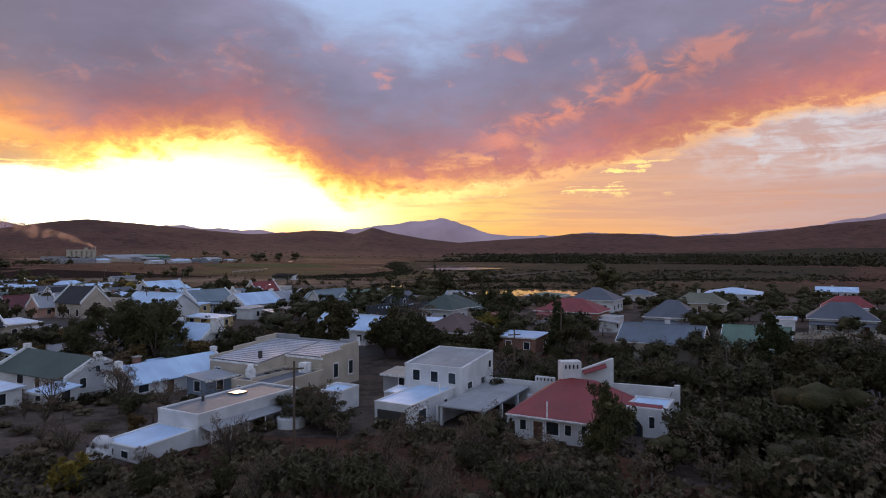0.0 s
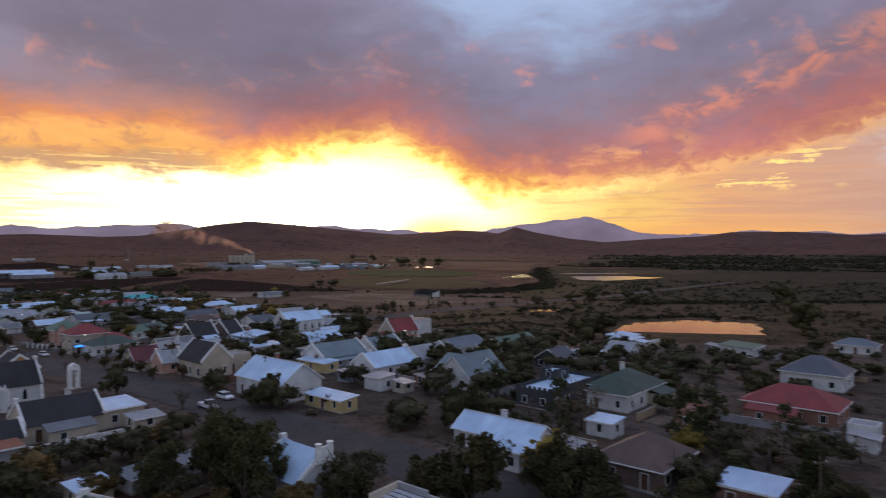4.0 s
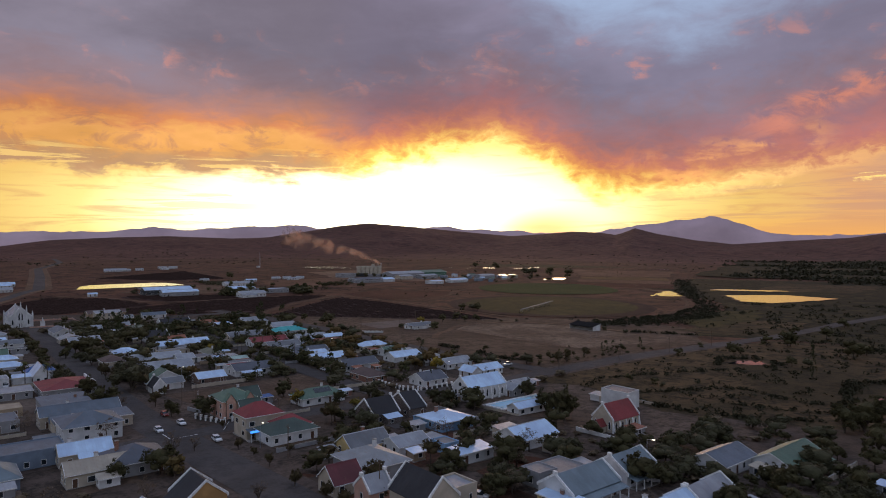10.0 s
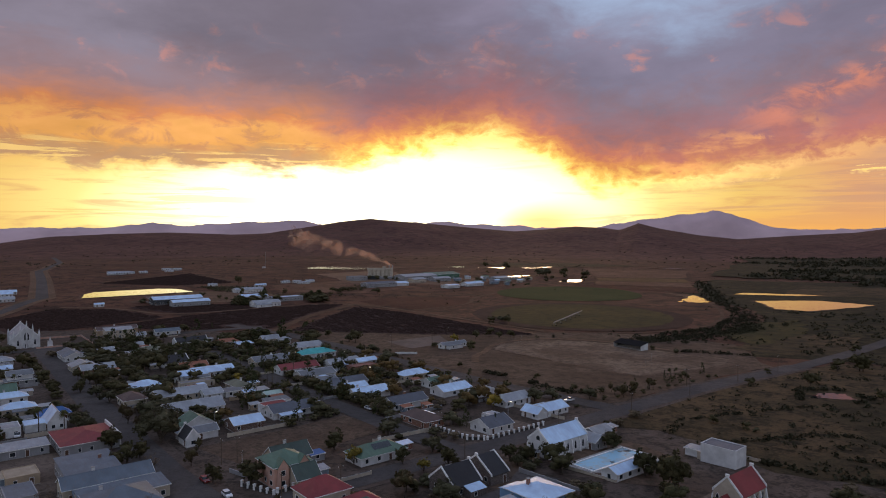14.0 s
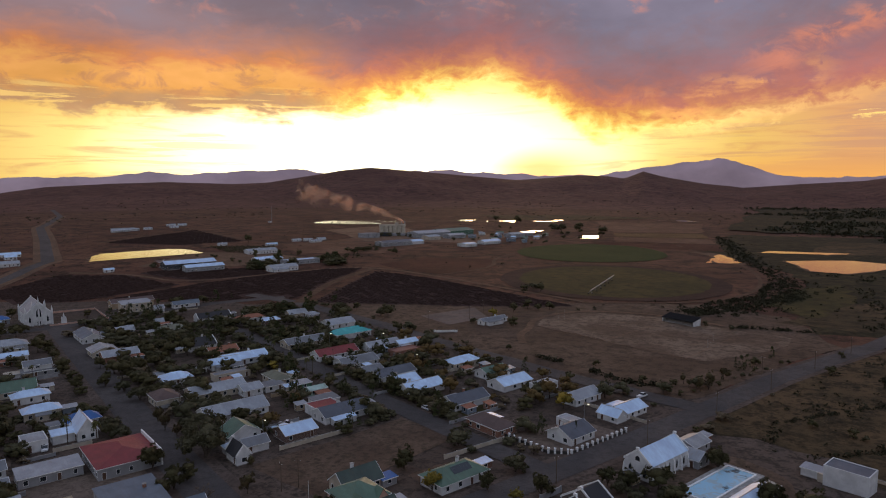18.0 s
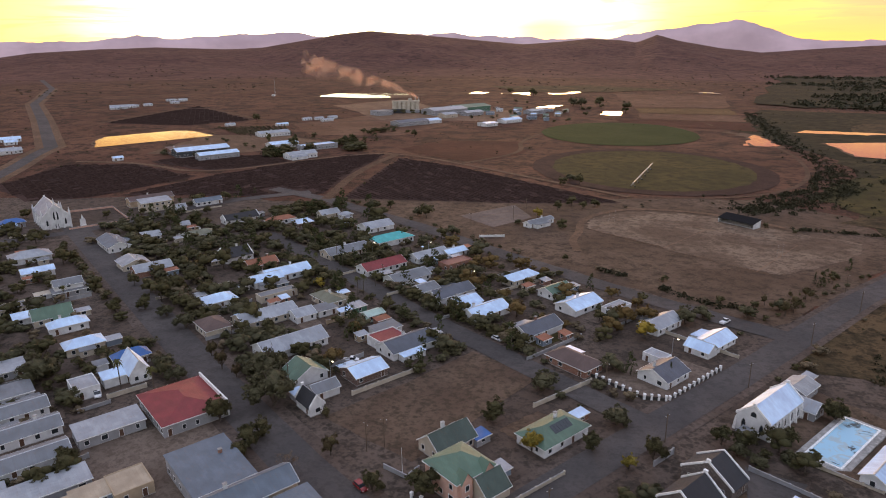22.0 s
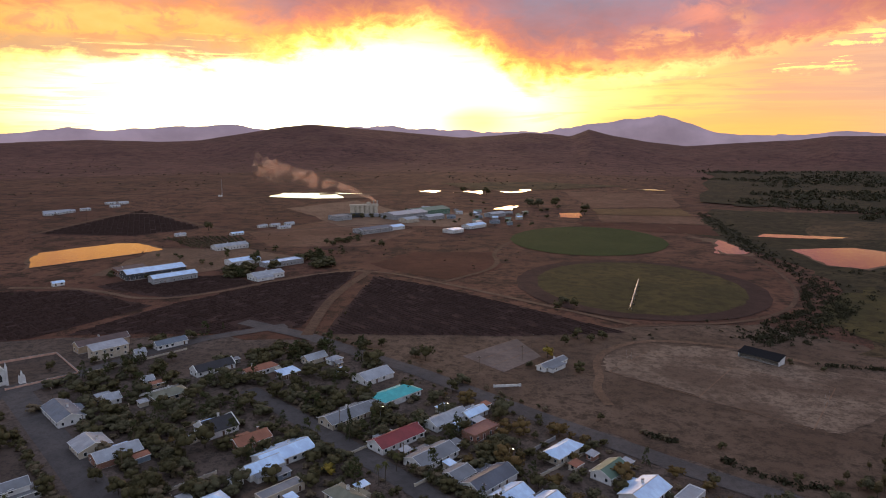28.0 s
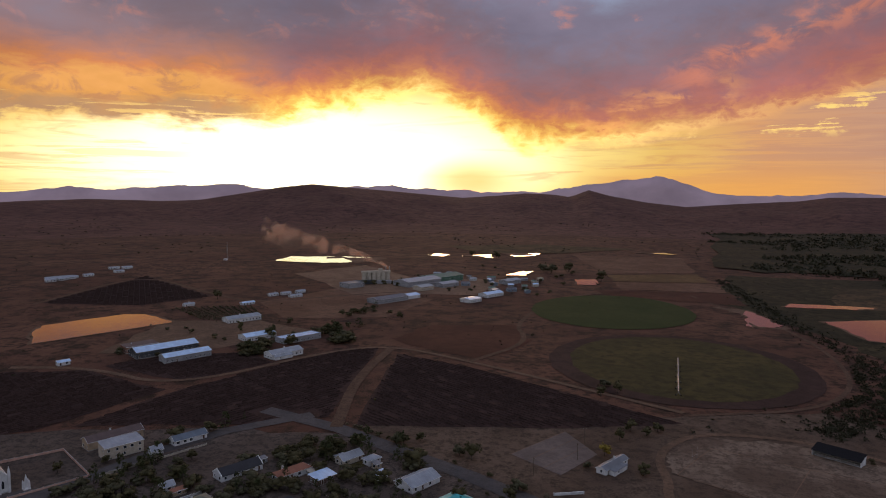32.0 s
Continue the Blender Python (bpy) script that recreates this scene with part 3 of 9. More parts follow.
def rounded(line):
    """The same line with its corners worn round."""
    for _ in range(3):
        out = [line[0]]
        for (ax, ay), (bx, by) in zip(line, line[1:]):
            out += [(ax * 0.75 + bx * 0.25, ay * 0.75 + by * 0.25), (ax * 0.25 + bx * 0.75, ay * 0.25 + by * 0.75)]
        line = out + [line[-1]]
    return line


def road(name, line, width, mat, lift, label, category="road"):
    if category == "track":
        line = rounded(line)
    ROADS.append((line, width))
    mb = strip_mesh(line, width, lift)
    mb.f = [q[::-1] for q in mb.f]
    return tagged(part(name, mb, mat), label, category, kind="structure")


def road_gap(x, y):
    """Distance from the nearest road's edge."""
    best = 999.0
    for line, w in ROADS:
        for (ax, ay), (bx, by) in zip(line, line[1:]):
            l2 = (bx - ax) ** 2 + (by - ay) ** 2
            k = min(1, max(0, ((x - ax) * (bx - ax) + (y - ay) * (by - ay)) / l2))
            best = min(best, math.hypot(x - ax - k * (bx - ax), y - ay - k * (by - ay)) - w / 2)
    return best


# town ground, then streets
flat("town_ground", ragged([(-640, 400), (-560, 330), (-330, 130), (-120, 40), (150, 40), (240, 180), (200, 330), (60, 290), (-40, 300), (-90, 370), (-230, 425), (-340, 480), (-440, 470)], 5, 3), YARD, 0.08, "bare brown earth of the town's yards", "ground")
road("main_street_verge", [(-475, 379), (-290, 267), (-230, 232), (-68, 145), (120, 43)], 19, PAVE, 0.15, "dusty unpaved verge along the main street", "pavement")
road("main_street", [(-475, 379), (-290, 267), (-230, 232), (-68, 145), (120, 43)], 12, ASPHALT, 0.22, "wide grey asphalt main street")
road("cross_road_verge", [(-215, 165), (-177, 234), (-141, 298), (-83, 404), (-31, 487)], 15, PAVE, 0.16, "dusty verge of the cross road", "pavement")
road("cross_road", [(-215, 165), (-177, 234), (-141, 298), (-83, 404), (-31, 487), (51, 644), (160, 820)], 10, ASPHALT, 0.235, "grey asphalt road leading out of town")
road("middle_street", [(-362, 404), (-303, 369), (-243, 331), (-155, 280)], 9, ASPHALT, 0.25, "narrow asphalt side street")
road("north_street", [(-425, 500), (-370, 484), (-290, 446), (-226, 409), (-168, 378), (-113, 354)], 10, ASPHALT, 0.26, "asphalt street along the sports ground")
road("church_street", [(-500, 320), (-463, 372), (-446, 432), (-428, 466), (-395, 500)], 9, ASPHALT, 0.27, "asphalt street before the white church")
road("highway", [(-560, 310), (-640, 440), (-720, 566), (-914, 713), (-1137, 877), (-1506, 1210), (-1900, 1500)], 12, ASPHALT, 0.3, "asphalt highway running to the hills")
road("highway_verge", [(-560, 310), (-640, 440), (-720, 566), (-914, 713), (-1137, 877), (-1506, 1210)], 26, TRACK, 0.2, "pale gravel verge of the highway", "pavement")
road("field_track", [(-640, 524), (-584, 541), (-500, 519), (-445, 640), (-405, 668), (-335, 640), (-190, 565)], 4.5, TRACK, 0.28, "pale dirt track between vineyards", "track")
road("farm_track", [(-374, 486), (-398, 570), (-405, 664)], 7, DULL, 0.30, "pale dirt track between dark fields", "track")
road("pond_track", [(-830, 720), (-892, 965), (-684, 838), (-617, 812), (-545, 900), (-500, 940)], 5.5, DULL, 0.28, "dirt road past the dam", "track")
road("pivot_track", [(-335, 640), (-300, 720), (-330, 800), (-290, 1010), (-180, 1060)], 4.5, DULL, 0.28, "dirt track round the irrigated circles", "track")
road("canal_track", [(-190, 560), (-100, 600), (-60, 700), (-70, 870), (-130, 1000), (-160, 1120)], 3.5, DULL, 0.28, "dirt track along the ditch", "track")

# ---- fields, water ----
def field(name, pts, mat, lift, label, category="field", rag=1.5, seed=1):
    return flat(name, ragged(pts, rag, seed), mat, lift, label, category)


field("bare_field", [(-617, 814), (-578, 959), (-441, 903), (-455, 780), (-546, 741)], BARE, 0.20, "bare brown ploughed field", seed=2)
field("farmyard", [(-606, 572), (-560, 585), (-510, 650), (-500, 700), (-560, 725), (-640, 690)], TRACK, 0.18, "pale gravel yard round the farm sheds", "yard", 3, 4)
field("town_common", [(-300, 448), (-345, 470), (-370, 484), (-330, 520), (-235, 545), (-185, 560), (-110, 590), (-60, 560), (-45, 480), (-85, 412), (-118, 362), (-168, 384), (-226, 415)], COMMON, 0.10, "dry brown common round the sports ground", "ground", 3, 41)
field("fenced_yard", [(-171, 302), (-156, 295), (-150, 296), (-137, 319), (-152, 327), (-165, 312)], DUSTY, 0.18, "pale gravel yard inside the pillar fence", "yard", 0.5, 42)
field("sports_field", [(-203, 474), (-204, 488), (-198, 508), (-180, 526), (-150, 530), (-125, 526), (-92, 502), (-66, 496), (-70, 474), (-100, 432), (-110, 424), (-131, 432), (-170, 456)], SPORT, 0.20, "worn dry rugby field", "sports field", 2, 5)
road("pitch_track", [(-199, 430), (-206, 449), (-204, 464), (-208, 486), (-203, 508), (-187, 530), (-160, 537), (-128, 534), (-100, 516)], 4.2, TRACK, 0.25, "pale dirt track round the rugby field", "track")
field("factory_yard", [(-700, 1060), (-640, 1190), (-520, 1080), (-380, 1120), (-400, 960), (-540, 900)], GRAVEL, 0.25, "pale gravel factory yard", "yard", 5, 7)
field("empty_lot", [(-236, 253), (-211, 306), (-186, 297), (-206, 243)], LOT, 0.17, "empty trampled lot of red earth", "lot", 0.6, 8)
field("church_forecourt", [(-128, 292), (-112, 318), (-90, 300), (-86, 268), (-108, 268)], LOT, 0.19, "bare earth yard by the pool", "yard", 0.8, 9)
field("meadow", [(-120, 330), (-70, 420), (-10, 500), (60, 470), (30, 390), (-50, 320)], MEADOW, 0.13, "dry meadow with scattered bushes", "meadow", 4, 10)
field("river_bottom", [(-60, 520), (-40, 660), (-30, 800), (-120, 1010), (-60, 1300), (400, 1300), (560, 900), (330, 560), (60, 500)], RIVER, 0.12, "dark mottled scrub of the river bottom", "scrubland", 8, 15)
field("depot_yard", [(-286, 220), (-268, 241), (-256, 249), (-243, 214), (-254, 201), (-270, 203)], DUSTY, 0.13, "pale dusty yard behind the workshop", "yard", 0.6, 16)
field("back_yard", [(-278, 189), (-268, 212), (-252, 212), (-241, 194), (-254, 180)], DUSTY, 0.14, "pale dusty yard between the sheds", "yard", 0.8, 17)
field("paved_yard", [(-130.6, 267.5), (-118.0, 264.5), (-131.5, 236.6), (-136.5, 239.6), (-131, 251)], ASPHALT, 0.21, "dark asphalt yard beside the stone house", "yard", 0.3, 18)
field("scrub_flat", [(-95, 340), (-60, 290), (-20, 285), (60, 290), (220, 320), (240, 560), (60, 500), (-12, 505)], MEADOW, 0.11, "dry mottled grass flat beside the road", "scrubland", 5, 43)
flat("far_woodland_floor", ragged([(CX + q * math.sin(radians(w)), CY + q * math.cos(radians(w))) for w, q in ((2, 1330), (10, 1280), (20, 1240), (32, 1240), (46, 1300), (46, 2700), (32, 2650), (20, 2500), (10, 2450), (4, 2300))], 25, 44), RIVER, 1.6, "dark floor of the riverside woods", "scrubland", step=70.0)
field("river_meadow", [(-70, 540), (-20, 640), (30, 640), (0, 530)], MEADOW, 0.2, "yellowish dry meadow by the road", "meadow", 5, 11)
field("far_plough", [(-330, 1550), (-108, 1580), (-110, 1312), (-250, 1248)], BARE, 0.3, "bare brown far field", "field", 4, 12)
field("stubble_field", [(-248, 1230), (-111, 1292), (-100, 1190), (-238, 1150)], OCHRE, 0.3, "ochre stubble strip", "field", 3, 31)
field("bare_strip", [(-237, 1142), (-100, 1182), (-91, 1094), (-229, 1068)], BARE, 0.3, "brown ploughed strip", "field", 3, 32)
field("red_field", [(-266, 1052), (-92, 1085), (-86, 991), (-230, 1005)], REDSOIL, 0.28, "dark red ploughed strip", "field", 3, 33)
field("red_plot", [(-330, 650), (-300, 715), (-325, 790), (-400, 760), (-420, 690)], REDSOIL, 0.15, "reddish bare plot beside the vines", "field", 5, 34)
field("green_flat", [(-74, 614), (-35, 704), (0, 740), (-10, 640), (-48, 560)], GRASS_B, 0.22, "patchy green flat beside the ditch", "field", 6, 35)
field("pale_strip", [(7, 1681), (186, 1730), (120, 1554), (3, 1548)], MEADOW, 0.6, "pale far strip field", "field", 6, 36)
field("far_field", [(-500, 1500), (-360, 1560), (-200, 1750), (-420, 1800), (-620, 1650)], MEADOW, 0.8, "dry far meadow", "field", 8, 13)
field("river_flat", [(10, 1000), (120, 1010), (200, 1180), (60, 1200)], MEADOW, 0.3, "dry grass flat by the river", "field", 6, 14)
flat("green_circle", oval(-236, 905, 86, 106, -8, 72, 0.008), GRASS_A, 0.35, "round dark green irrigated field", "field")
flat("worn_ring", oval(-184, 682, 96, 104, 0, 72, 0.01), VINE_SOIL, 0.30, "dark ploughed rim of the round field", "field")
flat("pale_circle", oval(-184, 684, 80, 92, 0, 72, 0.012, 3), GRASS_B, 0.36, "round thin green irrigated field", "field")


PONDS = []


def pond(pts, rag, seed, label, lift=0.4):
    PONDS.append(pts)
    flat("pond_bank", ragged([(sum(p[0] for p in pts) / len(pts) + (x - sum(p[0] for p in pts) / len(pts)) * 1.06, sum(p[1] for p in pts) / len(pts) + (y - sum(p[1] for p in pts) / len(pts)) * 1.06) for x, y in pts], rag * 1.3, seed + 50), TRACK, lift - 0.08, "muddy bank of a pond", "bank")
    ob = flat("pond", ragged(pts, rag, seed), WATER, lift, label, "pond")
    z = sum(v.co.z for v in ob.data.vertices) / len(ob.data.vertices)
    for v in ob.data.vertices:
        v.co.z = z
    return ob


pond([(-679, 578), (-719, 617), (-733, 641), (-702, 708), (-680, 712), (-629, 686)], 1.2, 21, "farm dam mirroring the sunset sky")
pond([(-823, 1213), (-838, 1291), (-740, 1320), (-649, 1313), (-650, 1240), (-722, 1202)], 4, 22, "long factory pond mirroring the sky", 0.8)
pond([(-615, 1433), (-590, 1460), (-564, 1440), (-564, 1402)], 3, 23, "small far pond mirroring the sky", 0.8)
pond([(-536, 1427), (-487, 1477), (-468, 1406)], 4, 24, "far pond mirroring the sky", 0.8)
pond([(-467, 1515), (-393, 1540), (-395, 1480), (-430, 1450)], 4, 25, "far pond mirroring the sky", 0.8)
pond([(-400, 1165), (-385, 1220), (-365, 1222), (-370, 1170)], 2, 26, "narrow pond by the factory", 0.5)
pond([(-295, 1152), (-264, 1164), (-258, 1098), (-288, 1099)], 2, 27, "small square pond mirroring the sky", 0.5)
pond([(-126, 972), (-88, 958), (-77, 900), (-72, 866), (-105, 862), (-98, 925)], 4, 28, "irregular shallow pond")
pond([(-26, 913), (40, 940), (89, 903), (64, 866), (17, 814), (-12, 824)], 2, 29, "river pool mirroring the orange sky", 0.5)
pond([(-44, 1000), (30, 1000), (60, 1020), (-30, 1030)], 3, 30, "narrow river arm", 0.5)
pond([(6, 321), (16, 357), (46, 376), (72, 364), (66, 322), (37, 309)], 2.0, 31, "round town pond mirroring the pink sky", 0.12)
pond([(-37, 404), (-33, 415), (-22, 418), (-20, 406)], 0.8, 32, "small pale puddle in the meadow", 0.2)
pond([(-210, 1650), (-140, 1680), (-120, 1640)], 4, 33, "far pond glint", 0.9)
pond([(420, 1500), (520, 1540), (510, 1480)], 5, 34, "far pond glint", 0.9)


# ---- houses ----
HOMES = []
WIN_FRAME, WIN_PANE, DOOR_LEAF, DOOR_FRAME, POST = None, None, None, None, None


def shared_parts():
    def ring(x0, z0, x1, z1, w, legs=False):
        """A connected flat frame round an opening."""
        o = [(x0 - w, z0 - (0 if legs else w)), (x1 + w, z0 - (0 if legs else w)), (x1 + w, z1 + w), (x0 - w, z1 + w)]
        n = [(x0, z0), (x1, z0), (x1, z1), (x0, z1)]
        mb = Mb()
        mb.v = [(a, -0.05, c) for a, c in o + n] + [(a, 0.02, c) for a, c in o + n]
        for i in range(4):
            k = (i + 1) % 4
            mb.f += [(i, k, 4 + k, 4 + i), (8 + i, 12 + i, 12 + k, 8 + k), (i, 8 + i, 8 + k, k), (4 + i, 4 + k, 12 + k, 12 + i)]
        return mb
    f = ring(-0.52, -0.62, 0.52, 0.62, 0.09)
    d = Mb().box(-0.48, -0.04, 0, 0.48, 0.02, 2.0)
    g = ring(-0.49, 0.02, 0.49, 2.0, 0.1, True)
    meshes = []
    for name, mb, mat in (("window", f, TRIM), ("pane", Mb().box(-0.52, -0.012, -0.63, 0.52, 0.02, 0.62), GLASS), ("door", g, TRIM), ("leaf", d, DOOR), ("post", Mb().box(-0.09, -0.09, 0, 0.09, 0.09, 2.3), TRIM)):
        me = mb.mesh(name)
        me.materials.append(mat)
        meshes.append(me)
    return meshes


WIN_FRAME, WIN_PANE, DOOR_FRAME, DOOR_LEAF, POST = shared_parts()


def put(name, me, parent, m):
    ob = new(name, me)
    ob.parent = parent
    ob.matrix_local = m
    return ob


def window(parent, x, y, z, turn, sx=1.0, sz=1.0):
    m = pose(x, y, z, 0, 0, turn) @ Matrix.Diagonal((sx, 1, sz, 1))
    w = put("window", WIN_FRAME, parent, m)
    put("pane", WIN_PANE, w, Matrix())
    return w


def door(parent, x, y, turn, z=0.0, s=1.0):
    d = put("door", DOOR_FRAME, parent, pose(x, y, z, 0, 0, turn) @ Matrix.Diagonal((s, 1, 1, 1)))
    put("leaf", DOOR_LEAF, d, Matrix())
    return d


def slab(a, b, c, d, thick):
    """A sloping sheet with thickness: corners in order, the top face given."""
    top = [Vector(p) for p in (a, b, c, d)]
    n = (top[1] - top[0]).cross(top[3] - top[0]).normalized()
    if n.z < 0:
        n = -n
    return Mb().prism([p - n * thick for p in top], top)


def gable_roof(L, W, eh, rh, over=0.45, end=0.35, t=0.10):
    """Two slopes with the ridge along x."""
    k = rh / (W / 2)
    y, z, x, top = W / 2 + over, eh - over * k, L / 2 + end, eh + rh
    mb = Mb()
    prof_t = [(-y, z + t), (0, top + t), (y, z + t)]
    prof_b = [(-y, z), (0, top), (y, z)]
    for s in (0, 1):
        (y0, z0), (y1, z1), (b0, c0), (b1, c1) = prof_t[s], prof_t[s + 1], prof_b[s], prof_b[s + 1]
        mb.prism([(-x, b0, c0), (-x, b1, c1), (-x, y1, z1), (-x, y0, z0)], [(x, b0, c0), (x, b1, c1), (x, y1, z1), (x, y0, z0)])
    return mb


def hip_roof(L, W, eh, rh, over=0.5, t=0.12):
    x, y = L / 2 + over, W / 2 + over
    r = max(0.3, x - y * 0.95) if x >= y else 0.0
    q = 0.0 if x >= y else y - x * 0.95
    base = [(-x, -y), (x, -y), (x, y), (-x, y)]
    mb = Mb()
    v = [(px, py, eh - 0.02) for px, py in base] + [(px, py, eh + t) for px, py in base]
    top = [(-r, -q, eh + rh), (r, q, eh + rh)] if x >= y else [(0, -q, eh + rh), (0, q, eh + rh)]
    f = [(3, 2, 1, 0), (0, 1, 5, 4), (1, 2, 6, 5), (2, 3, 7, 6), (3, 0, 4, 7)]
    f += [(4, 5, 9, 8), (5, 6, 9), (6, 7, 8, 9), (7, 4, 8)] if x >= y else [(4, 5, 8), (5, 6, 9, 8), (6, 7, 9), (7, 4, 8, 9)]
    return mb.add(v + top, f)


def coping(L, W, eh, rh, side, curl=0.0):
    """A raised white parapet along a gable's edge."""
    x = side * (L / 2 + 0.02)
    mb, s = Mb(), 0.28
    pts = [(-W / 2 - 0.35, eh - 0.25), (-W / 2 - 0.30, eh + 0.35), (0, eh + rh + 0.45), (W / 2 + 0.30, eh + 0.35), (W / 2 + 0.35, eh - 0.25)]
    low = [(-W / 2 + 0.02, eh - 0.3), (-W / 2 + 0.05, eh + 0.0), (0, eh + rh - 0.1), (W / 2 - 0.05, eh + 0.0), (W / 2 - 0.02, eh - 0.3)]
    for i in range(4):
        quad = [low[i], low[i + 1], pts[i + 1], pts[i]]
        mb.prism([(x - s / 2, a, b) for a, b in quad], [(x + s / 2, a, b) for a, b in quad])
    if curl:
        mb.box(x - 0.3, -0.45, eh + rh + 0.2, x + 0.3, 0.45, eh + rh + 0.75)
    return mb


def walls_mesh(L, W, eh, roof, rh):
    x, y = L / 2, W / 2
    if roof == "gable":
        prof = [(-y, -0.9), (y, -0.9), (y, eh), (0, eh + rh), (-y, eh)]
        return Mb().prism([(-x, a, b) for a, b in prof], [(x, a, b) for a, b in prof])
    if roof == "mono":
        prof = [(-y, -0.9), (y, -0.9), (y, eh + rh), (-y, eh)]
        return Mb().prism([(-x, a, b) for a, b in prof], [(x, a, b) for a, b in prof])
    return Mb().box(-x, -y, -0.9, x, y, eh)


def house(x, y, yaw, L, W, eh, roof, rh, wall, tin, style="", seed=0, name="house", label=""):
    """A house with its walls, roof, openings and trimmings. The ridge runs along L."""
    rnd = random.Random(seed)
    HOMES.append((x, y, yaw, L, W))
    cat = "house"
    shape = {"gable": "gabled", "hip": "hipped", "flat": "flat-roofed", "mono": "low lean-to"}[roof]
    e = thing(name, pose(x, y, ground_z(x, y), 0, 0, yaw), label or f"{WALL_WORDS[wall]} {shape} house with {ROOF_WORDS[tin]} roof", cat, "houses of the town")
    part("wall", walls_mesh(L, W, eh, roof, rh), WALL[wall], e)
    part("plinth", Mb().box(-L / 2 - 0.06, -W / 2 - 0.06, -0.9, L / 2 + 0.06, W / 2 + 0.06, 0.28), CONCRETE, e)
    dutch = "dutch" in style
    if roof == "gable":
        part("roof", gable_roof(L, W, eh, rh, 0.4, -0.14 if dutch else 0.35), ROOF[tin], e)
        if dutch:
            for s in (-1, 1):
                part("gable_coping", coping(L, W, eh, rh, s, rnd.random() < 0.5), TRIM, e)
        else:
            part("ridge_cap", Mb().prism([(-L / 2 - 0.35, -0.22, eh + rh + 0.03), (-L / 2 - 0.35, 0.22, eh + rh + 0.03), (-L / 2 - 0.35, 0, eh + rh + 0.19)], [(L / 2 + 0.35, -0.22, eh + rh + 0.03), (L / 2 + 0.35, 0.22, eh + rh + 0.03), (L / 2 + 0.35, 0, eh + rh + 0.19)]), RIDGE_CAP if tin in ("bright", "silver", "grey") else ROOF[tin], e)
            k = rh / (W / 2)
            for s in (-1, 1):
                b, z = s * (W / 2 + 0.42), eh - 0.42 * k
                part("gutter", Mb().box(-L / 2 - 0.35, b - 0.07, z - 0.06, L / 2 + 0.35, b + 0.07, z + 0.08), TRIM, e)
                xx = s * (L / 2 + 0.37)
                mb = Mb()
                for q in (-1, 1):
                    yy = q * (W / 2 + 0.4)
                    pr = [(yy, z - 0.08), (0, eh + rh - 0.1), (0, eh + rh + 0.14), (yy, z + 0.13)]
                    mb.prism([(xx - 0.04, a, c) for a, c in pr], [(xx + 0.04, a, c) for a, c in pr])
                part("barge_board", mb, TRIM, e)
    elif roof == "hip":
        part("roof", hip_roof(L, W, eh, rh), ROOF[tin], e)
        g = Mb()
        X, Y = L / 2 + 0.55, W / 2 + 0.55
        g.box(-X, -Y, eh - 0.1, X, -Y + 0.12, eh + 0.1).box(-X, Y - 0.12, eh - 0.1, X, Y, eh + 0.1).box(-X, -Y + 0.12, eh - 0.1, -X + 0.12, Y - 0.12, eh + 0.1).box(X - 0.12, -Y + 0.12, eh - 0.1, X, Y - 0.12, eh + 0.1)
        part("gutter", g, TRIM, e)
    elif roof == "mono":
        X, Y = L / 2 + 0.3, W / 2 + 0.35
        k = rh / W
        part("roof", slab((-X, -Y, eh - 0.35 * k + 0.1), (X, -Y, eh - 0.35 * k + 0.1), (X, Y, eh + rh + 0.35 * k + 0.1), (-X, Y, eh + rh + 0.35 * k + 0.1), 0.1), ROOF[tin], e)
        part("fascia", Mb().box(-X, -Y - 0.05, eh - 0.16, X, -Y, eh + 0.12), TRIM, e)
    else:
        X, Y = L / 2, W / 2
        part("roof", slab((-X + 0.25, -Y + 0.25, eh + 0.05), (X - 0.25, -Y + 0.25, eh + 0.05), (X - 0.25, Y - 0.25, eh + 0.16), (-X + 0.25, Y - 0.25, eh + 0.16), 0.1), ROOF[tin], e)
        p = Mb()
        if "castle" in style:
            n = int(L / 1.1)
            for i in range(n):
                x0 = -X + L * i / n
                for yy in (-Y, Y - 0.3):
                    p.box(x0, yy, eh + rh, x0 + L / n * 0.55, yy + 0.3, eh + rh + 0.45)
            n = int(W / 1.1)
            for i in range(n):
                y0 = -Y + W * i / n
                for xx in (-X, X - 0.3):
                    p.box(xx, y0, eh + rh, xx + 0.3, y0 + W / n * 0.55, eh + rh + 0.45)
        p.box(-X - 0.03, -Y - 0.03, eh - 0.02, X + 0.03, -Y + 0.24, eh + rh).box(-X - 0.03, Y - 0.24, eh - 0.02, X + 0.03, Y + 0.03, eh + rh)
        p.box(-X - 0.03, -Y + 0.24, eh - 0.02, -X + 0.24, Y - 0.24, eh + rh).box(X - 0.24, -Y + 0.24, eh - 0.02, X + 0.03, Y - 0.24, eh + rh)
        part("parapet", p, WALL[wall], e)
    # openings on the sides that can be seen
    floors = [(1.45, True)] if eh < 4.6 else [(1.5, True), (4.3, False)]
    sides = []
    for turn, half, off in ((0, L / 2, W / 2), (180, L / 2, W / 2), (90, W / 2, L / 2), (270, W / 2, L / 2)):
        a = radians(yaw + turn)
        if math.sin(a) * 0 - math.cos(a) < 0.45 or turn == 0:
            sides.append((turn, half, off))
    first = True
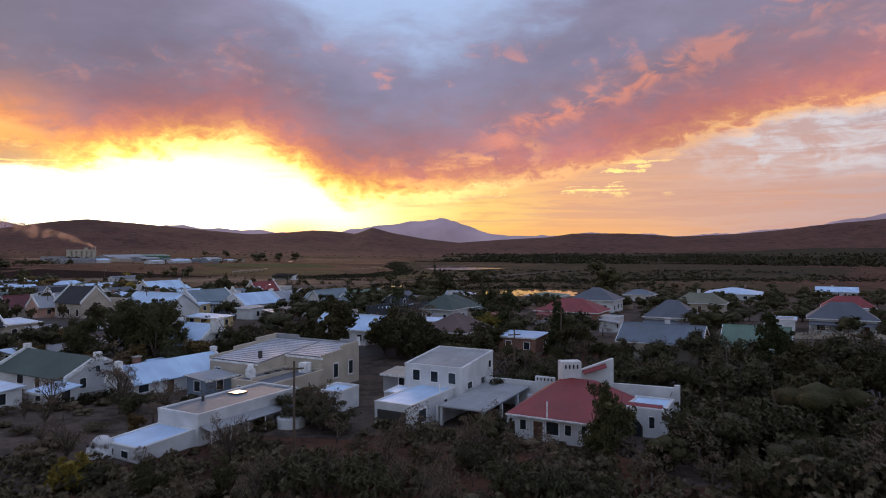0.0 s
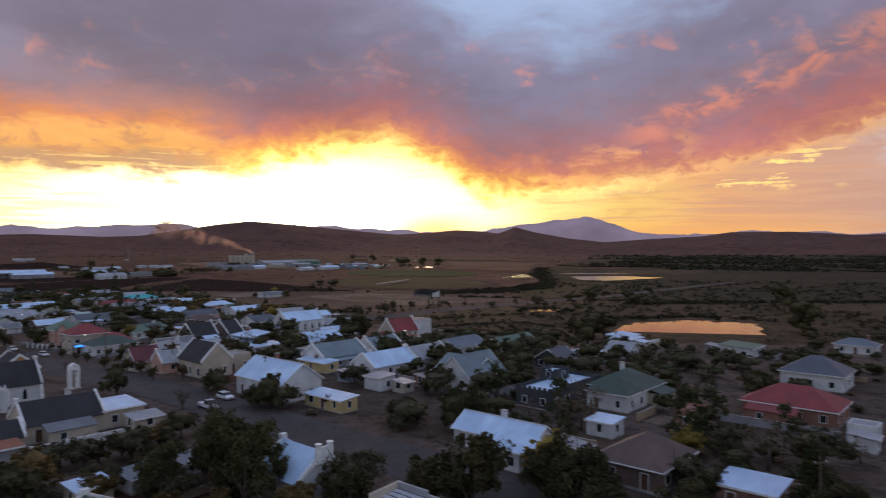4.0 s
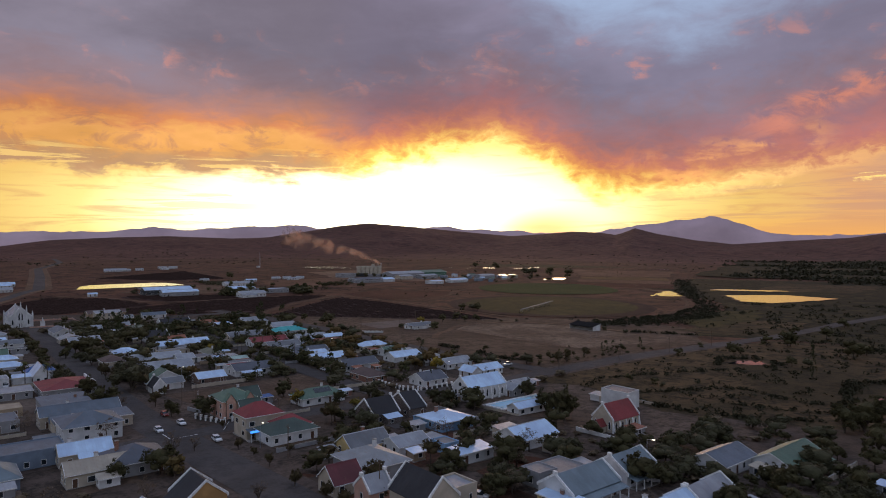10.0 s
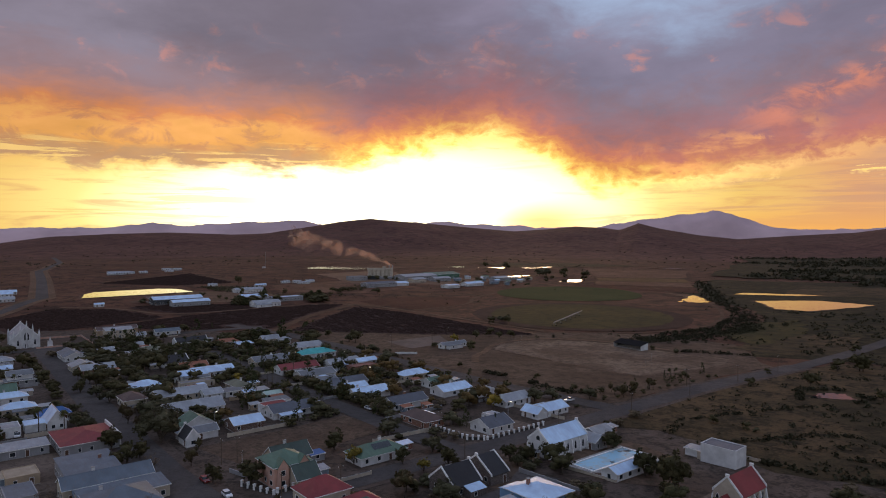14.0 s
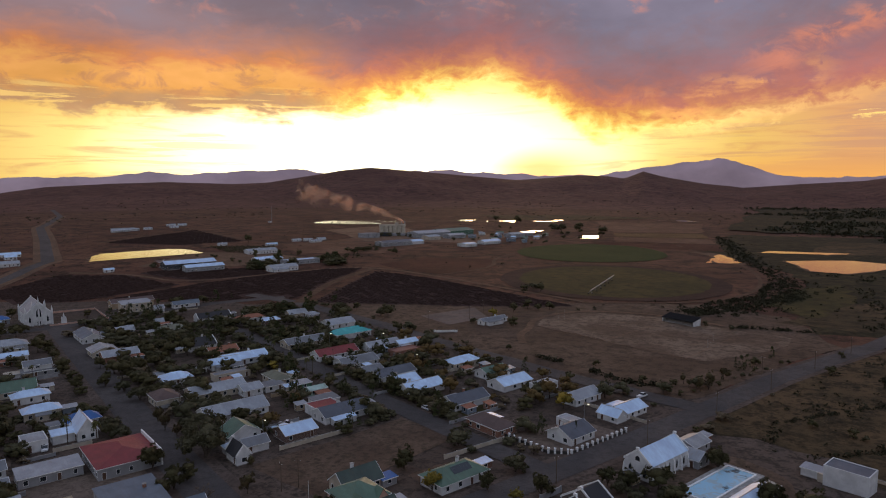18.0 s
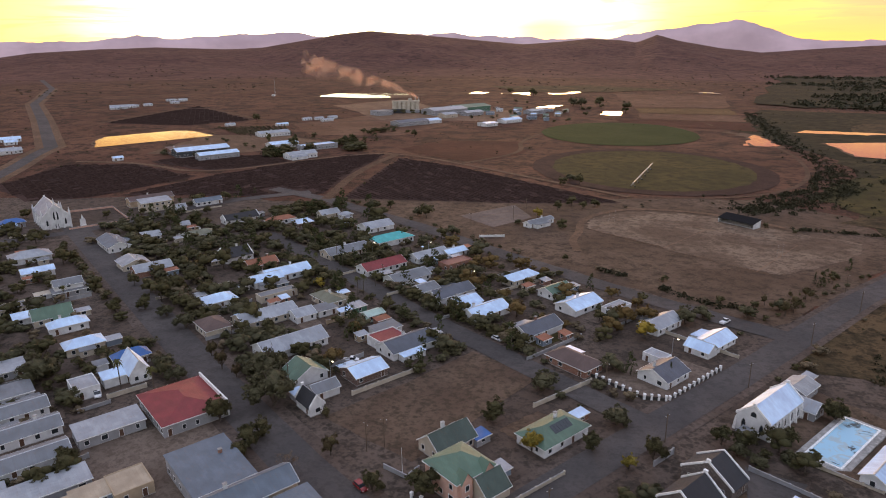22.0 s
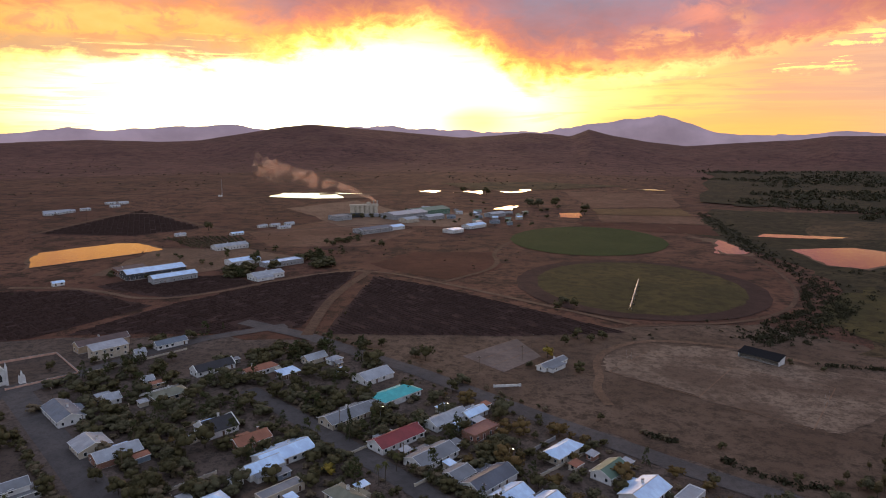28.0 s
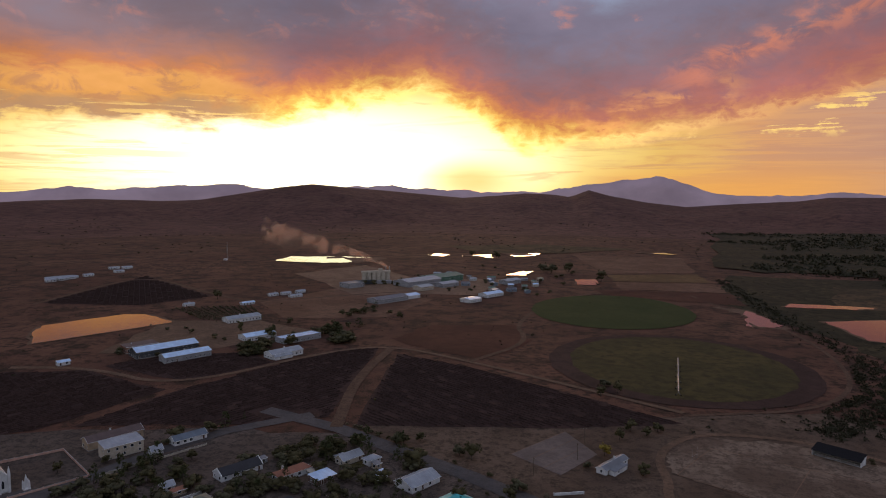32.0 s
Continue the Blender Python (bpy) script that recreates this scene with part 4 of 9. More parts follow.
    for turn, half, off in sides:
        n = max(1, int(half * 2 / (3.4 if half > 4 else 3.0)))
        at_door = rnd.randrange(n) if n > 1 else -1
        for zc, ground_floor in floors:
            for i in range(n):
                u = -half + (i + 0.5) * 2 * half / n + rnd.uniform(-0.25, 0.25)
                a = radians(turn)
                px, py = u * math.cos(a) + off * math.sin(a), u * math.sin(a) - off * math.cos(a)
                if ground_floor and first and i == at_door:
                    door(e, px, py, turn, 0.28)
                elif rnd.random() < 0.82:
                    window(e, px, py, zc + 0.15, turn, rnd.choice((0.8, 1.0, 1.0, 1.4)) * (0.8 if "arched" in style else 1), 1.0 if "arched" not in style else 1.4)
        first = False
    if roof == "gable" and W > 7 and rnd.random() < 0.3:
        window(e, L / 2 + 0.01, 0, eh + rh * 0.35, 90, 0.6, 0.6)
    if roof != "flat" and L > 11 and rnd.random() < 0.55:
        cx = rnd.uniform(-0.3, 0.3) * L
        c = part("chimney", Mb().box(cx - 0.4, W * 0.12, eh, cx + 0.4, W * 0.12 + 0.7, eh + rh + 0.75), WALL["white" if rnd.random() < 0.6 else "brick"], e)
        part("cap", Mb().box(cx - 0.5, W * 0.12 - 0.1, eh + rh + 0.75, cx + 0.5, W * 0.12 + 0.8, eh + rh + 0.88), CONCRETE, c)
    if roof in ("gable", "hip") and name == "house" and L > 8 and y > 110 and rnd.random() < 0.6:
        s, wl, wd = rnd.choice((-1, 1, 1)), rnd.uniform(0.35, 0.6) * L, rnd.uniform(2.4, 3.4)
        u = rnd.uniform(-0.5, 0.5) * (L - wl)
        px, py = u * math.cos(radians(yaw)) - s * (W / 2 + wd) * math.sin(radians(yaw)), u * math.sin(radians(yaw)) + s * (W / 2 + wd) * math.cos(radians(yaw))
        if road_gap(x + px, y + py) > 1.0 and not ("veranda" in style and s < 0):
            y0, y1 = sorted((s * W / 2, s * (W / 2 + wd)))
            g = part("wing", Mb().box(u - wl / 2, y0 + (0.02 if s > 0 else 0), -0.6, u + wl / 2, y1 - (0.02 if s < 0 else 0), 2.2), WALL[wall], e)
            hi, lo, far = eh - 0.05, 2.25, s * (W / 2 + wd + 0.3)
            part("wing_roof", slab((u - wl / 2 - 0.2, s * (W / 2 + 0.02), hi), (u + wl / 2 + 0.2, s * (W / 2 + 0.02), hi), (u + wl / 2 + 0.2, far, lo), (u - wl / 2 - 0.2, far, lo), 0.08), ROOF[tin if rnd.random() < 0.6 else rnd.choice(("silver", "bright", "grey"))], g)
            window(e, u - wl * 0.2, s * (W / 2 + wd), 1.3, 0 if s < 0 else 180, 0.9, 0.8)
    if "veranda" in style:
        part("veranda_roof", slab((-L / 2, -W / 2 - 2.4, 2.35), (L / 2, -W / 2 - 2.4, 2.35), (L / 2, -W / 2, 2.85), (-L / 2, -W / 2, 2.85), 0.08), ROOF[tin], e)
        n = max(3, int(L / 2.6))
        for i in range(n + 1):
            put("post", POST, e, pose(-L / 2 + 0.15 + (L - 0.3) * i / n, -W / 2 - 2.25, 0))
        part("stoep", Mb().box(-L / 2, -W / 2 - 2.5, -0.2, L / 2, -W / 2, 0.26), CONCRETE, e)
    if "solar" in style:
        for i in range(6):
            k = rh / (W / 2)
            xx = -2.6 + 1.1 * i
            part("solar_panel", slab((xx, -W * 0.33, eh + rh * 0.34 + 0.3), (xx + 1.02, -W * 0.33, eh + rh * 0.34 + 0.3), (xx + 1.02, -W * 0.1, eh + rh * 0.8 + 0.3), (xx, -W * 0.1, eh + rh * 0.8 + 0.3), 0.05), GLASS, e)
    return e


# houses, street by street
house(-440.1, 325.3, 61, 16.7, 10.1, 3.0, "hip", 2.5, "white", "silver", "", 1)
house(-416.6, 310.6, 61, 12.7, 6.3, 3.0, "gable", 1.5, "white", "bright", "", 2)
house(-384.5, 299.2, 61, 10.4, 5.6, 5.0, "gable", 1.8, "white", "grey", "", 3)
house(-382.7, 299.1, 61, 14.3, 6.0, 2.6, "mono", 0.5, "grey", "grey", "", 4)
house(-387.0, 276.2, 61, 10.3, 8.0, 2.8, "flat", 0.3, "cream", "grey", "", 5)
house(-365.3, 275.9, 61, 12.9, 7.0, 3.0, "gable", 3.0, "cream", "green", "", 6)
house(-373.7, 271.8, 61, 8.1, 6.0, 2.6, "mono", 0.6, "white", "bright", "", 7)
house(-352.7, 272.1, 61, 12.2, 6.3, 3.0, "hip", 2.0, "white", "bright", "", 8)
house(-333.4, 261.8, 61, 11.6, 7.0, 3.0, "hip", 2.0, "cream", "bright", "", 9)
house(-506.7, 366.0, 61, 12.3, 7.0, 3.0, "hip", 2.2, "grey", "blue", "", 10)
house(-420.8, 356.4, -29, 22.8, 10.3, 3.0, "gable", 2.2, "white", "bluegrey", "", 11)
house(-386.8, 335.4, -29, 11.9, 11.4, 3.0, "gable", 2.0, "cream", "silver", "", 12)
house(-372.1, 331.9, 61, 15.7, 9.7, 3.0, "gable", 2.0, "brick", "silver", "", 13)
house(-412.8, 374.6, 61, 6.5, 7.0, 2.8, "gable", 1.8, "white", "silver", "", 14)
house(-461.0, 426.5, 61, 18.0, 9.0, 6.0, "mono", 1.2, "cream", "silver", "", 15)
house(-412.8, 398.3, 61, 4.7, 4.2, 2.6, "gable", 1.6, "white", "silver", "", 16)
house(-391.6, 386.3, 61, 15.0, 9.0, 2.6, "hip", 2.0, "cream", "olive", "", 17)
house(-350.1, 361.7, 61, 13.4, 11.7, 3.0, "gable", 3.0, "white", "slate", "dutch", 18)
house(-393.0, 421.5, 61, 20.3, 8.0, 2.8, "gable", 2.4, "white", "slate", "dutch", 19)
house(-368.1, 425.3, 61, 16.5, 6.3, 2.8, "hip", 2.0, "white", "rust", "", 20)
house(-330.8, 355.3, 61, 13.9, 8.0, 2.6, "gable", 2.0, "brick", "rust", "", 21)
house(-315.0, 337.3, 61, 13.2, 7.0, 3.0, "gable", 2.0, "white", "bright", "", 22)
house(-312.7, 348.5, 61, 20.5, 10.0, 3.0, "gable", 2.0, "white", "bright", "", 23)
house(-301.1, 325.2, 61, 15.7, 5.0, 2.8, "flat", 0.3, "cream", "grey", "", 24)
house(-318.2, 311.1, 61, 11.5, 8.4, 2.8, "hip", 2.2, "white", "bright", "", 25)
house(-302.8, 289.1, -29, 11.5, 8.5, 3.2, "hip", 2.4, "cream", "brown", "", 26)
house(-291.5, 304.4, 61, 21.5, 10.0, 3.0, "gable", 2.0, "cream", "silver", "", 27)
house(-269.1, 287.0, 61, 22.5, 10.2, 3.0, "gable", 2.5, "white", "silver", "", 28)
house(-349.6, 447.2, 61, 11.8, 6.3, 2.8, "gable", 2.0, "cream", "silver", "", 29)
house(-338.4, 447.8, 61, 6.8, 4.9, 2.8, "hip", 1.6, "white", "silver", "", 30)
house(-352.6, 424.6, 61, 9.9, 7.0, 2.8, "mono", 0.6, "darkbrick", "bright", "", 31)
house(-328.8, 433.7, 61, 6.0, 3.5, 2.6, "mono", 0.4, "white", "bright", "", 32)
house(-310.8, 432.2, 61, 16.8, 11.0, 2.8, "gable", 2.2, "white", "silver", "", 33)
house(-292.0, 412.1, 61, 21.4, 11.0, 3.0, "hip", 2.4, "white", "teal", "", 34)
house(-304.2, 386.4, 61, 22.2, 10.0, 2.8, "gable", 2.0, "cream", "grey", "", 35)
house(-277.1, 371.5, 61, 21.4, 9.0, 2.8, "gable", 2.2, "white", "red", "", 36)
house(-263.3, 393.6, 61, 18.5, 8.0, 2.8, "gable", 1.8, "white", "silver", "", 37)
house(-253.9, 402.8, 61, 11.9, 6.0, 2.6, "gable", 1.4, "white", "bright", "", 38)
house(-247.1, 386.7, 61, 14.8, 7.0, 3.0, "flat", 0.4, "brick", "redbrown", "", 39)
house(-260.0, 361.4, 61, 18.3, 10.0, 2.8, "gable", 2.0, "white", "grey", "", 40)
house(-236.1, 350.2, 61, 18.9, 9.0, 2.8, "gable", 2.0, "white", "darkgrey", "", 41)
house(-247.3, 351.2, 61, 9.0, 8.0, 2.6, "gable", 1.6, "white", "grey", "", 42)
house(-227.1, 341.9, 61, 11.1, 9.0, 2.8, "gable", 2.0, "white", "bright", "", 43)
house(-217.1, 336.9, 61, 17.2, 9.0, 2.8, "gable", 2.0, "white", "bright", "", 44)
house(-214.0, 377.5, 61, 15.2, 7.0, 3.0, "hip", 2.2, "cream", "bright", "", 45)
house(-196.9, 367.4, 61, 12.3, 8.0, 2.8, "gable", 1.8, "white", "green", "", 46)
house(-195.2, 328.0, 61, 17.4, 8.4, 2.8, "gable", 2.2, "white", "darkgrey", "", 47)
house(-278.7, 327.0, -29, 13.1, 7.0, 2.8, "hip", 2.0, "cream", "olive", "", 48)
house(-279.9, 310.3, 61, 7.9, 8.0, 2.8, "gable", 1.6, "white", "silver", "", 49)
house(-274.4, 317.6, 61, 8.0, 6.0, 2.6, "mono", 0.4, "white", "grey", "", 50)
house(-264.2, 324.1, 61, 5.6, 5.0, 2.6, "mono", 0.3, "green", "silver", "", 51)
house(-255.0, 319.5, 61, 7.2, 5.0, 2.6, "gable", 0.8, "mint", "mint", "", 52)
house(-244.4, 308.3, 61, 10.2, 5.6, 3.0, "mono", 0.5, "white", "grey", "", 53)
house(-240.7, 301.8, 61, 10.7, 8.0, 3.2, "flat", 0.4, "white", "red", "", 54)
house(-232.7, 300.7, 61, 18.2, 10.0, 2.8, "gable", 2.2, "white", "darkgrey", "", 55)
house(-237.3, 278.9, 61, 11.3, 9.0, 2.8, "gable", 1.8, "darkbrick", "bright", "", 56)
house(-253.5, 270.9, -29, 9.0, 10.8, 2.8, "gable", 3.0, "white", "green", "", 57)
house(-243.0, 264.3, 61, 7.8, 5.6, 2.8, "gable", 1.6, "white", "grey", "", 58)
house(-242.0, 255.9, -29, 8.0, 4.4, 3.0, "gable", 3.0, "white", "slate", "dutch", 59)
house(-175.8, 264.4, 61, 16.6, 9.3, 2.8, "hip", 2.6, "white", "green", "solar", 60)
house(-199.7, 251.9, 61, 12.1, 8.0, 3.0, "gable", 3.0, "cream", "darkgreen", "", 61)
house(-184.6, 237.3, 61, 7.0, 7.0, 3.0, "gable", 3.0, "cream", "darkgreen", "", 62)
house(-185.5, 355.9, 61, 16.0, 10.0, 2.8, "gable", 2.0, "white", "bright", "", 63)
house(-171.6, 356.9, 61, 11.0, 5.6, 2.8, "flat", 0.4, "white", "silver", "", 64)
house(-155.2, 347.5, 61, 14.7, 7.8, 2.8, "gable", 2.0, "white", "silver", "", 65)
house(-141.4, 331.0, -29, 8.4, 5.6, 2.6, "gable", 2.0, "white", "bright", "", 66)
house(-137.4, 338.5, 61, 14.0, 8.0, 2.6, "gable", 2.0, "white", "bright", "", 67)
house(-178.4, 307.0, -29, 15.5, 8.4, 2.8, "hip", 2.4, "brick", "brown", "", 68)
house(-154.3, 319.5, -29, 7.3, 4.9, 2.8, "flat", 0.3, "white", "silver", "", 69)
house(-151.7, 308.5, 61, 11.8, 10.0, 2.8, "gable", 2.4, "white", "darkgrey", "", 70)
house(-115.5, 301.2, -29, 9.3, 6.3, 3.0, "gable", 1.8, "grey", "silver", "", 71)
house(-228.8, 472.9, 61, 19.7, 5.0, 2.6, "gable", 1.2, "white", "grey", "", 72)
house(-285.0, 227.1, 61, 16.0, 8.0, 3.0, "mono", 0.5, "grey", "silver", "", 73)
house(-316.6, 220.9, 61, 21.2, 8.0, 2.8, "gable", 1.4, "white", "grey", "", 74)
house(-305.0, 214.5, 61, 22.6, 8.0, 2.8, "gable", 1.4, "white", "grey", "", 75)
house(-292.1, 207.6, 61, 20.5, 8.0, 2.8, "gable", 1.4, "white", "grey", "", 76)
house(-326.3, 228.5, 61, 14.2, 8.0, 2.8, "mono", 0.5, "white", "grey", "", 77)
house(-278.0, 201.4, 61, 20.1, 7.0, 2.8, "mono", 0.4, "grey", "silver", "", 78)
house(-303.2, 254.1, -29, 11.0, 6.0, 3.5, "gable", 4.0, "white", "bright", "", 79)
house(-305.0, 249.1, 61, 8.9, 5.0, 3.0, "mono", 0.5, "white", "bright", "", 80)
house(-311.0, 260.0, 61, 10.3, 5.6, 3.0, "hip", 2.4, "white", "blue", "", 81)
house(-308.8, 240.3, 61, 6.9, 9.0, 3.4, "flat", 0.4, "white", "silver", "", 82)
house(-340.2, 241.0, 61, 7.8, 8.0, 2.8, "mono", 0.5, "grey", "silver", "", 83)
house(-261.4, 210.8, 61, 8.3, 9.0, 3.0, "flat", 0.3, "tan", "tan", "", 84)
house(-268.4, 197.0, 61, 7.9, 5.6, 2.7, "mono", 0.4, "steel", "tan", "", 85)
house(-265.9, 204.4, 61, 7.6, 5.6, 2.7, "mono", 0.4, "steel", "tan", "", 86)
house(-273.6, 192.9, 61, 8.6, 5.6, 2.7, "mono", 0.4, "steel", "tan", "", 87)
house(-246.6, 220.5, 61, 14.1, 19.0, 4.0, "mono", 0.8, "grey", "bluegrey", "", 88)
house(-233.5, 215.1, 61, 22.5, 8.0, 4.0, "gable", 2.2, "cream", "bluegrey", "", 89)
house(-223.1, 211.2, 61, 21.2, 9.0, 3.6, "mono", 0.5, "cream", "bluegrey", "", 90)
house(-247.2, 200.1, 61, 7.1, 12.0, 3.4, "flat", 0.3, "grey", "bluegrey", "", 91)
house(-137.9, 257.9, 61, 6.7, 12.0, 3.2, "gable", 4.0, "stone", "slate", "dutch", 92)
house(-142.5, 246.1, 61, 9.8, 10.0, 3.2, "gable", 4.0, "stone", "slate", "dutch", 93)
house(-119.5, 245.3, 61, 11.7, 12.0, 3.0, "hip", 2.0, "lightblue", "bright", "", 94)
house(-109.4, 219.6, -29, 5.7, 4.6, 2.6, "flat", 0.3, "lightblue", "grey", "", 95)
house(-129.0, 212.1, 61, 11.6, 7.2, 3.0, "gable", 2.4, "yellow", "grey", "", 96)
house(-118.9, 216.2, 61, 9.7, 8.0, 2.8, "gable", 1.6, "white", "silver", "", 97)
house(-118.3, 196.1, 61, 11.7, 14.0, 4.0, "hip", 2.5, "grey", "greylight", "", 98)
house(-119.6, 184.9, 61, 7.0, 7.0, 3.0, "gable", 3.0, "cream", "darkred", "", 99)
house(-110.2, 181.8, 61, 5.6, 5.6, 3.0, "gable", 2.6, "pink", "silver", "dutch", 100)
house(-94.4, 185.7, 61, 7.0, 7.0, 4.0, "flat", 0.5, "cream", "silver", "arched", 101)
house(-100.5, 214.2, 61, 10.6, 5.0, 2.8, "mono", 0.5, "white", "bright", "", 102)
house(-91.9, 234.7, 61, 13.8, 10.0, 3.0, "gable", 2.4, "white", "bright", "", 103)
house(-98.0, 238.3, 61, 6.7, 5.6, 2.8, "mono", 0.4, "cream", "silver", "", 104)
house(-80.9, 203.0, 61, 5.6, 5.6, 3.4, "flat", 0.3, "grey", "grey", "", 105)
house(-77.5, 207.4, 61, 9.4, 8.0, 3.2, "flat", 0.3, "grey", "grey", "", 106)
house(-71.3, 198.5, 61, 15.0, 9.0, 3.2, "gable", 3.0, "white", "greyblue", "dutch veranda", 107)
house(-63.9, 214.4, 61, 11.4, 9.0, 3.2, "gable", 3.0, "white", "greyblue", "dutch veranda", 108)
house(-72.3, 189.4, -29, 11.3, 4.0, 2.5, "mono", 0.4, "yellow", "bright", "", 109)
house(-54.0, 152.7, -29, 11.0, 4.0, 2.5, "mono", 0.4, "yellow", "bright", "", 110)
house(-54.3, 188.7, 61, 15.0, 8.0, 3.0, "gable", 2.8, "white", "bright", "dutch", 111)
house(-47.8, 201.1, 61, 13.5, 8.0, 3.0, "gable", 2.8, "white", "silver", "dutch", 112)
house(-49.9, 171.1, -29, 5.1, 4.5, 3.0, "mono", 0.3, "white", "silver", "", 113)
house(-43.5, 232.1, 61, 14.2, 9.0, 3.0, "gable", 2.0, "white", "bluegrey", "", 114)
house(-28.8, 240.0, 61, 18.2, 9.0, 3.0, "gable", 2.2, "white", "green", "", 115)
house(-30.9, 180.0, 61, 12.8, 9.0, 3.2, "gable", 4.0, "white", "greyblue", "", 116)
house(-32.6, 183.6, -29, 11.1, 10.0, 3.0, "gable", 3.0, "white", "greyblue", "", 117)
house(-13.1, 208.5, 61, 8.3, 8.0, 2.8, "gable", 2.4, "darkgrey", "darkgrey", "", 118)
house(-5.1, 220.0, 61, 6.5, 6.1, 3.0, "mono", 0.4, "grey", "bright", "", 119)
house(8.1, 268.0, 61, 13.8, 6.3, 2.8, "mono", 0.5, "grey", "bright", "", 120)
house(5.0, 233.3, -29, 7.2, 6.3, 2.8, "gable", 2.0, "white", "silver", "", 121)
house(-11.6, 225.1, 61, 4.0, 3.5, 2.4, "mono", 0.2, "grey", "bright", "", 122)
house(0.5, 165.4, -29, 8.4, 8.4, 3.4, "hip", 3.5, "white", "darkgreen", "", 123)
house(-141.4, 166.4, -29, 9.0, 8.3, 4.0, "gable", 3.4, "ochre", "slate", "dutch", 124)
house(-141.9, 159.1, 61, 5.6, 5.6, 3.0, "mono", 0.6, "ochre", "green", "", 125)
house(-180.4, 176.1, 61, 13.6, 7.0, 3.4, "gable", 2.0, "cream", "beige", "", 126)
house(-195.5, 185.4, 61, 11.9, 5.6, 3.6, "gable", 2.2, "cream", "bright", "", 127)
house(-208.6, 178.8, 61, 17.2, 11.2, 4.5, "flat", 0.4, "bluegrey", "bluegrey", "", 128)
house(-215.7, 203.7, 61, 15.1, 14.0, 5.0, "hip", 2.8, "white", "bluegrey", "", 129)
house(-178.0, 185.0, 61, 12.9, 13.0, 3.4, "hip", 3.0, "grey", "darkgrey", "", 130)
house(-157.4, 220.8, -29, 8.1, 9.0, 4.0, "hip", 2.6, "cream", "red", "", 131)
house(-156.6, 218.1, 61, 13.9, 10.0, 3.2, "hip", 2.6, "white", "darkgreen", "", 132)
house(-198.9, 165.7, 61, 6.9, 12.0, 3.0, "hip", 2.4, "bluegrey", "greyblue", "", 133)
house(-146.5, 158.2, -29, 5.8, 4.9, 2.8, "gable", 1.8, "tan", "bright", "", 134)
house(50.7, 145.9, -29, 10.2, 8.4, 3.4, "hip", 3.6, "white", "darkgrey", "veranda", 140)
house(85.6, 141.8, -29, 12.3, 8.4, 3.4, "hip", 3.4, "white", "darkgrey", "veranda", 141)
house(105.4, 172.0, -29, 11.4, 7.0, 3.2, "hip", 2.8, "white", "red", "", 142)
house(45.5, 195.4, -29, 12.5, 11.0, 3.6, "hip", 3.4, "white", "darkgrey", "", 143)
house(2.8, 173.0, 61, 11.6, 10.7, 3.2, "hip", 3.2, "cream", "darkgreen", "", 144)
house(2.5, 125.8, -29, 9.3, 11.0, 3.0, "hip", 3.0, "darkbrick", "brown", "", 145)
house(32.3, 164.4, -29, 15.3, 11.0, 3.0, "hip", 3.0, "brick", "red", "", 146)
house(41.4, 250.5, 61, 12.2, 9.7, 3.0, "mono", 0.6, "white", "green", "", 147)
house(73.3, 187.8, -29, 13.1, 7.1, 3.0, "hip", 2.8, "cream", "olive", "", 148)
house(129.6, 294.3, -29, 22.4, 20.8, 3.0, "hip", 2.4, "white", "bright", "", 149)
house(80.0, 268.5, -29, 11.5, 8.0, 3.0, "hip", 2.0, "white", "bluegrey", "", 150)
house(187.2, 314.2, -29, 17.1, 9.0, 3.0, "gable", 2.0, "white", "bright", "", 151)
house(37.3, 111.7, -29, 12.9, 10.0, 3.0, "gable", 2.4, "cream", "bluegrey", "", 152)
house(50.2, 105.6, -29, 9.4, 10.0, 3.2, "gable", 2.6, "pink", "green", "veranda", 153)
house(14.3, 117.7, -29, 6.9, 6.1, 3.0, "mono", 0.3, "brick", "bright", "", 154)
house(72.7, 142.7, -29, 5.8, 7.0, 3.0, "flat", 0.3, "white", "silver", "", 155)
house(38.4, 149.9, 61, 4.2, 4.2, 2.8, "flat", 0.3, "white", "silver", "", 156)
house(-2.3, 145.0, -29, 4.6, 4.2, 2.6, "mono", 0.3, "white", "bright", "", 157)
house(12.9, 153.7, 61, 5.9, 4.2, 3.0, "flat", 0.3, "brick", "redbrown", "", 158)
house(7.6, 279.3, 61, 12.2, 7.4, 3.0, "mono", 0.5, "white", "bright", "", 159)
house(-17.8, 133.4, -29, 14.8, 6.3, 3.0, "gable", 2.0, "white", "bright", "", 160)
house(-98.0, 179.5, -29, 11.7, 8.0, 4.2, "gable", 4.0, "cream", "slate", "arched dutch", 161)
house(-92.7, 126.8, 61, 12.1, 8.0, 3.2, "gable", 3.0, "cream", "slate", "dutch", 162)
house(-88.3, 135.2, 61, 7.1, 8.0, 3.2, "mono", 0.4, "cream", "bright", "", 163)
house(-125.1, 124.9, 61, 6.9, 6.0, 2.6, "gable", 1.0, "tan", "bright", "", 164)
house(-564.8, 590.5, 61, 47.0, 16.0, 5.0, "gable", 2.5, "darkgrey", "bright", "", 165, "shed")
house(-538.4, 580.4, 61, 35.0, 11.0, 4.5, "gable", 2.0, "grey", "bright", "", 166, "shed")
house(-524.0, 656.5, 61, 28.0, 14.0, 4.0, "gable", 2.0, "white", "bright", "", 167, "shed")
house(-577.5, 717.6, 61, 34.1, 13.1, 4.0, "gable", 2.0, "white", "silver", "", 168, "shed")
house(-474.2, 610.8, 61, 26.7, 12.0, 4.0, "gable", 2.0, "white", "silver", "", 169)
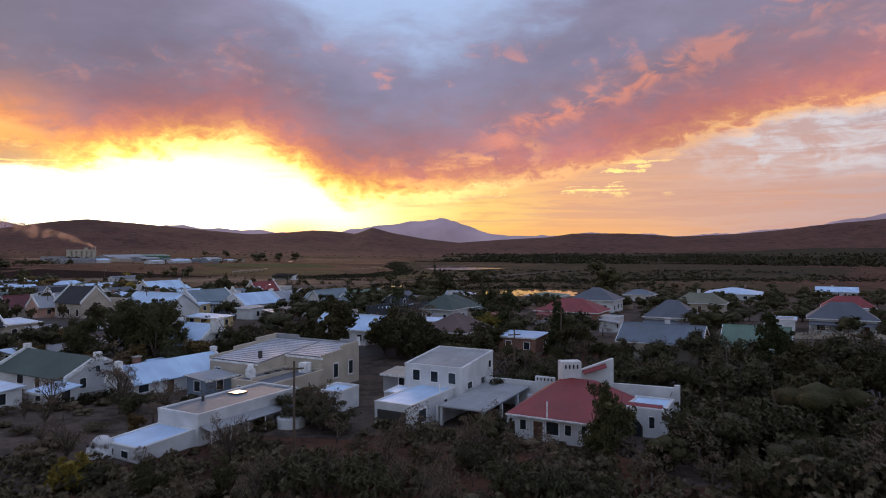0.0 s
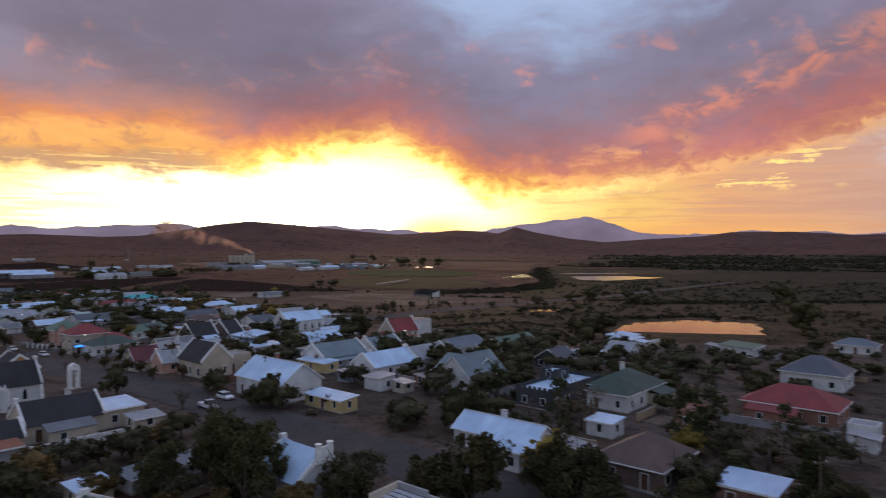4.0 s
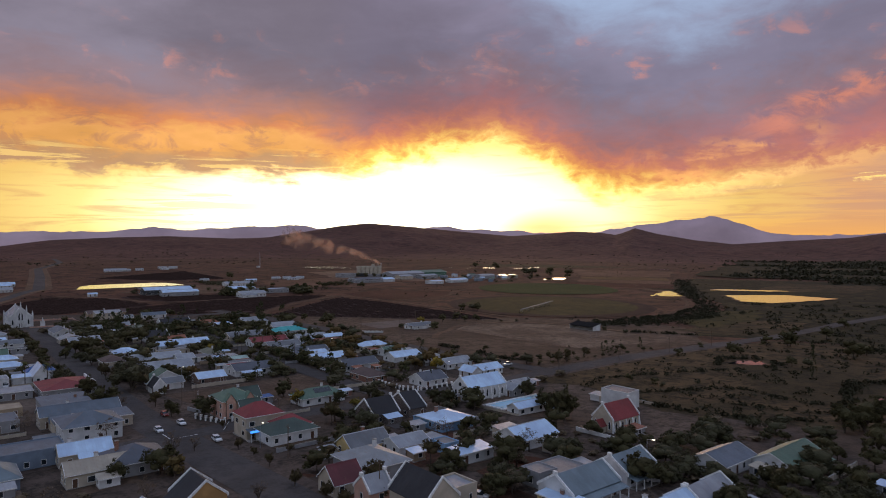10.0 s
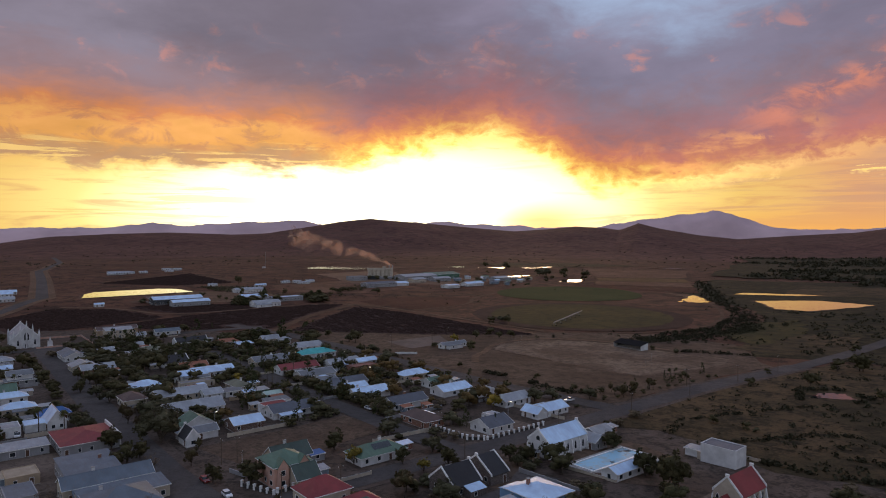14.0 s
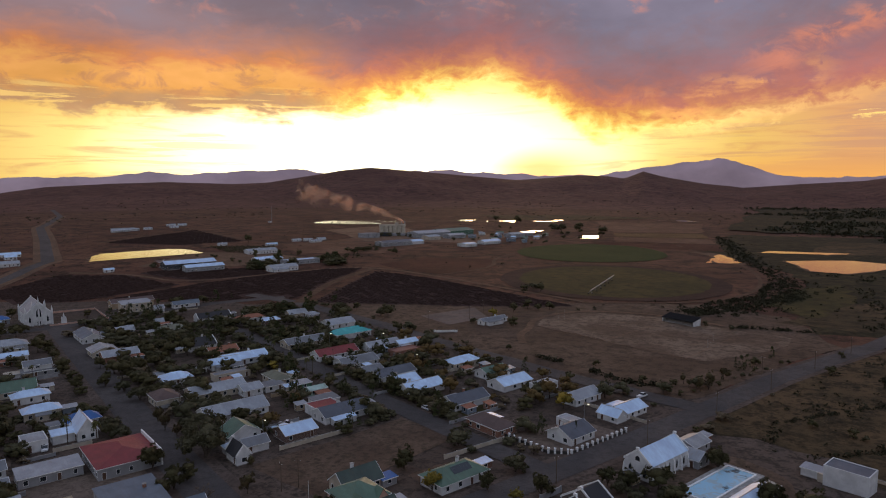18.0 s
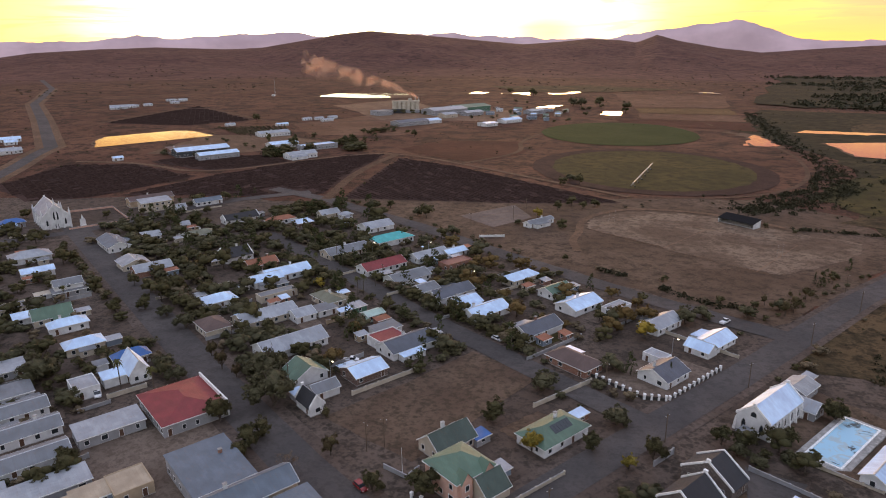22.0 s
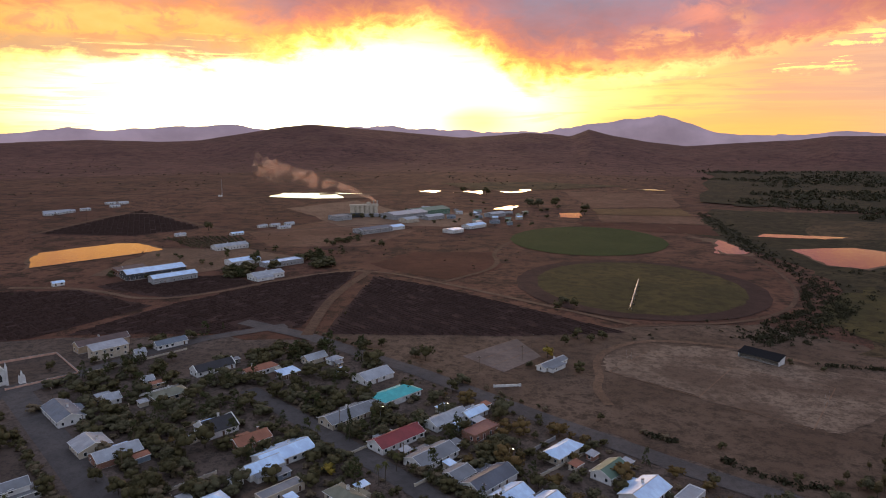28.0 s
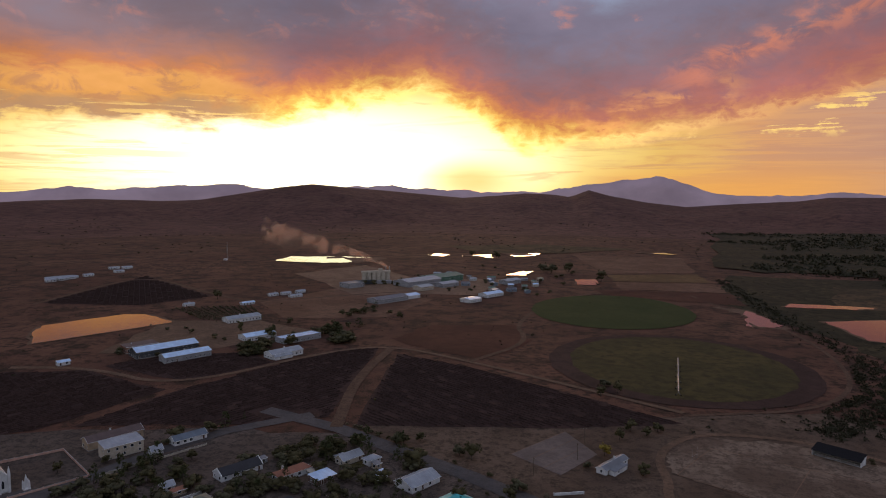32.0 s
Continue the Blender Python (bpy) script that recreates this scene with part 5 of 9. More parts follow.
house(-489.0, 662.8, 61, 36.5, 14.0, 4.0, "flat", 0.6, "grey", "bright", "", 170, "shed")
house(-586.7, 589.7, 61, 24.2, 12.0, 4.5, "mono", 0.6, "brick", "brown", "", 171, "shed")
house(-951.1, 859.6, 61, 11.8, 6.1, 2.5, "gable", 1.2, "white", "silver", "", 172)
house(-951.6, 879.5, 61, 11.1, 7.3, 2.5, "gable", 1.2, "white", "silver", "", 173)
house(-953.8, 899.5, 61, 11.0, 8.1, 2.5, "gable", 1.2, "white", "silver", "", 174)
house(-950.4, 922.8, 61, 12.2, 7.9, 2.5, "gable", 1.2, "white", "silver", "", 175)
house(-976.9, 1001.1, 61, 14.1, 9.6, 2.5, "gable", 1.2, "white", "silver", "", 176)
house(-943.2, 972.7, 61, 12.3, 9.6, 2.5, "gable", 1.2, "white", "silver", "", 177)
house(-965.3, 1014.9, 61, 13.9, 10.1, 2.5, "gable", 1.2, "white", "silver", "", 178)
house(-674.0, 769.1, 61, 11.2, 5.0, 2.5, "gable", 1.2, "white", "silver", "", 179)
house(-621.6, 799.2, 61, 14.7, 5.0, 2.5, "gable", 1.2, "white", "bright", "", 180)
house(-626.1, 861.6, 61, 12.0, 5.0, 2.5, "gable", 1.2, "white", "silver", "", 181)
house(-617.0, 875.5, 61, 12.3, 5.0, 2.5, "gable", 1.2, "white", "silver", "", 182)
house(-597.2, 863.5, 61, 14.8, 6.0, 2.5, "gable", 1.2, "white", "silver", "", 183)
house(-607.9, 895.1, 61, 12.4, 5.0, 2.5, "gable", 1.2, "white", "silver", "", 184)
house(-610.1, 540.1, 61, 8.1, 5.0, 2.6, "gable", 1.2, "white", "bright", "", 185)
house(-495.6, 1017.7, 61, 61.7, 30.0, 7.0, "gable", 3.0, "grey", "silver", "", 186, "factory_shed")
house(-475.5, 1063.0, 61, 62.4, 30.0, 8.0, "gable", 3.0, "green", "green", "", 187, "factory_shed")
house(-568.3, 962.3, 61, 25.1, 20.0, 6.0, "flat", 0.6, "grey", "grey", "", 188, "factory_shed")
house(-485.6, 873.2, 61, 45.1, 20.0, 5.0, "gable", 2.0, "grey", "darkgrey", "", 189, "factory_shed")
house(-470.9, 902.7, 61, 25.2, 15.0, 4.0, "gable", 2.0, "white", "bright", "", 190, "factory_shed")
house(-381.1, 954.5, 61, 31.5, 14.0, 4.0, "gable", 2.0, "white", "bright", "", 191, "factory_shed")
house(-395.5, 905.6, 61, 19.9, 16.0, 4.0, "gable", 1.0, "white", "bright", "", 192, "factory_shed")
house(-453.9, 1015.5, 61, 30.8, 16.0, 5.0, "gable", 2.0, "grey", "silver", "", 193, "factory_shed")
house(-378.3, 1076.5, 61, 29.9, 16.0, 5.0, "gable", 2.0, "grey", "silver", "", 194, "factory_shed")
house(-474.1, 973.8, 61, 22.2, 16.0, 5.0, "gable", 2.0, "cream", "silver", "", 195, "factory_shed")
house(-957.4, 880.0, 61, 34.2, 8.0, 3.0, "gable", 2.0, "white", "silver", "", 196)
house(-772.5, 565.2, 61, 10.7, 7.0, 3.0, "gable", 2.0, "white", "bright", "", 197)
house(-790.7, 578.4, 61, 17.7, 8.4, 3.0, "gable", 2.0, "white", "bright", "", 198)
house(-730.0, 532.7, 61, 17.2, 14.0, 3.0, "gable", 2.0, "white", "silver", "", 199)
house(-69.1, 161.0, -29, 16.5, 9.8, 4.2, "gable", 3.4, "white", "bright", "", 200)
house(-15.6, 126.9, 61, 6.3, 6.3, 3.0, "hip", 2.0, "white", "bright", "", 201)
house(-94.8, 114.4, 61, 9.9, 6.0, 2.6, "gable", 2.0, "cream", "slate", "dutch", 202)

# ---- churches and other buildings of their own shape ----
def arch_window(parent, x, y, z, turn, w=0.8, h=2.2, mat=None):
    """A pointed window: a trim surround and a dark pane."""
    def outline(k, d):
        pts = [(-w / 2 - k, -k), (w / 2 + k, -k), (w / 2 + k, h * 0.6), (w * 0.3 + k * 0.7, h * 0.85), (0, h + k), (-w * 0.3 - k * 0.7, h * 0.85), (-w / 2 - k, h * 0.6)]
        return [(a, d, b) for a, b in pts]
    o = part("arched_window", Mb().prism(outline(0.14, -0.05), outline(0.14, 0.05)), mat or TRIM, parent)
    o.matrix_local = pose(x, y, z, 0, 0, turn)
    part("pane", Mb().prism(outline(0, -0.065), outline(0, 0.0)), GLASS, o)
    return o


def pinnacle(parent, x, y, z, h, w=0.7):
    mb = Mb().box(x - w / 2, y - w / 2, 0, x + w / 2, y + w / 2, z)
    mb.prism([(x - w / 2, y - w / 2, z), (x + w / 2, y - w / 2, z), (x + w / 2, y + w / 2, z), (x - w / 2, y + w / 2, z)], [(x - 0.06, y - 0.06, z + h), (x + 0.06, y - 0.06, z + h), (x + 0.06, y + 0.06, z + h), (x - 0.06, y + 0.06, z + h)])
    return part("pinnacle", mb, WALL["white"], parent)


def church(name, x, y, yaw, L, W, eh, rh, wall, tin, label, bays=5, side=-1):
    HOMES.append((x, y, yaw, L, W))
    e = thing(name, pose(x, y, ground_z(x, y), 0, 0, yaw), label, "church")
    part("wall", walls_mesh(L, W, eh, "gable", rh), WALL[wall], e)
    part("plinth", Mb().box(-L / 2 - 0.1, -W / 2 - 0.1, -0.3, L / 2 + 0.1, W / 2 + 0.1, 0.5), CONCRETE, e)
    part("roof", gable_roof(L, W, eh, rh, 0.35, -0.16), ROOF[tin], e)
    for s in (-1, 1):
        part("gable_coping", coping(L, W, eh, rh, s, True), TRIM, e)
    for s in (-1, 1):
        for i in range(bays):
            u = -L / 2 + (i + 0.5) * L / bays
            arch_window(e, u, s * W / 2, 1.3, 0 if s < 0 else 180, 0.8, eh * 0.5)
        for i in range(bays + 1):
            u = -L / 2 + i * L / bays
            b = Mb().prism([(u - 0.25, s * W / 2, 0), (u + 0.25, s * W / 2, 0), (u + 0.25, s * (W / 2 + 0.8), 0), (u - 0.25, s * (W / 2 + 0.8), 0)], [(u - 0.25, s * W / 2, eh * 0.9), (u + 0.25, s * W / 2, eh * 0.9), (u + 0.25, s * (W / 2 + 0.3), eh * 0.75), (u - 0.25, s * (W / 2 + 0.3), eh * 0.75)])
            part("buttress", b, TRIM, e)
    return e


# ---- flat-roofed blocks ----
U29, V29 = (math.cos(radians(-29)), math.sin(radians(-29))), (math.cos(radians(61)), math.sin(radians(61)))


def along(x, y, u, v):
    """A place u metres down the street and v metres back from a corner."""
    return x + u * U29[0] + v * V29[0], y + u * U29[1] + v * V29[1]


def flat_block(e, u0, v0, u1, v1, h0, h1, wall, tin, lip=0.28, name="wing"):
    """A plastered block with a roof that rises from front (h0) to back (h1) inside a parapet."""
    side = lambda u, z=0.0: [(u, v0, -0.9), (u, v1, -0.9), (u, v1, h1 + z), (u, v0, h0 + z)]
    w = part(name, Mb().prism(side(u0), side(u1)), WALL[wall], e)
    t = 0.26
    rise = lambda v: h0 + (h1 - h0) * (v - v0) / (v1 - v0)
    part("roof", slab((u0 + t, v0 + t, rise(v0 + t) + 0.07), (u1 - t, v0 + t, rise(v0 + t) + 0.07), (u1 - t, v1 - t, rise(v1 - t) + 0.07), (u0 + t, v1 - t, rise(v1 - t) + 0.07), 0.08), ROOF[tin], w)
    p = Mb()
    for a, b in ((u0 - 0.03, u0 + t), (u1 - t, u1 + 0.03)):
        q = lambda u: [(u, v0 - 0.03, h0 - 0.05), (u, v1 + 0.03, h1 - 0.05), (u, v1 + 0.03, h1 + lip), (u, v0 - 0.03, h0 + lip)]
        p.prism(q(a), q(b))
    p.box(u0 + t, v0 - 0.03, h0 - 0.05, u1 - t, v0 + t, h0 + lip).box(u0 + t, v1 - t, h1 - 0.05, u1 - t, v1 + 0.03, h1 + lip)
    part("parapet", p, WALL[wall], w)
    return w


def openings(e, face, at, places):
    """Windows and doors on one face: 'front' and 'back' at v = at, 'left' and 'right' at u = at."""
    turn = {"front": 0, "back": 180, "left": 270, "right": 90}[face]
    for kind, k, z, sx, sz in places:
        x, y = (k, at) if face in ("front", "back") else (at, k)
        if kind == "w":
            window(e, x, y, z, turn, sx, sz)
        else:
            door(e, x, y, turn, z, sx)


# white gothic church at the end of the main street
c = church("gothic_church", -491.5, 379.3, -29, 27, 13, 7.5, 6.5, "white", "silver", "tall white gothic church with stepped pinnacles and pointed windows", 5)
for s in (-1, 1):
    pinnacle(c, 13.6, s * 6.9, 9.0, 2.6, 1.0)
    pinnacle(c, 13.7, s * 3.4, 12.2, 3.0, 0.9)
    pinnacle(c, -13.4, s * 6.8, 8.4, 2.0, 0.9)
    arch_window(c, 13.55, s * 4.6, 2.2, 90, 1.0, 3.6)
pinnacle(c, 13.7, 0, 14.4, 3.2, 0.9)
arch_window(c, 13.62, 0, 5.2, 90, 2.6, 5.4)
arch_window(c, 13.62, 0, 0.4, 90, 1.8, 3.2)
e = thing("monument", pose(-472.0, 383.0, ground_z(-472, 383), 0, 0, -29), "small white gothic monument in the churchyard", "monument")
part("base", Mb().box(-1.4, -1.4, -0.3, 1.4, 1.4, 0.8), TRIM, e)
for u, v in ((-1, -1), (1, -1), (-1, 1), (1, 1)):
    pinnacle(e, u, v, 3.0, 1.2, 0.6)
pinnacle(e, 0, 0, 4.4, 2.2, 1.0)
# small red-roofed church with a porch
c = church("red_roofed_church", -72.0, 263.0, 61, 12.6, 7.2, 4.2, 4.0, "cream", "red", "small cream church with red roof, porch and white buttresses", 4)
p = part("porch", walls_mesh(2.6, 3.0, 2.4, "gable", 1.7), WALL["cream"], c)
p.matrix_local = pose(-7.8, 0, 0, 0, 0, 0)
part("porch_roof", gable_roof(2.8, 3.0, 2.4, 1.7, 0.2, 0.1), ROOF["red"], p)
arch_window(c, -9.12, 0, 0.2, 270, 1.4, 2.4, DARK_TRIM)
for s in (-1, 1):
    arch_window(c, -6.33, s * 2.5, 1.4, 270, 0.7, 2.2)
# white hall, its pale roof coloured with the sky's blue reflection
c = church("mission_hall", -124.2, 291.6, 61, 18.6, 8.4, 5.2, 3.4, "white", "bright", "white hall with pale sky-tinted sheet roof and tall windows", 5)
for s in (-1, 1):
    arch_window(c, -9.33, s * 2.3, 1.4, 270, 0.9, 2.8, CONCRETE)
arch_window(c, -9.33, 0, 5.6, 270, 1.3, 1.3, CONCRETE)
# thatched cross church
c = church("cross_church", -124.5, 142.4, 61, 18.5, 8.0, 4.4, 4.2, "white", "slate", "pale cross-shaped church with black thatched roof", 3)
tr = part("transept", walls_mesh(17, 7.0, 4.4, "gable", 3.8), WALL["white"], c)
tr.matrix_local = pose(-2.6, -1.0, 0, 0, 0, 90)
part("transept_roof", gable_roof(17, 7.0, 4.4, 3.8, 0.3, -0.15), ROOF["slate"], tr)
for s in (-1, 1):
    part("gable_coping", coping(17, 7.0, 4.4, 3.8, s, True), TRIM, tr)
    for q in (-1, 1):
        o = pinnacle(c, -2.6 + q * 3.7, -1.0 + s * 8.6, 4.6, 1.2, 0.8)
arch_window(c, -2.6, -9.55, 1.2, 0, 1.0, 2.6)
o = part("rose_window", Mb().tube((0, 0.05, 0), (0, -0.06, 0), 0.5, 0.5, 16), GLASS, c)
o.matrix_local = pose(-2.6, -9.53, 6.2)
# belfry
e = thing("belfry", pose(-119.0, 160.2, ground_z(-119, 160), 0, 0, 61), "small white belfry arch beside the church", "belfry")
part("pier", Mb().box(-1.1, -0.7, 0, -0.5, 0.7, 4.4), TRIM, e)
part("pier", Mb().box(0.5, -0.7, 0, 1.1, 0.7, 4.4), TRIM, e)
part("arch", Mb().prism([(-1.2, -0.75, 4.4), (1.2, -0.75, 4.4), (0.9, -0.75, 5.5), (0, -0.75, 6.0), (-0.9, -0.75, 5.5)], [(-1.2, 0.75, 4.4), (1.2, 0.75, 4.4), (0.9, 0.75, 5.5), (0, 0.75, 6.0), (-0.9, 0.75, 5.5)]), TRIM, e)
part("bell", Mb().tube((0, 0, 3.3), (0, 0, 4.0), 0.38, 0.2, 10), STEEL, e, "dark bronze bell")
part("step", Mb().box(-1.5, -1.1, -0.2, 1.5, 1.1, 0.3), CONCRETE, e)

# squash court, pool and pool house
e = thing("squash_court", pose(-74.9, 298.4, ground_z(-75, 298), 0, 0, -29), "tall white windowless squash court with dark flat roof", "hall", "houses of the town")
HOMES.append((-74.9, 298.4, -29, 11, 6.6))
flat_block(e, -5.5, -3.3, 5.5, 3.3, 5.6, 5.9, "white", "darkgrey", 0.2, "wall")
part("side_room", Mb().box(-7.4, -2.0, -0.5, -5.54, 2.4, 2.4), WALL["cream"], e)
e = thing("swimming_pool", pose(-107.6, 286.8, max(ground_z(-107.6 + u * 0.4848 - v * 0.8746, 286.8 + u * 0.8746 + v * 0.4848) for u in (-14, 0, 14) for v in (-6, 0, 6)) - 0.02, 0, 0, 61), "drained pale blue swimming pool with dark dirt stains", "pool")
POOLBLUE = material("pool_paint", lambda t, o, p: blend(cloudy(p, 0.16, 5, 0.7, 0.8).rise(0.56, 0.61) * 0.9, blend(cloudy(p, 0.3, 4, 0.6, 1.0).rise(0.5, 0.6) * 0.5, (0.34, 0.58, 0.72), (0.44, 0.42, 0.36)), (0.05, 0.045, 0.035)), 0.6)
mb = Mb()
X, Y = 12.2, 3.8
mb.add([(-X, -Y, 0.16), (X, -Y, 0.16), (X, Y, 0.16), (-X, Y, 0.16), (-X, -Y, 0.13), (X, -Y, 0.13), (X, Y, 0.13), (-X, Y, 0.13)], [(4, 5, 6, 7), (0, 4, 7, 3), (1, 2, 6, 5), (0, 1, 5, 4), (2, 3, 7, 6)])
part("basin", mb, POOLBLUE, e)
for a in ((-X - 0.5, -Y - 0.5, X + 0.5, -Y), (-X - 0.5, Y, X + 0.5, Y + 0.5), (-X - 0.5, -Y, -X, Y), (X, -Y, X + 0.5, Y)):
    part("coping", Mb().box(a[0], a[1], -0.1, a[2], a[3], 0.42), TRIM, e)
part("deck", Mb().box(-X - 2, -Y - 2.0, -1.2, X + 2, Y + 2.0, 0.12), CONCRETE, e)
house(-101.0, 275.6, 61, 16.5, 5.2, 2.8, "gable", 1.3, "white", "bright", "", 402, "pool_house", "low white pool house with pale sheet roof")

# two-storey corner hotel with a blue veranda roof
e = house(-168.3, 220.8, 61, 11, 9, 6.4, "hip", 3.2, "cream", "red", "", 403, "corner_hotel", "two-storey cream corner hotel with red hipped roof")
part("veranda_roof", slab((-6, -8.6, 3.0), (6, -8.6, 3.0), (6, -5, 3.5), (-6, -5, 3.5), 0.1), ROOF["bluegrey"], e)
for i in range(5):
    put("post", POST, e, pose(-5.7 + 2.85 * i, -8.4, 0.3))
part("stoep", Mb().box(-6, -8.8, -0.2, 6, -5, 0.3), CONCRETE, e)
SIGN = bpy.data.materials.new("lit_blue_sign")
SIGN.use_nodes = True
SIGN.node_tree.nodes["Principled BSDF"].inputs["Base Color"].default_value = (0.02, 0.15, 0.8, 1)
SIGN.node_tree.nodes["Principled BSDF"].inputs["Emission Color"].default_value = (0.05, 0.3, 1.0, 1)
SIGN.node_tree.nodes["Principled BSDF"].inputs["Emission Strength"].default_value = 1.6
part("sign", Mb().box(-6.15, -8.9, 3.1, -1.5, -8.7, 3.7), SIGN, e, "lit blue sign board")
# two-storey villa with gabled dormers
e = house(-191.6, 238.2, 61, 11, 11, 6.2, "hip", 3.0, "pink", "green", "", 404, "double_storey_villa", "two-storey pink villa with green hipped roof and front gables")
for u in (-3.2, 3.2):
    g = part("gable", walls_mesh(2.4, 3.2, 6.2, "gable", 2.2), WALL["pink"], e)
    g.matrix_local = pose(u, -5.0, 0, 0, 0, 90)
    part("gable_roof", gable_roof(2.6, 3.2, 6.2, 2.2, 0.25, 0.2), ROOF["green"], g)
    for z in (1.7, 4.5):
        window(e, u, -6.22, z, 0, 1.0, 1.1)
e = thing("flagpole", pose(-205.5, 237.4, ground_z(-205, 237)), "slim white flagpole in a walled corner", "flagpole")
part("pole", Mb().tube((0, 0, 0), (0, 0, 7.5), 0.07, 0.04, 7), TRIM, e)
part("base", Mb().tube((0, 0, -0.2), (0, 0, 0.4), 0.3, 0.25, 8), CONCRETE, e)
garden_corner = thing("corner_wall", pose(-211.0, 238.6, ground_z(-208, 238), 0, 0, -16), "low grey stone wall round the flagpole", "wall")
part("wall", Mb().box(0, -0.15, -0.3, 7.4, 0.15, 1.3), WALL["grey"], garden_corner)
part("wall", Mb().box(7.1, 0.15, -0.3, 7.4, 4.6, 1.3), WALL["grey"], garden_corner)
house(-193.0, 256.8, 61, 4.6, 3.4, 2.3, "mono", 0.3, "grey", "blue", "", 416, "carport", "small carport with bright blue roof")
house(-114.8, 312.6, 61, 9.0, 7.0, 2.8, "gable", 1.4, "grey", "greylight", "", 417, "shed", "grey shed with pale sheet roof behind the hall")
# red-roofed workshop on the main street
e = house(-274.5, 242.5, 61, 17, 21, 3.6, "hip", 2.2, "grey", "red", "", 405, "workshop", "wide grey workshop with red sheet roof and white parapet")
part("parapet", Mb().box(8.6, -10.5, 0, 9.0, 10.5, 5.0), TRIM, e)
# ---- the white houses at the edge of the town ----
SHEETS = sheet_roof("pale_sheeted_roof", (0.56, 0.57, 0.62), 0.1, 0.4, 0.12)
# cream hall with a roof of overlapping pale sheets
HX, HY = -32.4, 91.8
HOMES += [(*along(HX, HY, 4.5, 6.5), -29, 9, 13.2), (*along(HX, HY, 12.3, 8), -29, 6.6, 11), (*along(HX, HY, 12.5, 0.4), -29, 7, 9.8)]
e = thing("hall", pose(HX, HY, ground_z(HX + 5, HY), 0, 0, -29), "large cream flat-roofed hall with pale sheet roof and parapets", "hall", "houses of the town")
rise = lambda v: 3.95 + 0.105 * v
for name, u0, u1, v0, v1 in (("wall", 0, 9.0, 0, 13.1), ("wall", 9.0, 15.5, 5.3, 13.6)):
    q = lambda u: [(u, v0, -0.9), (u, v1, -0.9), (u, v1, rise(v1)), (u, v0, rise(v0))]
    part("wall", Mb().prism(q(u0), q(u1)), WALL["cream"], e)
    n = int((v1 - v0 - 0.5) / 0.82)
    for i in range(n):
        a = v0 + 0.2 + (v1 - v0 - 0.5) * i / n
        b = v0 + 0.2 + (v1 - v0 - 0.5) * (i + 1) / n
        m = max(2, int((u1 - u0) / 1.1))
        for j in range(m):
            x0, x1 = u0 + 0.2 + (u1 - u0 - 0.3) * j / m, u0 + 0.2 + (u1 - u0 - 0.3) * (j + 1) / m - 0.07
            part("roof_sheet", slab((x0, a, rise(a) + 0.14), (x1, a, rise(a) + 0.14), (x1, b - 0.12, rise(b) + 0.09), (x0, b - 0.12, rise(b) + 0.09), 0.03), SHEETS, e)
    part("roof_deck", slab((u0 + 0.1, v0 + 0.1, rise(v0) + 0.04), (u1 - 0.1, v0 + 0.1, rise(v0) + 0.04), (u1 - 0.1, v1 - 0.1, rise(v1) + 0.04), (u0 + 0.1, v1 - 0.1, rise(v1) + 0.04), 0.05), ROOF["darkgrey"], e)
for u, v0, v1, up in ((-0.05, -0.05, 4.3, 0.25), (-0.05, 4.3, 8.7, 0.5), (-0.05, 8.7, 13.3, 0.75), (15.25, 5.3, 9.5, 0.2), (15.25, 9.5, 13.8, 0.5)):
    q = lambda x: [(x, v0, rise(v0) - 0.2), (x, v1, rise(v1) - 0.2), (x, v1, rise(v1) + up), (x, v0, rise(v1) + up - 0.25)]
    part("parapet", Mb().prism(q(u), q(u + 0.32)), WALL["cream"], e)
part("parapet", Mb().box(0.27, 12.85, 5.0, 4.6, 13.25, rise(13.1) + 0.75), WALL["grey"], e)
part("parapet", Mb().box(4.6, 12.85, 5.0, 12.2, 13.25, rise(13.1) + 0.35), WALL["grey"], e)
part("parapet", Mb().box(12.2, 13.3, 5.0, 15.25, 13.75, rise(13.1) + 0.6), WALL["grey"], e)
part("finial", Mb().tube((15.45, 13.6, 5.2), (15.45, 13.6, 6.4), 0.3, 0.2, 10), TRIM, e)
part("flue", Mb().box(7.1, 2.0, 4.0, 7.5, 2.4, 5.3), DARK_TRIM, e, "short black roof flue")
part("cornice", Mb().box(-0.1, -0.12, 3.72, 9.05, 0.0, 3.98).box(9.02, 5.18, 4.25, 15.6, 5.3, 4.52), TRIM, e)
openings(e, "front", -0.01, (("d", 4.2, 0.2, 1.1, 1), ("d", 5.9, 0.2, 1.1, 1), ("w", 1.6, 2.0, 1.0, 1.4)))
openings(e, "right", 15.52, (("w", 8.2, 2.4, 0.9, 1.5), ("w", 11.6, 2.4, 0.9, 1.5)))
w = flat_block(e, 9.04, -4.6, 15.9, 5.24, 2.5, 2.7, "cream", "darkgrey", 0.35, "annex")
part("partition", Mb().box(12.0, -4.3, 2.5, 12.25, 5.0, 3.1), WALL["cream"], w)
part("chimney", Mb().box(9.2, -2.4, 2.5, 10.1, -1.5, 3.7).tube((9.65, -1.95, 3.7), (9.65, -1.95, 4.3), 0.5, 0.28, 10), TRIM, w)
part("tank_box", Mb().box(13.2, 3.2, 2.6, 14.4, 4.4, 4.0), TRIM, w, "white box on the annex roof")
part("skylight", Mb().box(9.8, 0.4, 2.72, 11.6, 1.6, 2.86), GLASS, w)
part("skylight", Mb().box(9.8, 2.4, 2.72, 11.6, 3.4, 2.86), GLASS, w)
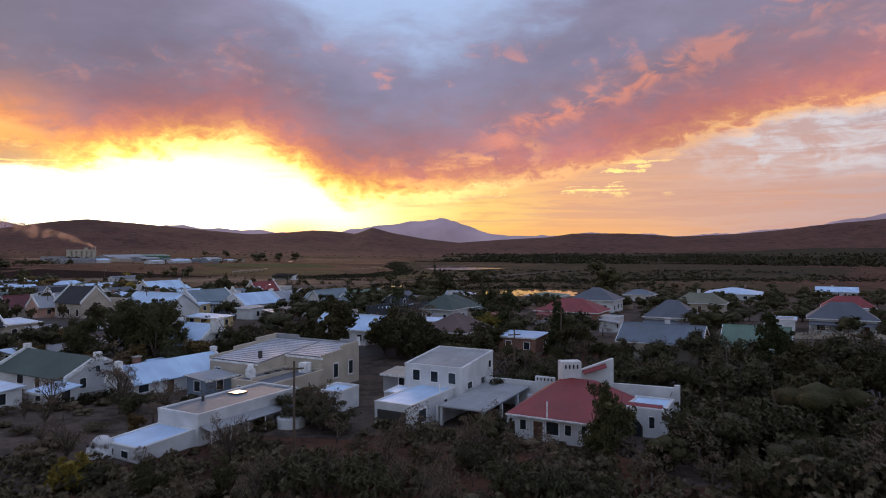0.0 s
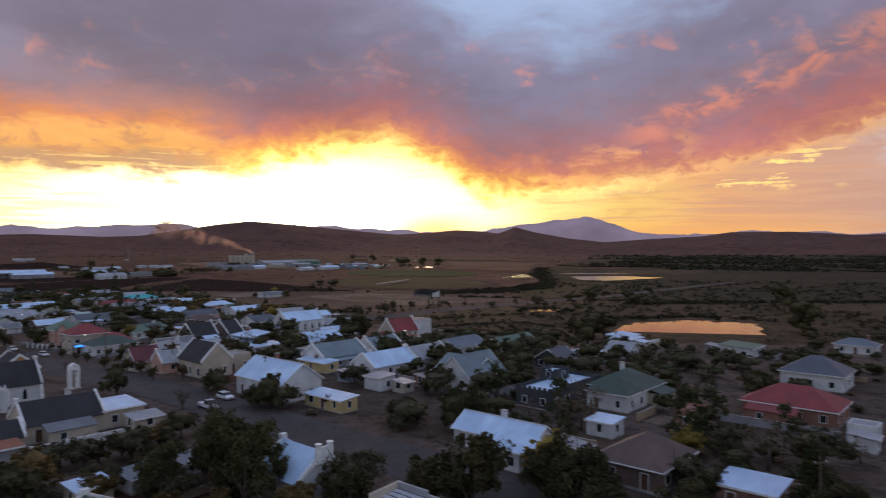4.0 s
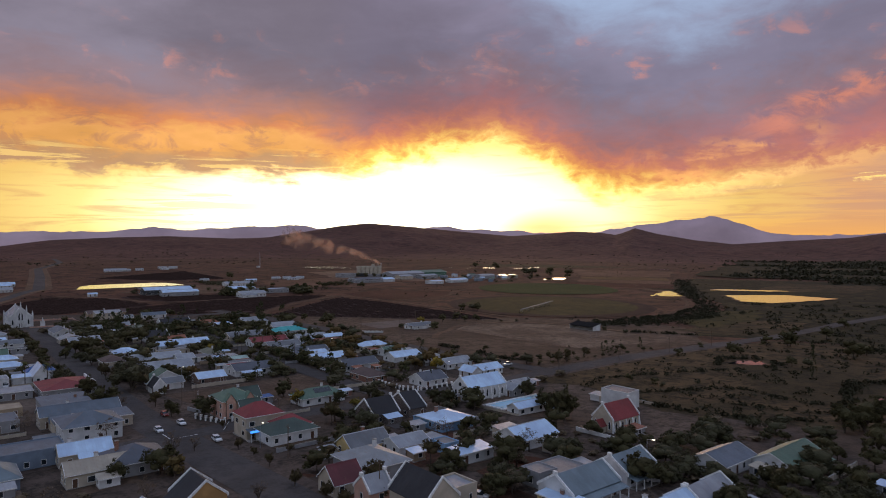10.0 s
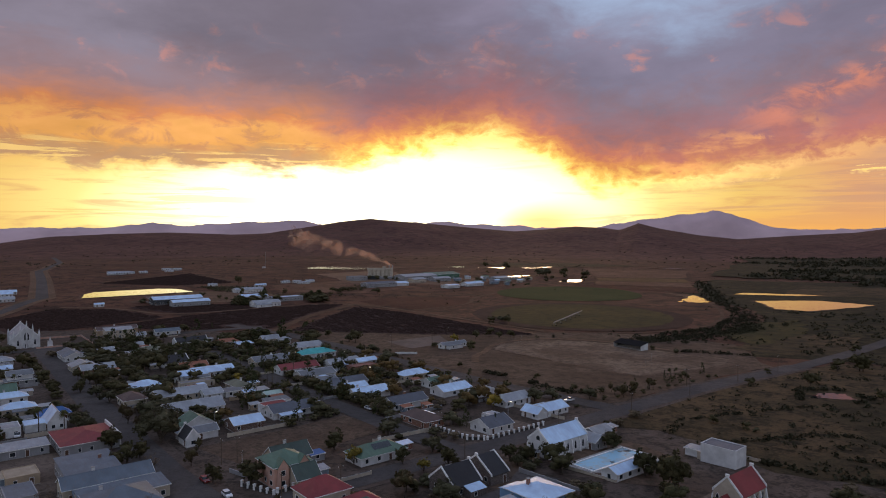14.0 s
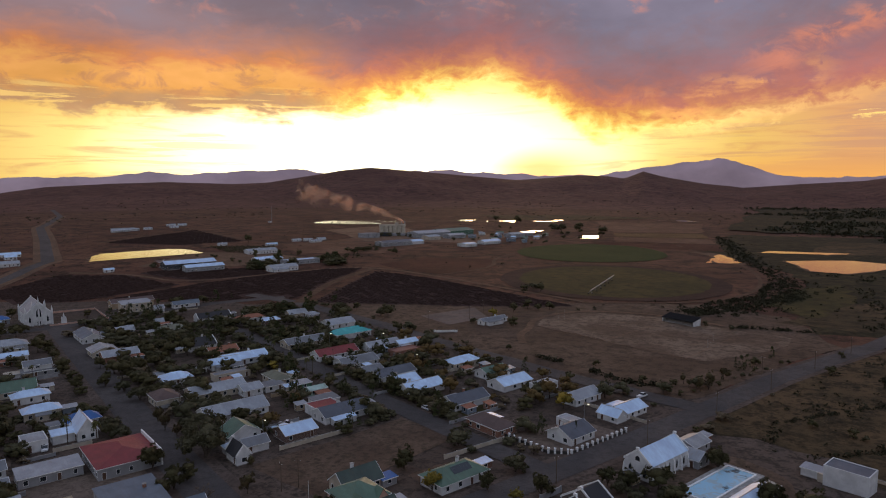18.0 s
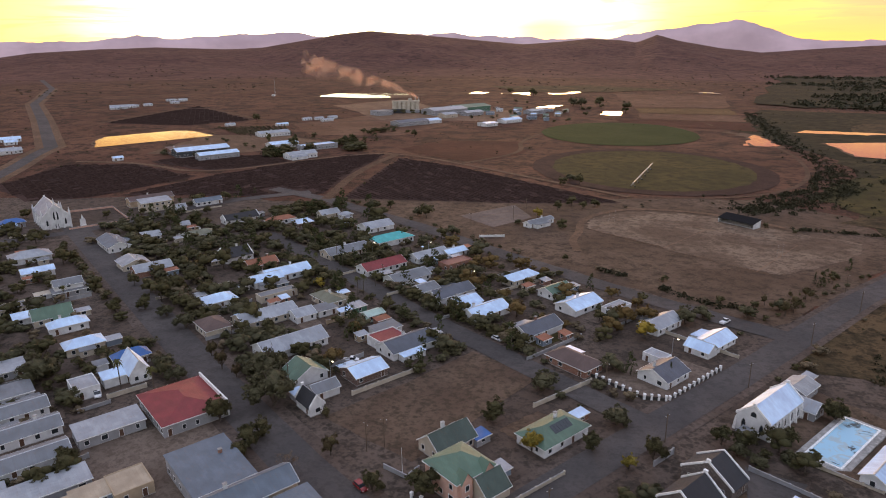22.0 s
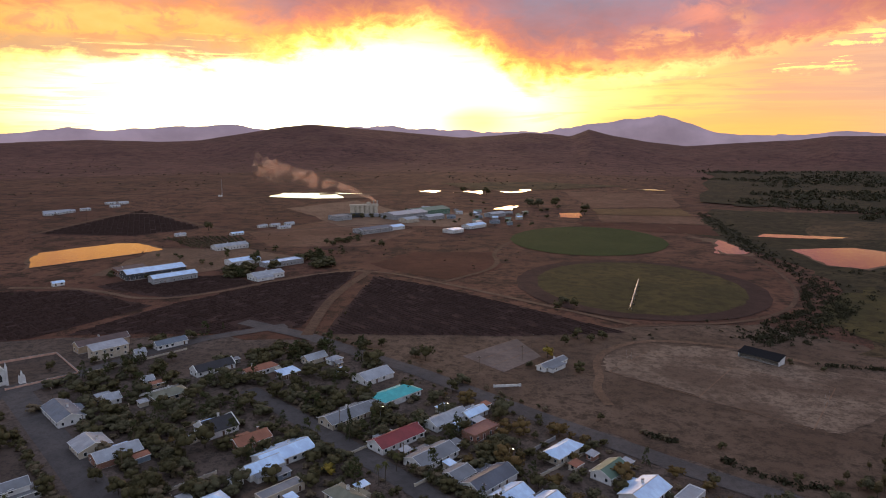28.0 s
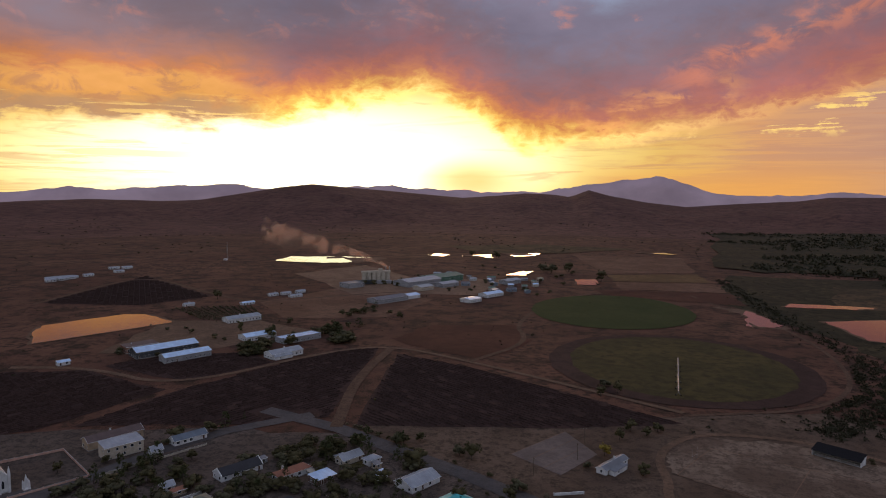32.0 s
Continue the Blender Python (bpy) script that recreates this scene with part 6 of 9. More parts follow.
openings(e, "front", -4.61, (("w", 11.0, 1.4, 1.6, 1.0), ("d", 13.4, 0.1, 1.1, 1)))
x, y = along(HX, HY, 21.5, -3.0)
HOMES.append((*along(x, y, 1.7, 1.8), -29, 3.4, 3.6))
e = thing("outbuilding", pose(x, y, ground_z(x, y), 0, 0, -29), "small white outbuilding with pale sky-tinted flat roof", "outbuilding", "houses of the town")
flat_block(e, 0, 0, 3.4, 3.8, 2.2, 2.4, "white", "bright", 0.3, "wall")
openings(e, "front", -0.01, (("d", 1.2, 0.1, 1.0, 1), ("w", 2.6, 1.4, 0.6, 0.8)))

# long white low house with its terrace and a rounded garden wall
HX, HY = -28.7, 66.5
HOMES += [(*along(HX, HY, 2.9, 7), -29, 5.8, 14), (*along(HX, HY, 2.6, -3), -29, 5.4, 6)]
e = thing("low_house", pose(HX, HY, ground_z(HX, HY), 0, 0, -29), "long low white house with blue-grey flat sheet roof", "house", "houses of the town")
flat_block(e, 0, 0, 5.8, 14.2, 3.0, 3.1, "white", "bluegrey", 0.22, "wall")
part("awning", slab((5.84, 0.2, 2.1), (7.3, 0.2, 1.7), (7.3, 12.8, 1.7), (5.84, 12.8, 2.1), 0.06), ROOF["greylight"], e, "pale lean-to awning along the wall")
for i in range(6):
    part("post", Mb().box(7.1, 0.4 + 2.4 * i, -0.5, 7.2, 0.5 + 2.4 * i, 1.7), TRIM, e)
part("flue", Mb().tube((1.2, 4.6, 3.0), (1.2, 4.6, 3.7), 0.16, 0.14, 8), DARK_TRIM, e)
part("skylight", Mb().box(1.0, 8.2, 3.16, 2.4, 9.8, 3.3), GLASS, e)
flat_block(e, 0.2, -6.2, 5.4, -0.02, 1.35, 1.65, "white", "bright", 0.16, "terrace")
openings(e, "front", -6.24, (("w", 1.6, 0.75, 0.9, 0.5), ("w", 3.6, 0.75, 0.9, 0.5)))
e = thing("oven_wall", pose(-31.3, 60.6, ground_z(-31, 60), 0, 0, -29), "rounded white plastered garden oven wall", "wall")
part("hump", Mb().tube((0, 0, -0.4), (0, 0, 1.3), 1.5, 1.2, 14).tube((0, 0, 1.3), (0, 0, 2.0), 1.2, 0.5, 14), WALL["white"], e, "", True)
# dark plugs on the solid hump imitate the shade in two holes
for u in (-0.35, 0.35):
    part("hole", Mb().tube((u, -1.18, 1.35), (u, -1.0, 1.4), 0.15, 0.15, 10), DARK_TRIM, e)
e = thing("round_planter", pose(-16.4, 71.2, ground_z(-16, 71)), "round white plastered garden planter", "planter")
part("rim", Mb().tube((0, 0, -0.2), (0, 0, 1.1), 1.5, 1.5, 18), WALL["white"], e)

# white longhouse and green-roofed house with curled gables
house(-37.4, 90.3, 60, 15.0, 5.0, 2.3, "gable", 1.9, "white", "bright", "dutch", 137, "longhouse", "long white gabled house with pale sky-tinted sheet roof")
house(-52.4, 90.6, -29, 16.2, 8.4, 2.4, "gable", 2.2, "white", "darkgreen", "dutch", 138, "house", "white gabled house with dark green roof and curled gables")
house(-60.5, 112.0, 66, 14.0, 4.0, 1.9, "mono", 0.4, "white", "bluegrey", "", 141, "shed", "long low white shed with blue-grey roof")
house(-57.2, 122.5, 61, 6.0, 5.0, 2.4, "gable", 1.2, "white", "bright", "", 142)
house(-47.4, 80.4, -29, 4.6, 3.4, 1.9, "mono", 0.5, "white", "bright", "", 139, "garage", "small white garage with pale lean-to roof")
house(-53.5, 77.5, -29, 6.0, 4.6, 2.3, "mono", 0.4, "white", "bright", "", 140, "garage", "small white garage with pale lean-to roof")
e = house(-41.3, 111.6, -29, 8.6, 7.6, 2.9, "gable", 3.0, "white", "bright", "dutch", 203, "house", "white gabled house with bright sky-tinted sheet roof")
part("pediment", Mb().box(4.2, -1.3, 4.6, 4.6, 1.3, 6.6).tube((4.4, -0.9, 6.6), (4.4, -0.9, 7.1), 0.32, 0.45, 8).tube((4.4, 0.9, 6.6), (4.4, 0.9, 7.1), 0.32, 0.45, 8), TRIM, e, "white curled pediment")

# white two-storey house with garage wing, patio roof and pool
HX, HY = -4.7, 81.2
HOMES += [(*along(HX, HY, 4, 4.3), -29, 8, 8.7), (*along(HX, HY, 4.4, -4.8), -29, 5, 9.6), (*along(HX, HY, 11, 0), -29, 6, 13), (*along(HX, HY, 16.5, 1), -29, 4.5, 7)]
e = thing("double_storey_house", pose(HX, HY, ground_z(HX, HY), 0, 0, -29), "white two-storey flat-roofed house with small dark windows", "house", "houses of the town")
flat_block(e, 0, 0, 7.9, 8.7, 5.0, 6.0, "white", "greylight", 0.22, "wall")
openings(e, "front", -0.01, (("w", 1.7, 3.9, 0.9, 1.0), ("w", 4.2, 3.9, 0.9, 1.0), ("w", 6.6, 3.9, 0.9, 1.0)))
openings(e, "right", 7.92, (("w", 2.0, 2.9, 1.2, 0.6), ("w", 5.6, 2.9, 1.0, 0.6), ("w", 7.6, 4.6, 0.7, 0.7)))
w = flat_block(e, 2.2, -9.6, 6.9, -0.02, 2.6, 2.75, "white", "bright", 0.14, "garage_wing")
# dark panel over the solid wall stands for the shaded garage inside
part("garage_opening", Mb().box(2.6, -9.66, -0.2, 6.2, -9.58, 1.9), DARK_TRIM, w, "dark panel for the shaded garage inside")
openings(e, "right", 6.93, (("w", -7.4, 1.2, 1.5, 1.1), ("w", -2.2, 1.5, 0.7, 0.7)))
flat_block(e, -0.9, -3.2, 2.16, -0.02, 2.1, 2.3, "white", "bright", 0.12, "side_wing")
part("flue", Mb().tube((6.3, -2.4, 2.7), (6.3, -2.4, 3.9), 0.12, 0.12, 8), TRIM, e)
part("patio_roof", slab((8.3, -6.4, 2.25), (13.9, -6.4, 2.25), (13.9, 6.2, 2.6), (8.3, 6.2, 2.6), 0.14), ROOF["greylight"], e, "flat pale grey patio roof")
for u, v in ((8.6, -6.1), (13.6, -6.1), (13.6, -1.5), (13.6, 3.0)):
    part("post", Mb().box(u - 0.15, v - 0.15, -0.6, u + 0.15, v + 0.15, 2.2), WALL["white"], e)
part("patio_wall", Mb().box(8.0, -6.3, -0.6, 8.25, 6.2, 2.1), WALL["white"], e)
part("back_wall", Mb().box(8.0, 6.3, -0.6, 17.6, 6.6, 3.2), WALL["white"], e)
part("back_wall", Mb().box(14.6, 6.22, 3.2, 17.0, 6.68, 3.9), WALL["white"], e)
# dark strips on the uncut wall, for the shade inside its slots
for i in range(5):
    part("slot", Mb().box(14.85 + 0.45 * i, 6.16, 3.45, 15.0 + 0.45 * i, 6.23, 3.75), DARK_TRIM, e)
e = thing("garden_pool", pose(*along(HX, HY, 15.9, 1.4), ground_z(HX + 14, HY - 6), 0, 0, -29), "small raised turquoise garden pool with white rim", "pool")
part("basin", Mb().box(-1.6, -3.0, -0.6, 1.6, 3.0, 0.9), TRIM, e)
part("water", Mb().box(-1.4, -2.8, 0.8, 1.4, 2.8, 0.93), plain("pool_water", (0.10, 0.48, 0.66), 0.1, 0, 0.5), e, "clear turquoise water")
part("screen_wall", Mb().box(-1.6, 3.1, -0.6, 2.2, 3.3, 2.0), WALL["white"], e)

# red-roofed courtyard house with its chimney tower and walls
HX, HY = 7.3, 67.1
HOMES += [(*along(HX, HY, 4.6, 5.2), -29, 10.2, 11.5), (20.8, 69.2, -29, 4.4, 5)]
e = thing("courtyard_house", pose(HX, HY, ground_z(HX, HY), 0, 0, -29), "white courtyard house with broad red sheet roof", "house", "houses of the town")
part("wall", Mb().box(0, 0, -0.9, 9.0, 10.2, 2.7), WALL["white"], e)
mb = Mb()
top = [(-0.7, -0.6, 2.62), (9.7, -0.6, 2.62), (9.7, 10.4, 3.2), (5.6, 9.6, 4.7), (1.9, 9.6, 4.75), (-0.7, 10.4, 3.2)]
mb.v = top + [(a, b, c - 0.12) for a, b, c in top]
mb.f = [(0, 1, 3, 4), (1, 2, 3), (0, 4, 5), (2, 5, 4, 3), (6, 7, 1, 0), (7, 8, 2, 1), (8, 11, 5, 2), (11, 6, 0, 5), (11, 8, 7, 6)]
part("roof", mb, ROOF["red"], e)
part("gutter", Mb().box(-0.72, -0.74, 2.44, 9.72, -0.6, 2.58), TRIM, e)
part("flue", Mb().tube((3.6, -0.45, 2.5), (3.6, -0.45, 4.2), 0.09, 0.09, 8), TRIM, e, "slim white stove pipe")
openings(e, "front", -0.01, (("w", 0.9, 1.5, 0.6, 0.8), ("d", 2.5, 0.0, 1.0, 1), ("w", 4.0, 1.5, 1.2, 1.0), ("w", 5.6, 1.5, 0.6, 0.8), ("w", 7.6, 1.5, 1.2, 1.0)))
part("dish", Mb().tube((7.9, -0.5, 1.6), (7.9, -0.38, 1.65), 0.45, 0.45, 14), TRIM, e, "round white satellite dish")
e = thing("courtyard_wall", pose(13.2, 74.7, ground_z(14, 74), 0, 0, 6), "white courtyard walls with a pierced chimney tower", "wall")
part("tower", Mb().box(0, -0.7, -0.5, 2.3, 0.7, 6.55), WALL["white"], e)
# the tower's four slots are dark strips in place of shaded openings
for i in range(4):
    part("slot", Mb().box(0.4 + 0.45 * i, -0.76, 5.75, 0.58 + 0.45 * i, -0.68, 6.2), DARK_TRIM, e)
part("gable_wall", Mb().prism([(2.3, -0.25, -0.5), (6.2, -0.25, -0.5), (6.2, -0.25, 6.75), (5.7, -0.25, 6.6), (2.3, -0.25, 5.5)], [(2.3, 0.25, -0.5), (6.2, 0.25, -0.5), (6.2, 0.25, 6.75), (5.7, 0.25, 6.6), (2.3, 0.25, 5.5)]), WALL["white"], e)
part("lean_to_roof", slab((2.5, -1.0, 5.2), (5.2, -0.9, 5.9), (5.2, -0.28, 6.25), (2.5, -0.28, 5.45), 0.08), ROOF["red"], e)
e = thing("boundary_wall", pose(19.4, 75.2, ground_z(20, 74), 0, 0, -33), "high white plastered garden wall", "wall")
part("wall", Mb().prism([(0, -0.18, -0.6), (7.0, -0.18, -0.6), (7.0, -0.18, 4.2), (0, -0.18, 3.95)], [(0, 0.18, -0.6), (7.0, 0.18, -0.6), (7.0, 0.18, 4.2), (0, 0.18, 3.95)]), WALL["white"], e)
part("pier", Mb().box(6.8, -0.3, -0.6, 7.3, 0.3, 4.45), WALL["white"], e)
x, y = 18.7, 67.9
e = thing("gate_house", pose(x, y, ground_z(x, y), 0, 0, -29), "white flat-roofed wing with an arched gateway", "house", "houses of the town")
flat_block(e, 0, 0, 4.0, 5.0, 2.9, 3.0, "white", "bright", 0.2, "wall")
part("eave", slab((0, 0.3, 3.12), (3.6, 0.3, 3.12), (3.6, 1.1, 3.3), (0, 1.1, 3.3), 0.08), ROOF["red"], e)
arch_window(e, 0.9, -0.02, 0.0, 0, 1.5, 1.9, DARK_TRIM)
window(e, 2.7, -0.01, 1.7, 0, 0.5, 0.9)
part("buttress", Mb().prism([(3.7, -0.7, -0.9), (4.4, -0.7, -0.9), (4.4, 0.4, -0.9), (3.7, 0.4, -0.9)], [(3.8, 0.0, 3.3), (4.3, 0.0, 3.3), (4.3, 0.4, 3.3), (3.8, 0.4, 3.3)]), WALL["white"], e)

# charcoal house with battlements
house(-10.6, 169.3, 61, 20, 8, 3.3, "flat", 0.5, "darkgrey", "bright", "castle", 407, "castle_house", "charcoal flat-roofed house with battlements and white roof")
house(-12.0, 174.4, 61, 5.0, 4.2, 4.9, "flat", 0.4, "darkgrey", "bright", "castle", 408, "castle_tower", "charcoal square tower with battlements")

# sports stand, court and clubhouse gear
e = thing("sports_stand", pose(-123.5, 514.5, ground_z(-124, 514), 0, 0, -34), "low sports stand with dark roof and white end walls", "stand")
for s in (-1, 1):
    part("end_wall", Mb().prism([(s * 10.6 - 0.15, -3.5, 0), (s * 10.6 - 0.15, 3.5, 0), (s * 10.6 - 0.15, 3.5, 4.6), (s * 10.6 - 0.15, -3.5, 3.0)], [(s * 10.6 + 0.15, -3.5, 0), (s * 10.6 + 0.15, 3.5, 0), (s * 10.6 + 0.15, 3.5, 4.6), (s * 10.6 + 0.15, -3.5, 3.0)]), WALL["white"], e)
part("back_wall", Mb().box(-10.5, 3.3, 0, 10.5, 3.6, 4.5), WALL["white"], e)
part("roof", slab((-11, -4.2, 3.0), (11, -4.2, 3.0), (11, 4, 4.9), (-11, 4, 4.9), 0.12), plain("black_felt", (0.018, 0.017, 0.018), 0.95, 0, 0.05), e)
for i in range(4):
    part("step", Mb().box(-10.4, -3.2 + 1.6 * i, 0, 10.4, -1.6 + 1.6 * i, 0.5 + 0.45 * i), CONCRETE, e)
COURT = soil("court_surface", (0.135, 0.103, 0.088), (0.090, 0.068, 0.057), 0.05, 0.35)
flat("court", [(-277, 476), (-251, 458), (-236, 487), (-254, 514)], COURT, 0.22, "pale worn netball courts", "court")
for u in range(3):
    k = u / 3
    ax, ay, bx, by = -277 + 26 * k, 476 - 18 * k, -254 + 18 * k, 514 - 27 * k
    flat("court_line", [(ax, ay), (ax + 0.25, ay - 0.17), (bx + 0.25, by - 0.17), (bx, by)], GRAVEL, 0.25, "faded white court line", "marking")


def pitch_line(ax, ay, bx, by, w=0.5):
    l = math.hypot(bx - ax, by - ay)
    nx, ny = -(by - ay) / l * w, (bx - ax) / l * w
    flat("pitch_line", [(ax, ay), (bx, by), (bx + nx, by + ny), (ax + nx, ay + ny)], GRAVEL, 0.27, "worn pale pitch line", "marking")


for ax, ay, bx, by in ((-200, 473, -119, 426), (-200, 473, -181, 511), (-119, 426, -97, 480), (-181, 511, -97, 480), (-160, 450, -140, 496)):
    pitch_line(ax, ay, bx, by)
for px, py in ((-191, 492), (-108, 453)):
    e = thing("goal_posts", pose(px, py, ground_z(px, py), 0, 0, 61), "tall white rugby goal posts", "goal")
    for s in (-1, 1):
        part("post", Mb().tube((s * 2.8, 0, 0), (s * 2.8, 0, 7), 0.035, 0.03, 6), CONCRETE, e)
    part("crossbar", Mb().tube((-2.8, 0, 3), (2.8, 0, 3), 0.03, 0.03, 6), CONCRETE, e)

# factory with silos and smoking stacks
e = thing("silo_block", pose(-553, 1010, ground_z(-553, 1010), 0, 0, 34), "pale concrete silo block of the factory", "factory")
for i in range(6):
    part("silo", Mb().tube((-16.5 + 6.6 * i, 0, -1), (-16.5 + 6.6 * i, 0, 14.5), 3.4, 3.4, 16), WALL["cream"], e)
part("headhouse", Mb().box(-20, -3.5, 14.5, 20, 3.5, 17), WALL["cream"], e)
part("annex", Mb().box(-30, -12, -1, -4, -3.6, 5.5), WALL["darkgrey"], e)
part("annex", Mb().box(-4, -11, -1, 20, -3.6, 4.0), WALL["grey"], e)
part("lift_tower", Mb().box(4, -2.6, 17, 9, 2.6, 20), WALL["cream"], e)
for i, (sx, sy) in enumerate(((10, 12), (15, 13))):
    st = thing("smoke_stack", pose(-553 + sx, 1010 + sy, ground_z(-545, 1020)), "slender grey factory chimney", "chimney")
    part("shaft", Mb().tube((0, 0, -1), (0, 0, 22), 0.9, 0.6, 10), CONCRETE, st)
    part("band", Mb().tube((0, 0, 20.6), (0, 0, 21.6), 0.75, 0.75, 10), STEEL, st)
rnd = random.Random(77)
spots = []
for i in range(60):
    x, y = rnd.uniform(-500, -340), rnd.uniform(985, 1170)
    if len(spots) < 18 and all(math.hypot(x - p, y - q) > 17 for p, q in spots) and road_gap(x, y) > 4 and all(math.hypot(x - h[0], y - h[1]) > 9 + h[3] / 2 for h in HOMES) and all(math.hypot(x - p[0][0], y - p[0][1]) > 45 for p in PONDS):
        spots.append((x, y))
        house(x, y, rnd.choice((20, 34, -56)), rnd.uniform(6, 13), rnd.uniform(5, 8), rnd.uniform(2.6, 4), rnd.choice(("gable", "mono", "gable")), 1.2, rnd.choice(("white", "grey", "steel", "cream")), rnd.choice(("silver", "bright", "grey", "darkgrey", "green")), "", 700 + i, "works_shed", "small works shed with sheet roof near the factory")
SMOKE = bpy.data.materials.new("thin_smoke")
SMOKE.use_nodes = True
st = SMOKE.node_tree
tc = st.nodes.new("ShaderNodeTexCoord")
puff = cloudy(Val(st, tc.outputs["Object"]), 0.05, 4, 0.5, 0.6)
clear = st.nodes.new("ShaderNodeBsdfTransparent")
mixer = st.nodes.new("ShaderNodeMixShader")
st.nodes["Principled BSDF"].inputs["Base Color"].default_value = (0.72, 0.40, 0.24, 1)
st.nodes["Principled BSDF"].inputs["Roughness"].default_value = 1.0
st.links.new((puff.rise(0.38, 0.66) * 0.28).sock, mixer.inputs[0])
st.links.new(clear.outputs[0], mixer.inputs[1])
st.links.new(st.nodes["Principled BSDF"].outputs[0], mixer.inputs[2])
st.links.new(mixer.outputs[0], st.nodes["Material Output"].inputs[0])
rnd = random.Random(5)
mb = Mb()
for lane in range(5):
    last = None
    for i in range(25):
        k = i / 24
        cx, cy, cz = -541 - 215 * k + rnd.uniform(-3, 3) * k, 1022 + 40 * k + lane * 2, 25 + 46 * k ** 0.7 + (lane - 2) * 5 * k + 4 * math.sin(i * 0.9 + lane) * k
        r = 1.2 + 9 * k * (1 + rnd.uniform(-0.3, 0.3))
        ring = [(cx + rnd.uniform(-1, 1) * r * 0.2, cy + r * 0.8 * math.cos(6.283 * j / 9), cz + r * math.sin(6.283 * j / 9) * (0.8 + 0.4 * rnd.random())) for j in range(9)]
        n = len(mb.v)
        mb.v += ring
        if last is not None:
            mb.f += [(last + j, last + (j + 1) % 9, n + (j + 1) % 9, n + j) for j in range(9)]
        last = n
o = tagged(part("smoke_plume", mb, SMOKE, None, "", True), "thin drifting smoke plume above the factory", "smoke", kind="stuff")
o.visible_shadow = False
e = thing("radio_mast", pose(-909, 1198, ground_z(-909, 1198)), "slim lattice radio mast on a low hill", "mast")
for a in range(3):
    part("leg", Mb().tube((1.2 * math.cos(a * 2.09), 1.2 * math.sin(a * 2.09), 0), (0.1 * math.cos(a * 2.09), 0.1 * math.sin(a * 2.09), 32), 0.15, 0.1, 5), STEEL, e)
part("hut", Mb().box(-4, -6, 0, 2, -2, 3), WALL["white"], e)
# irrigation arm on the pale circle
e = thing("pivot_irrigator", pose(-184, 690, ground_z(-184, 690), 0, 0, -94), "long silver pivot irrigation arm on wheels", "irrigator")
part("pipe", Mb().tube((0, 0, 3.2), (92, 0, 3.2), 0.35, 0.35, 8), STEEL, e)
for i in range(6):
    part("tower", Mb().tube((16 + 15 * i, -1.6, 0.5), (16 + 15 * i, 0, 3.2), 0.15, 0.15, 5).tube((16 + 15 * i, 1.6, 0.5), (16 + 15 * i, 0, 3.2), 0.15, 0.15, 5), STEEL, e)
    for s in (-1, 1):
        part("wheel", Mb().tube((15.8 + 15 * i, s * 1.6, 0.6), (16.2 + 15 * i, s * 1.6, 0.6), 0.6, 0.6, 10), TYRE, e)


# ---- garden walls and fences ----
def inside(x, y, pts):
    hit = False
    for (ax, ay), (bx, by) in zip(pts, pts[1:] + pts[:1]):
        if (ay > y) != (by > y) and x < (bx - ax) * (y - ay) / (by - ay) + ax:
            hit = not hit
    return hit


def open_ground(x, y):
    """The bare lots and yards where no tree stands."""
    return any(inside(x, y, p) for p in ([(-238, 252), (-212, 308), (-184, 298), (-205, 241)], [(-280, 187), (-269, 214), (-250, 214), (-239, 194), (-254, 178)], [(-131, 268), (-117, 265), (-131, 235), (-138, 239), (-132, 251)], [(-286, 220), (-256, 249), (-243, 214), (-254, 201)], [(-126, 280), (-104, 268), (-96, 285), (-110, 300)]))



def inside_lot(x, y):
    """Inside the empty lot between the streets, or on the sports ground."""
    u, v = (x + 211) * math.cos(radians(61)) + (y - 275) * math.sin(radians(61)), -(x + 211) * math.sin(radians(61)) + (y - 275) * math.cos(radians(61))
    return abs(u) < 31 and abs(v) < 17 or (-212 < x < -70 and y > 395)


def garden_wall(x0, y0, x1, y1, h=1.3, mat="cream", label="plain plastered garden wall"):
    l, a = math.hypot(x1 - x0, y1 - y0), math.degrees(math.atan2(y1 - y0, x1 - x0))
    e = thing("garden_wall", pose(x0, y0, ground_z(x0, y0), 0, 0, a), label, "wall", "garden walls")
    part("wall", Mb().box(0, -0.11, -0.3, l, 0.11, h), WALL[mat], e)
    part("coping", Mb().box(-0.02, -0.15, h, l + 0.02, 0.15, h + 0.08), TRIM if mat == "white" else CONCRETE, e)
    n = max(1, int(l / 4))
    for i in range(n + 1):
        u = l * i / n
        part("pier", Mb().box(u - 0.2, -0.2, -0.3, u + 0.2, 0.2, h + 0.2), WALL[mat], e)
    return e


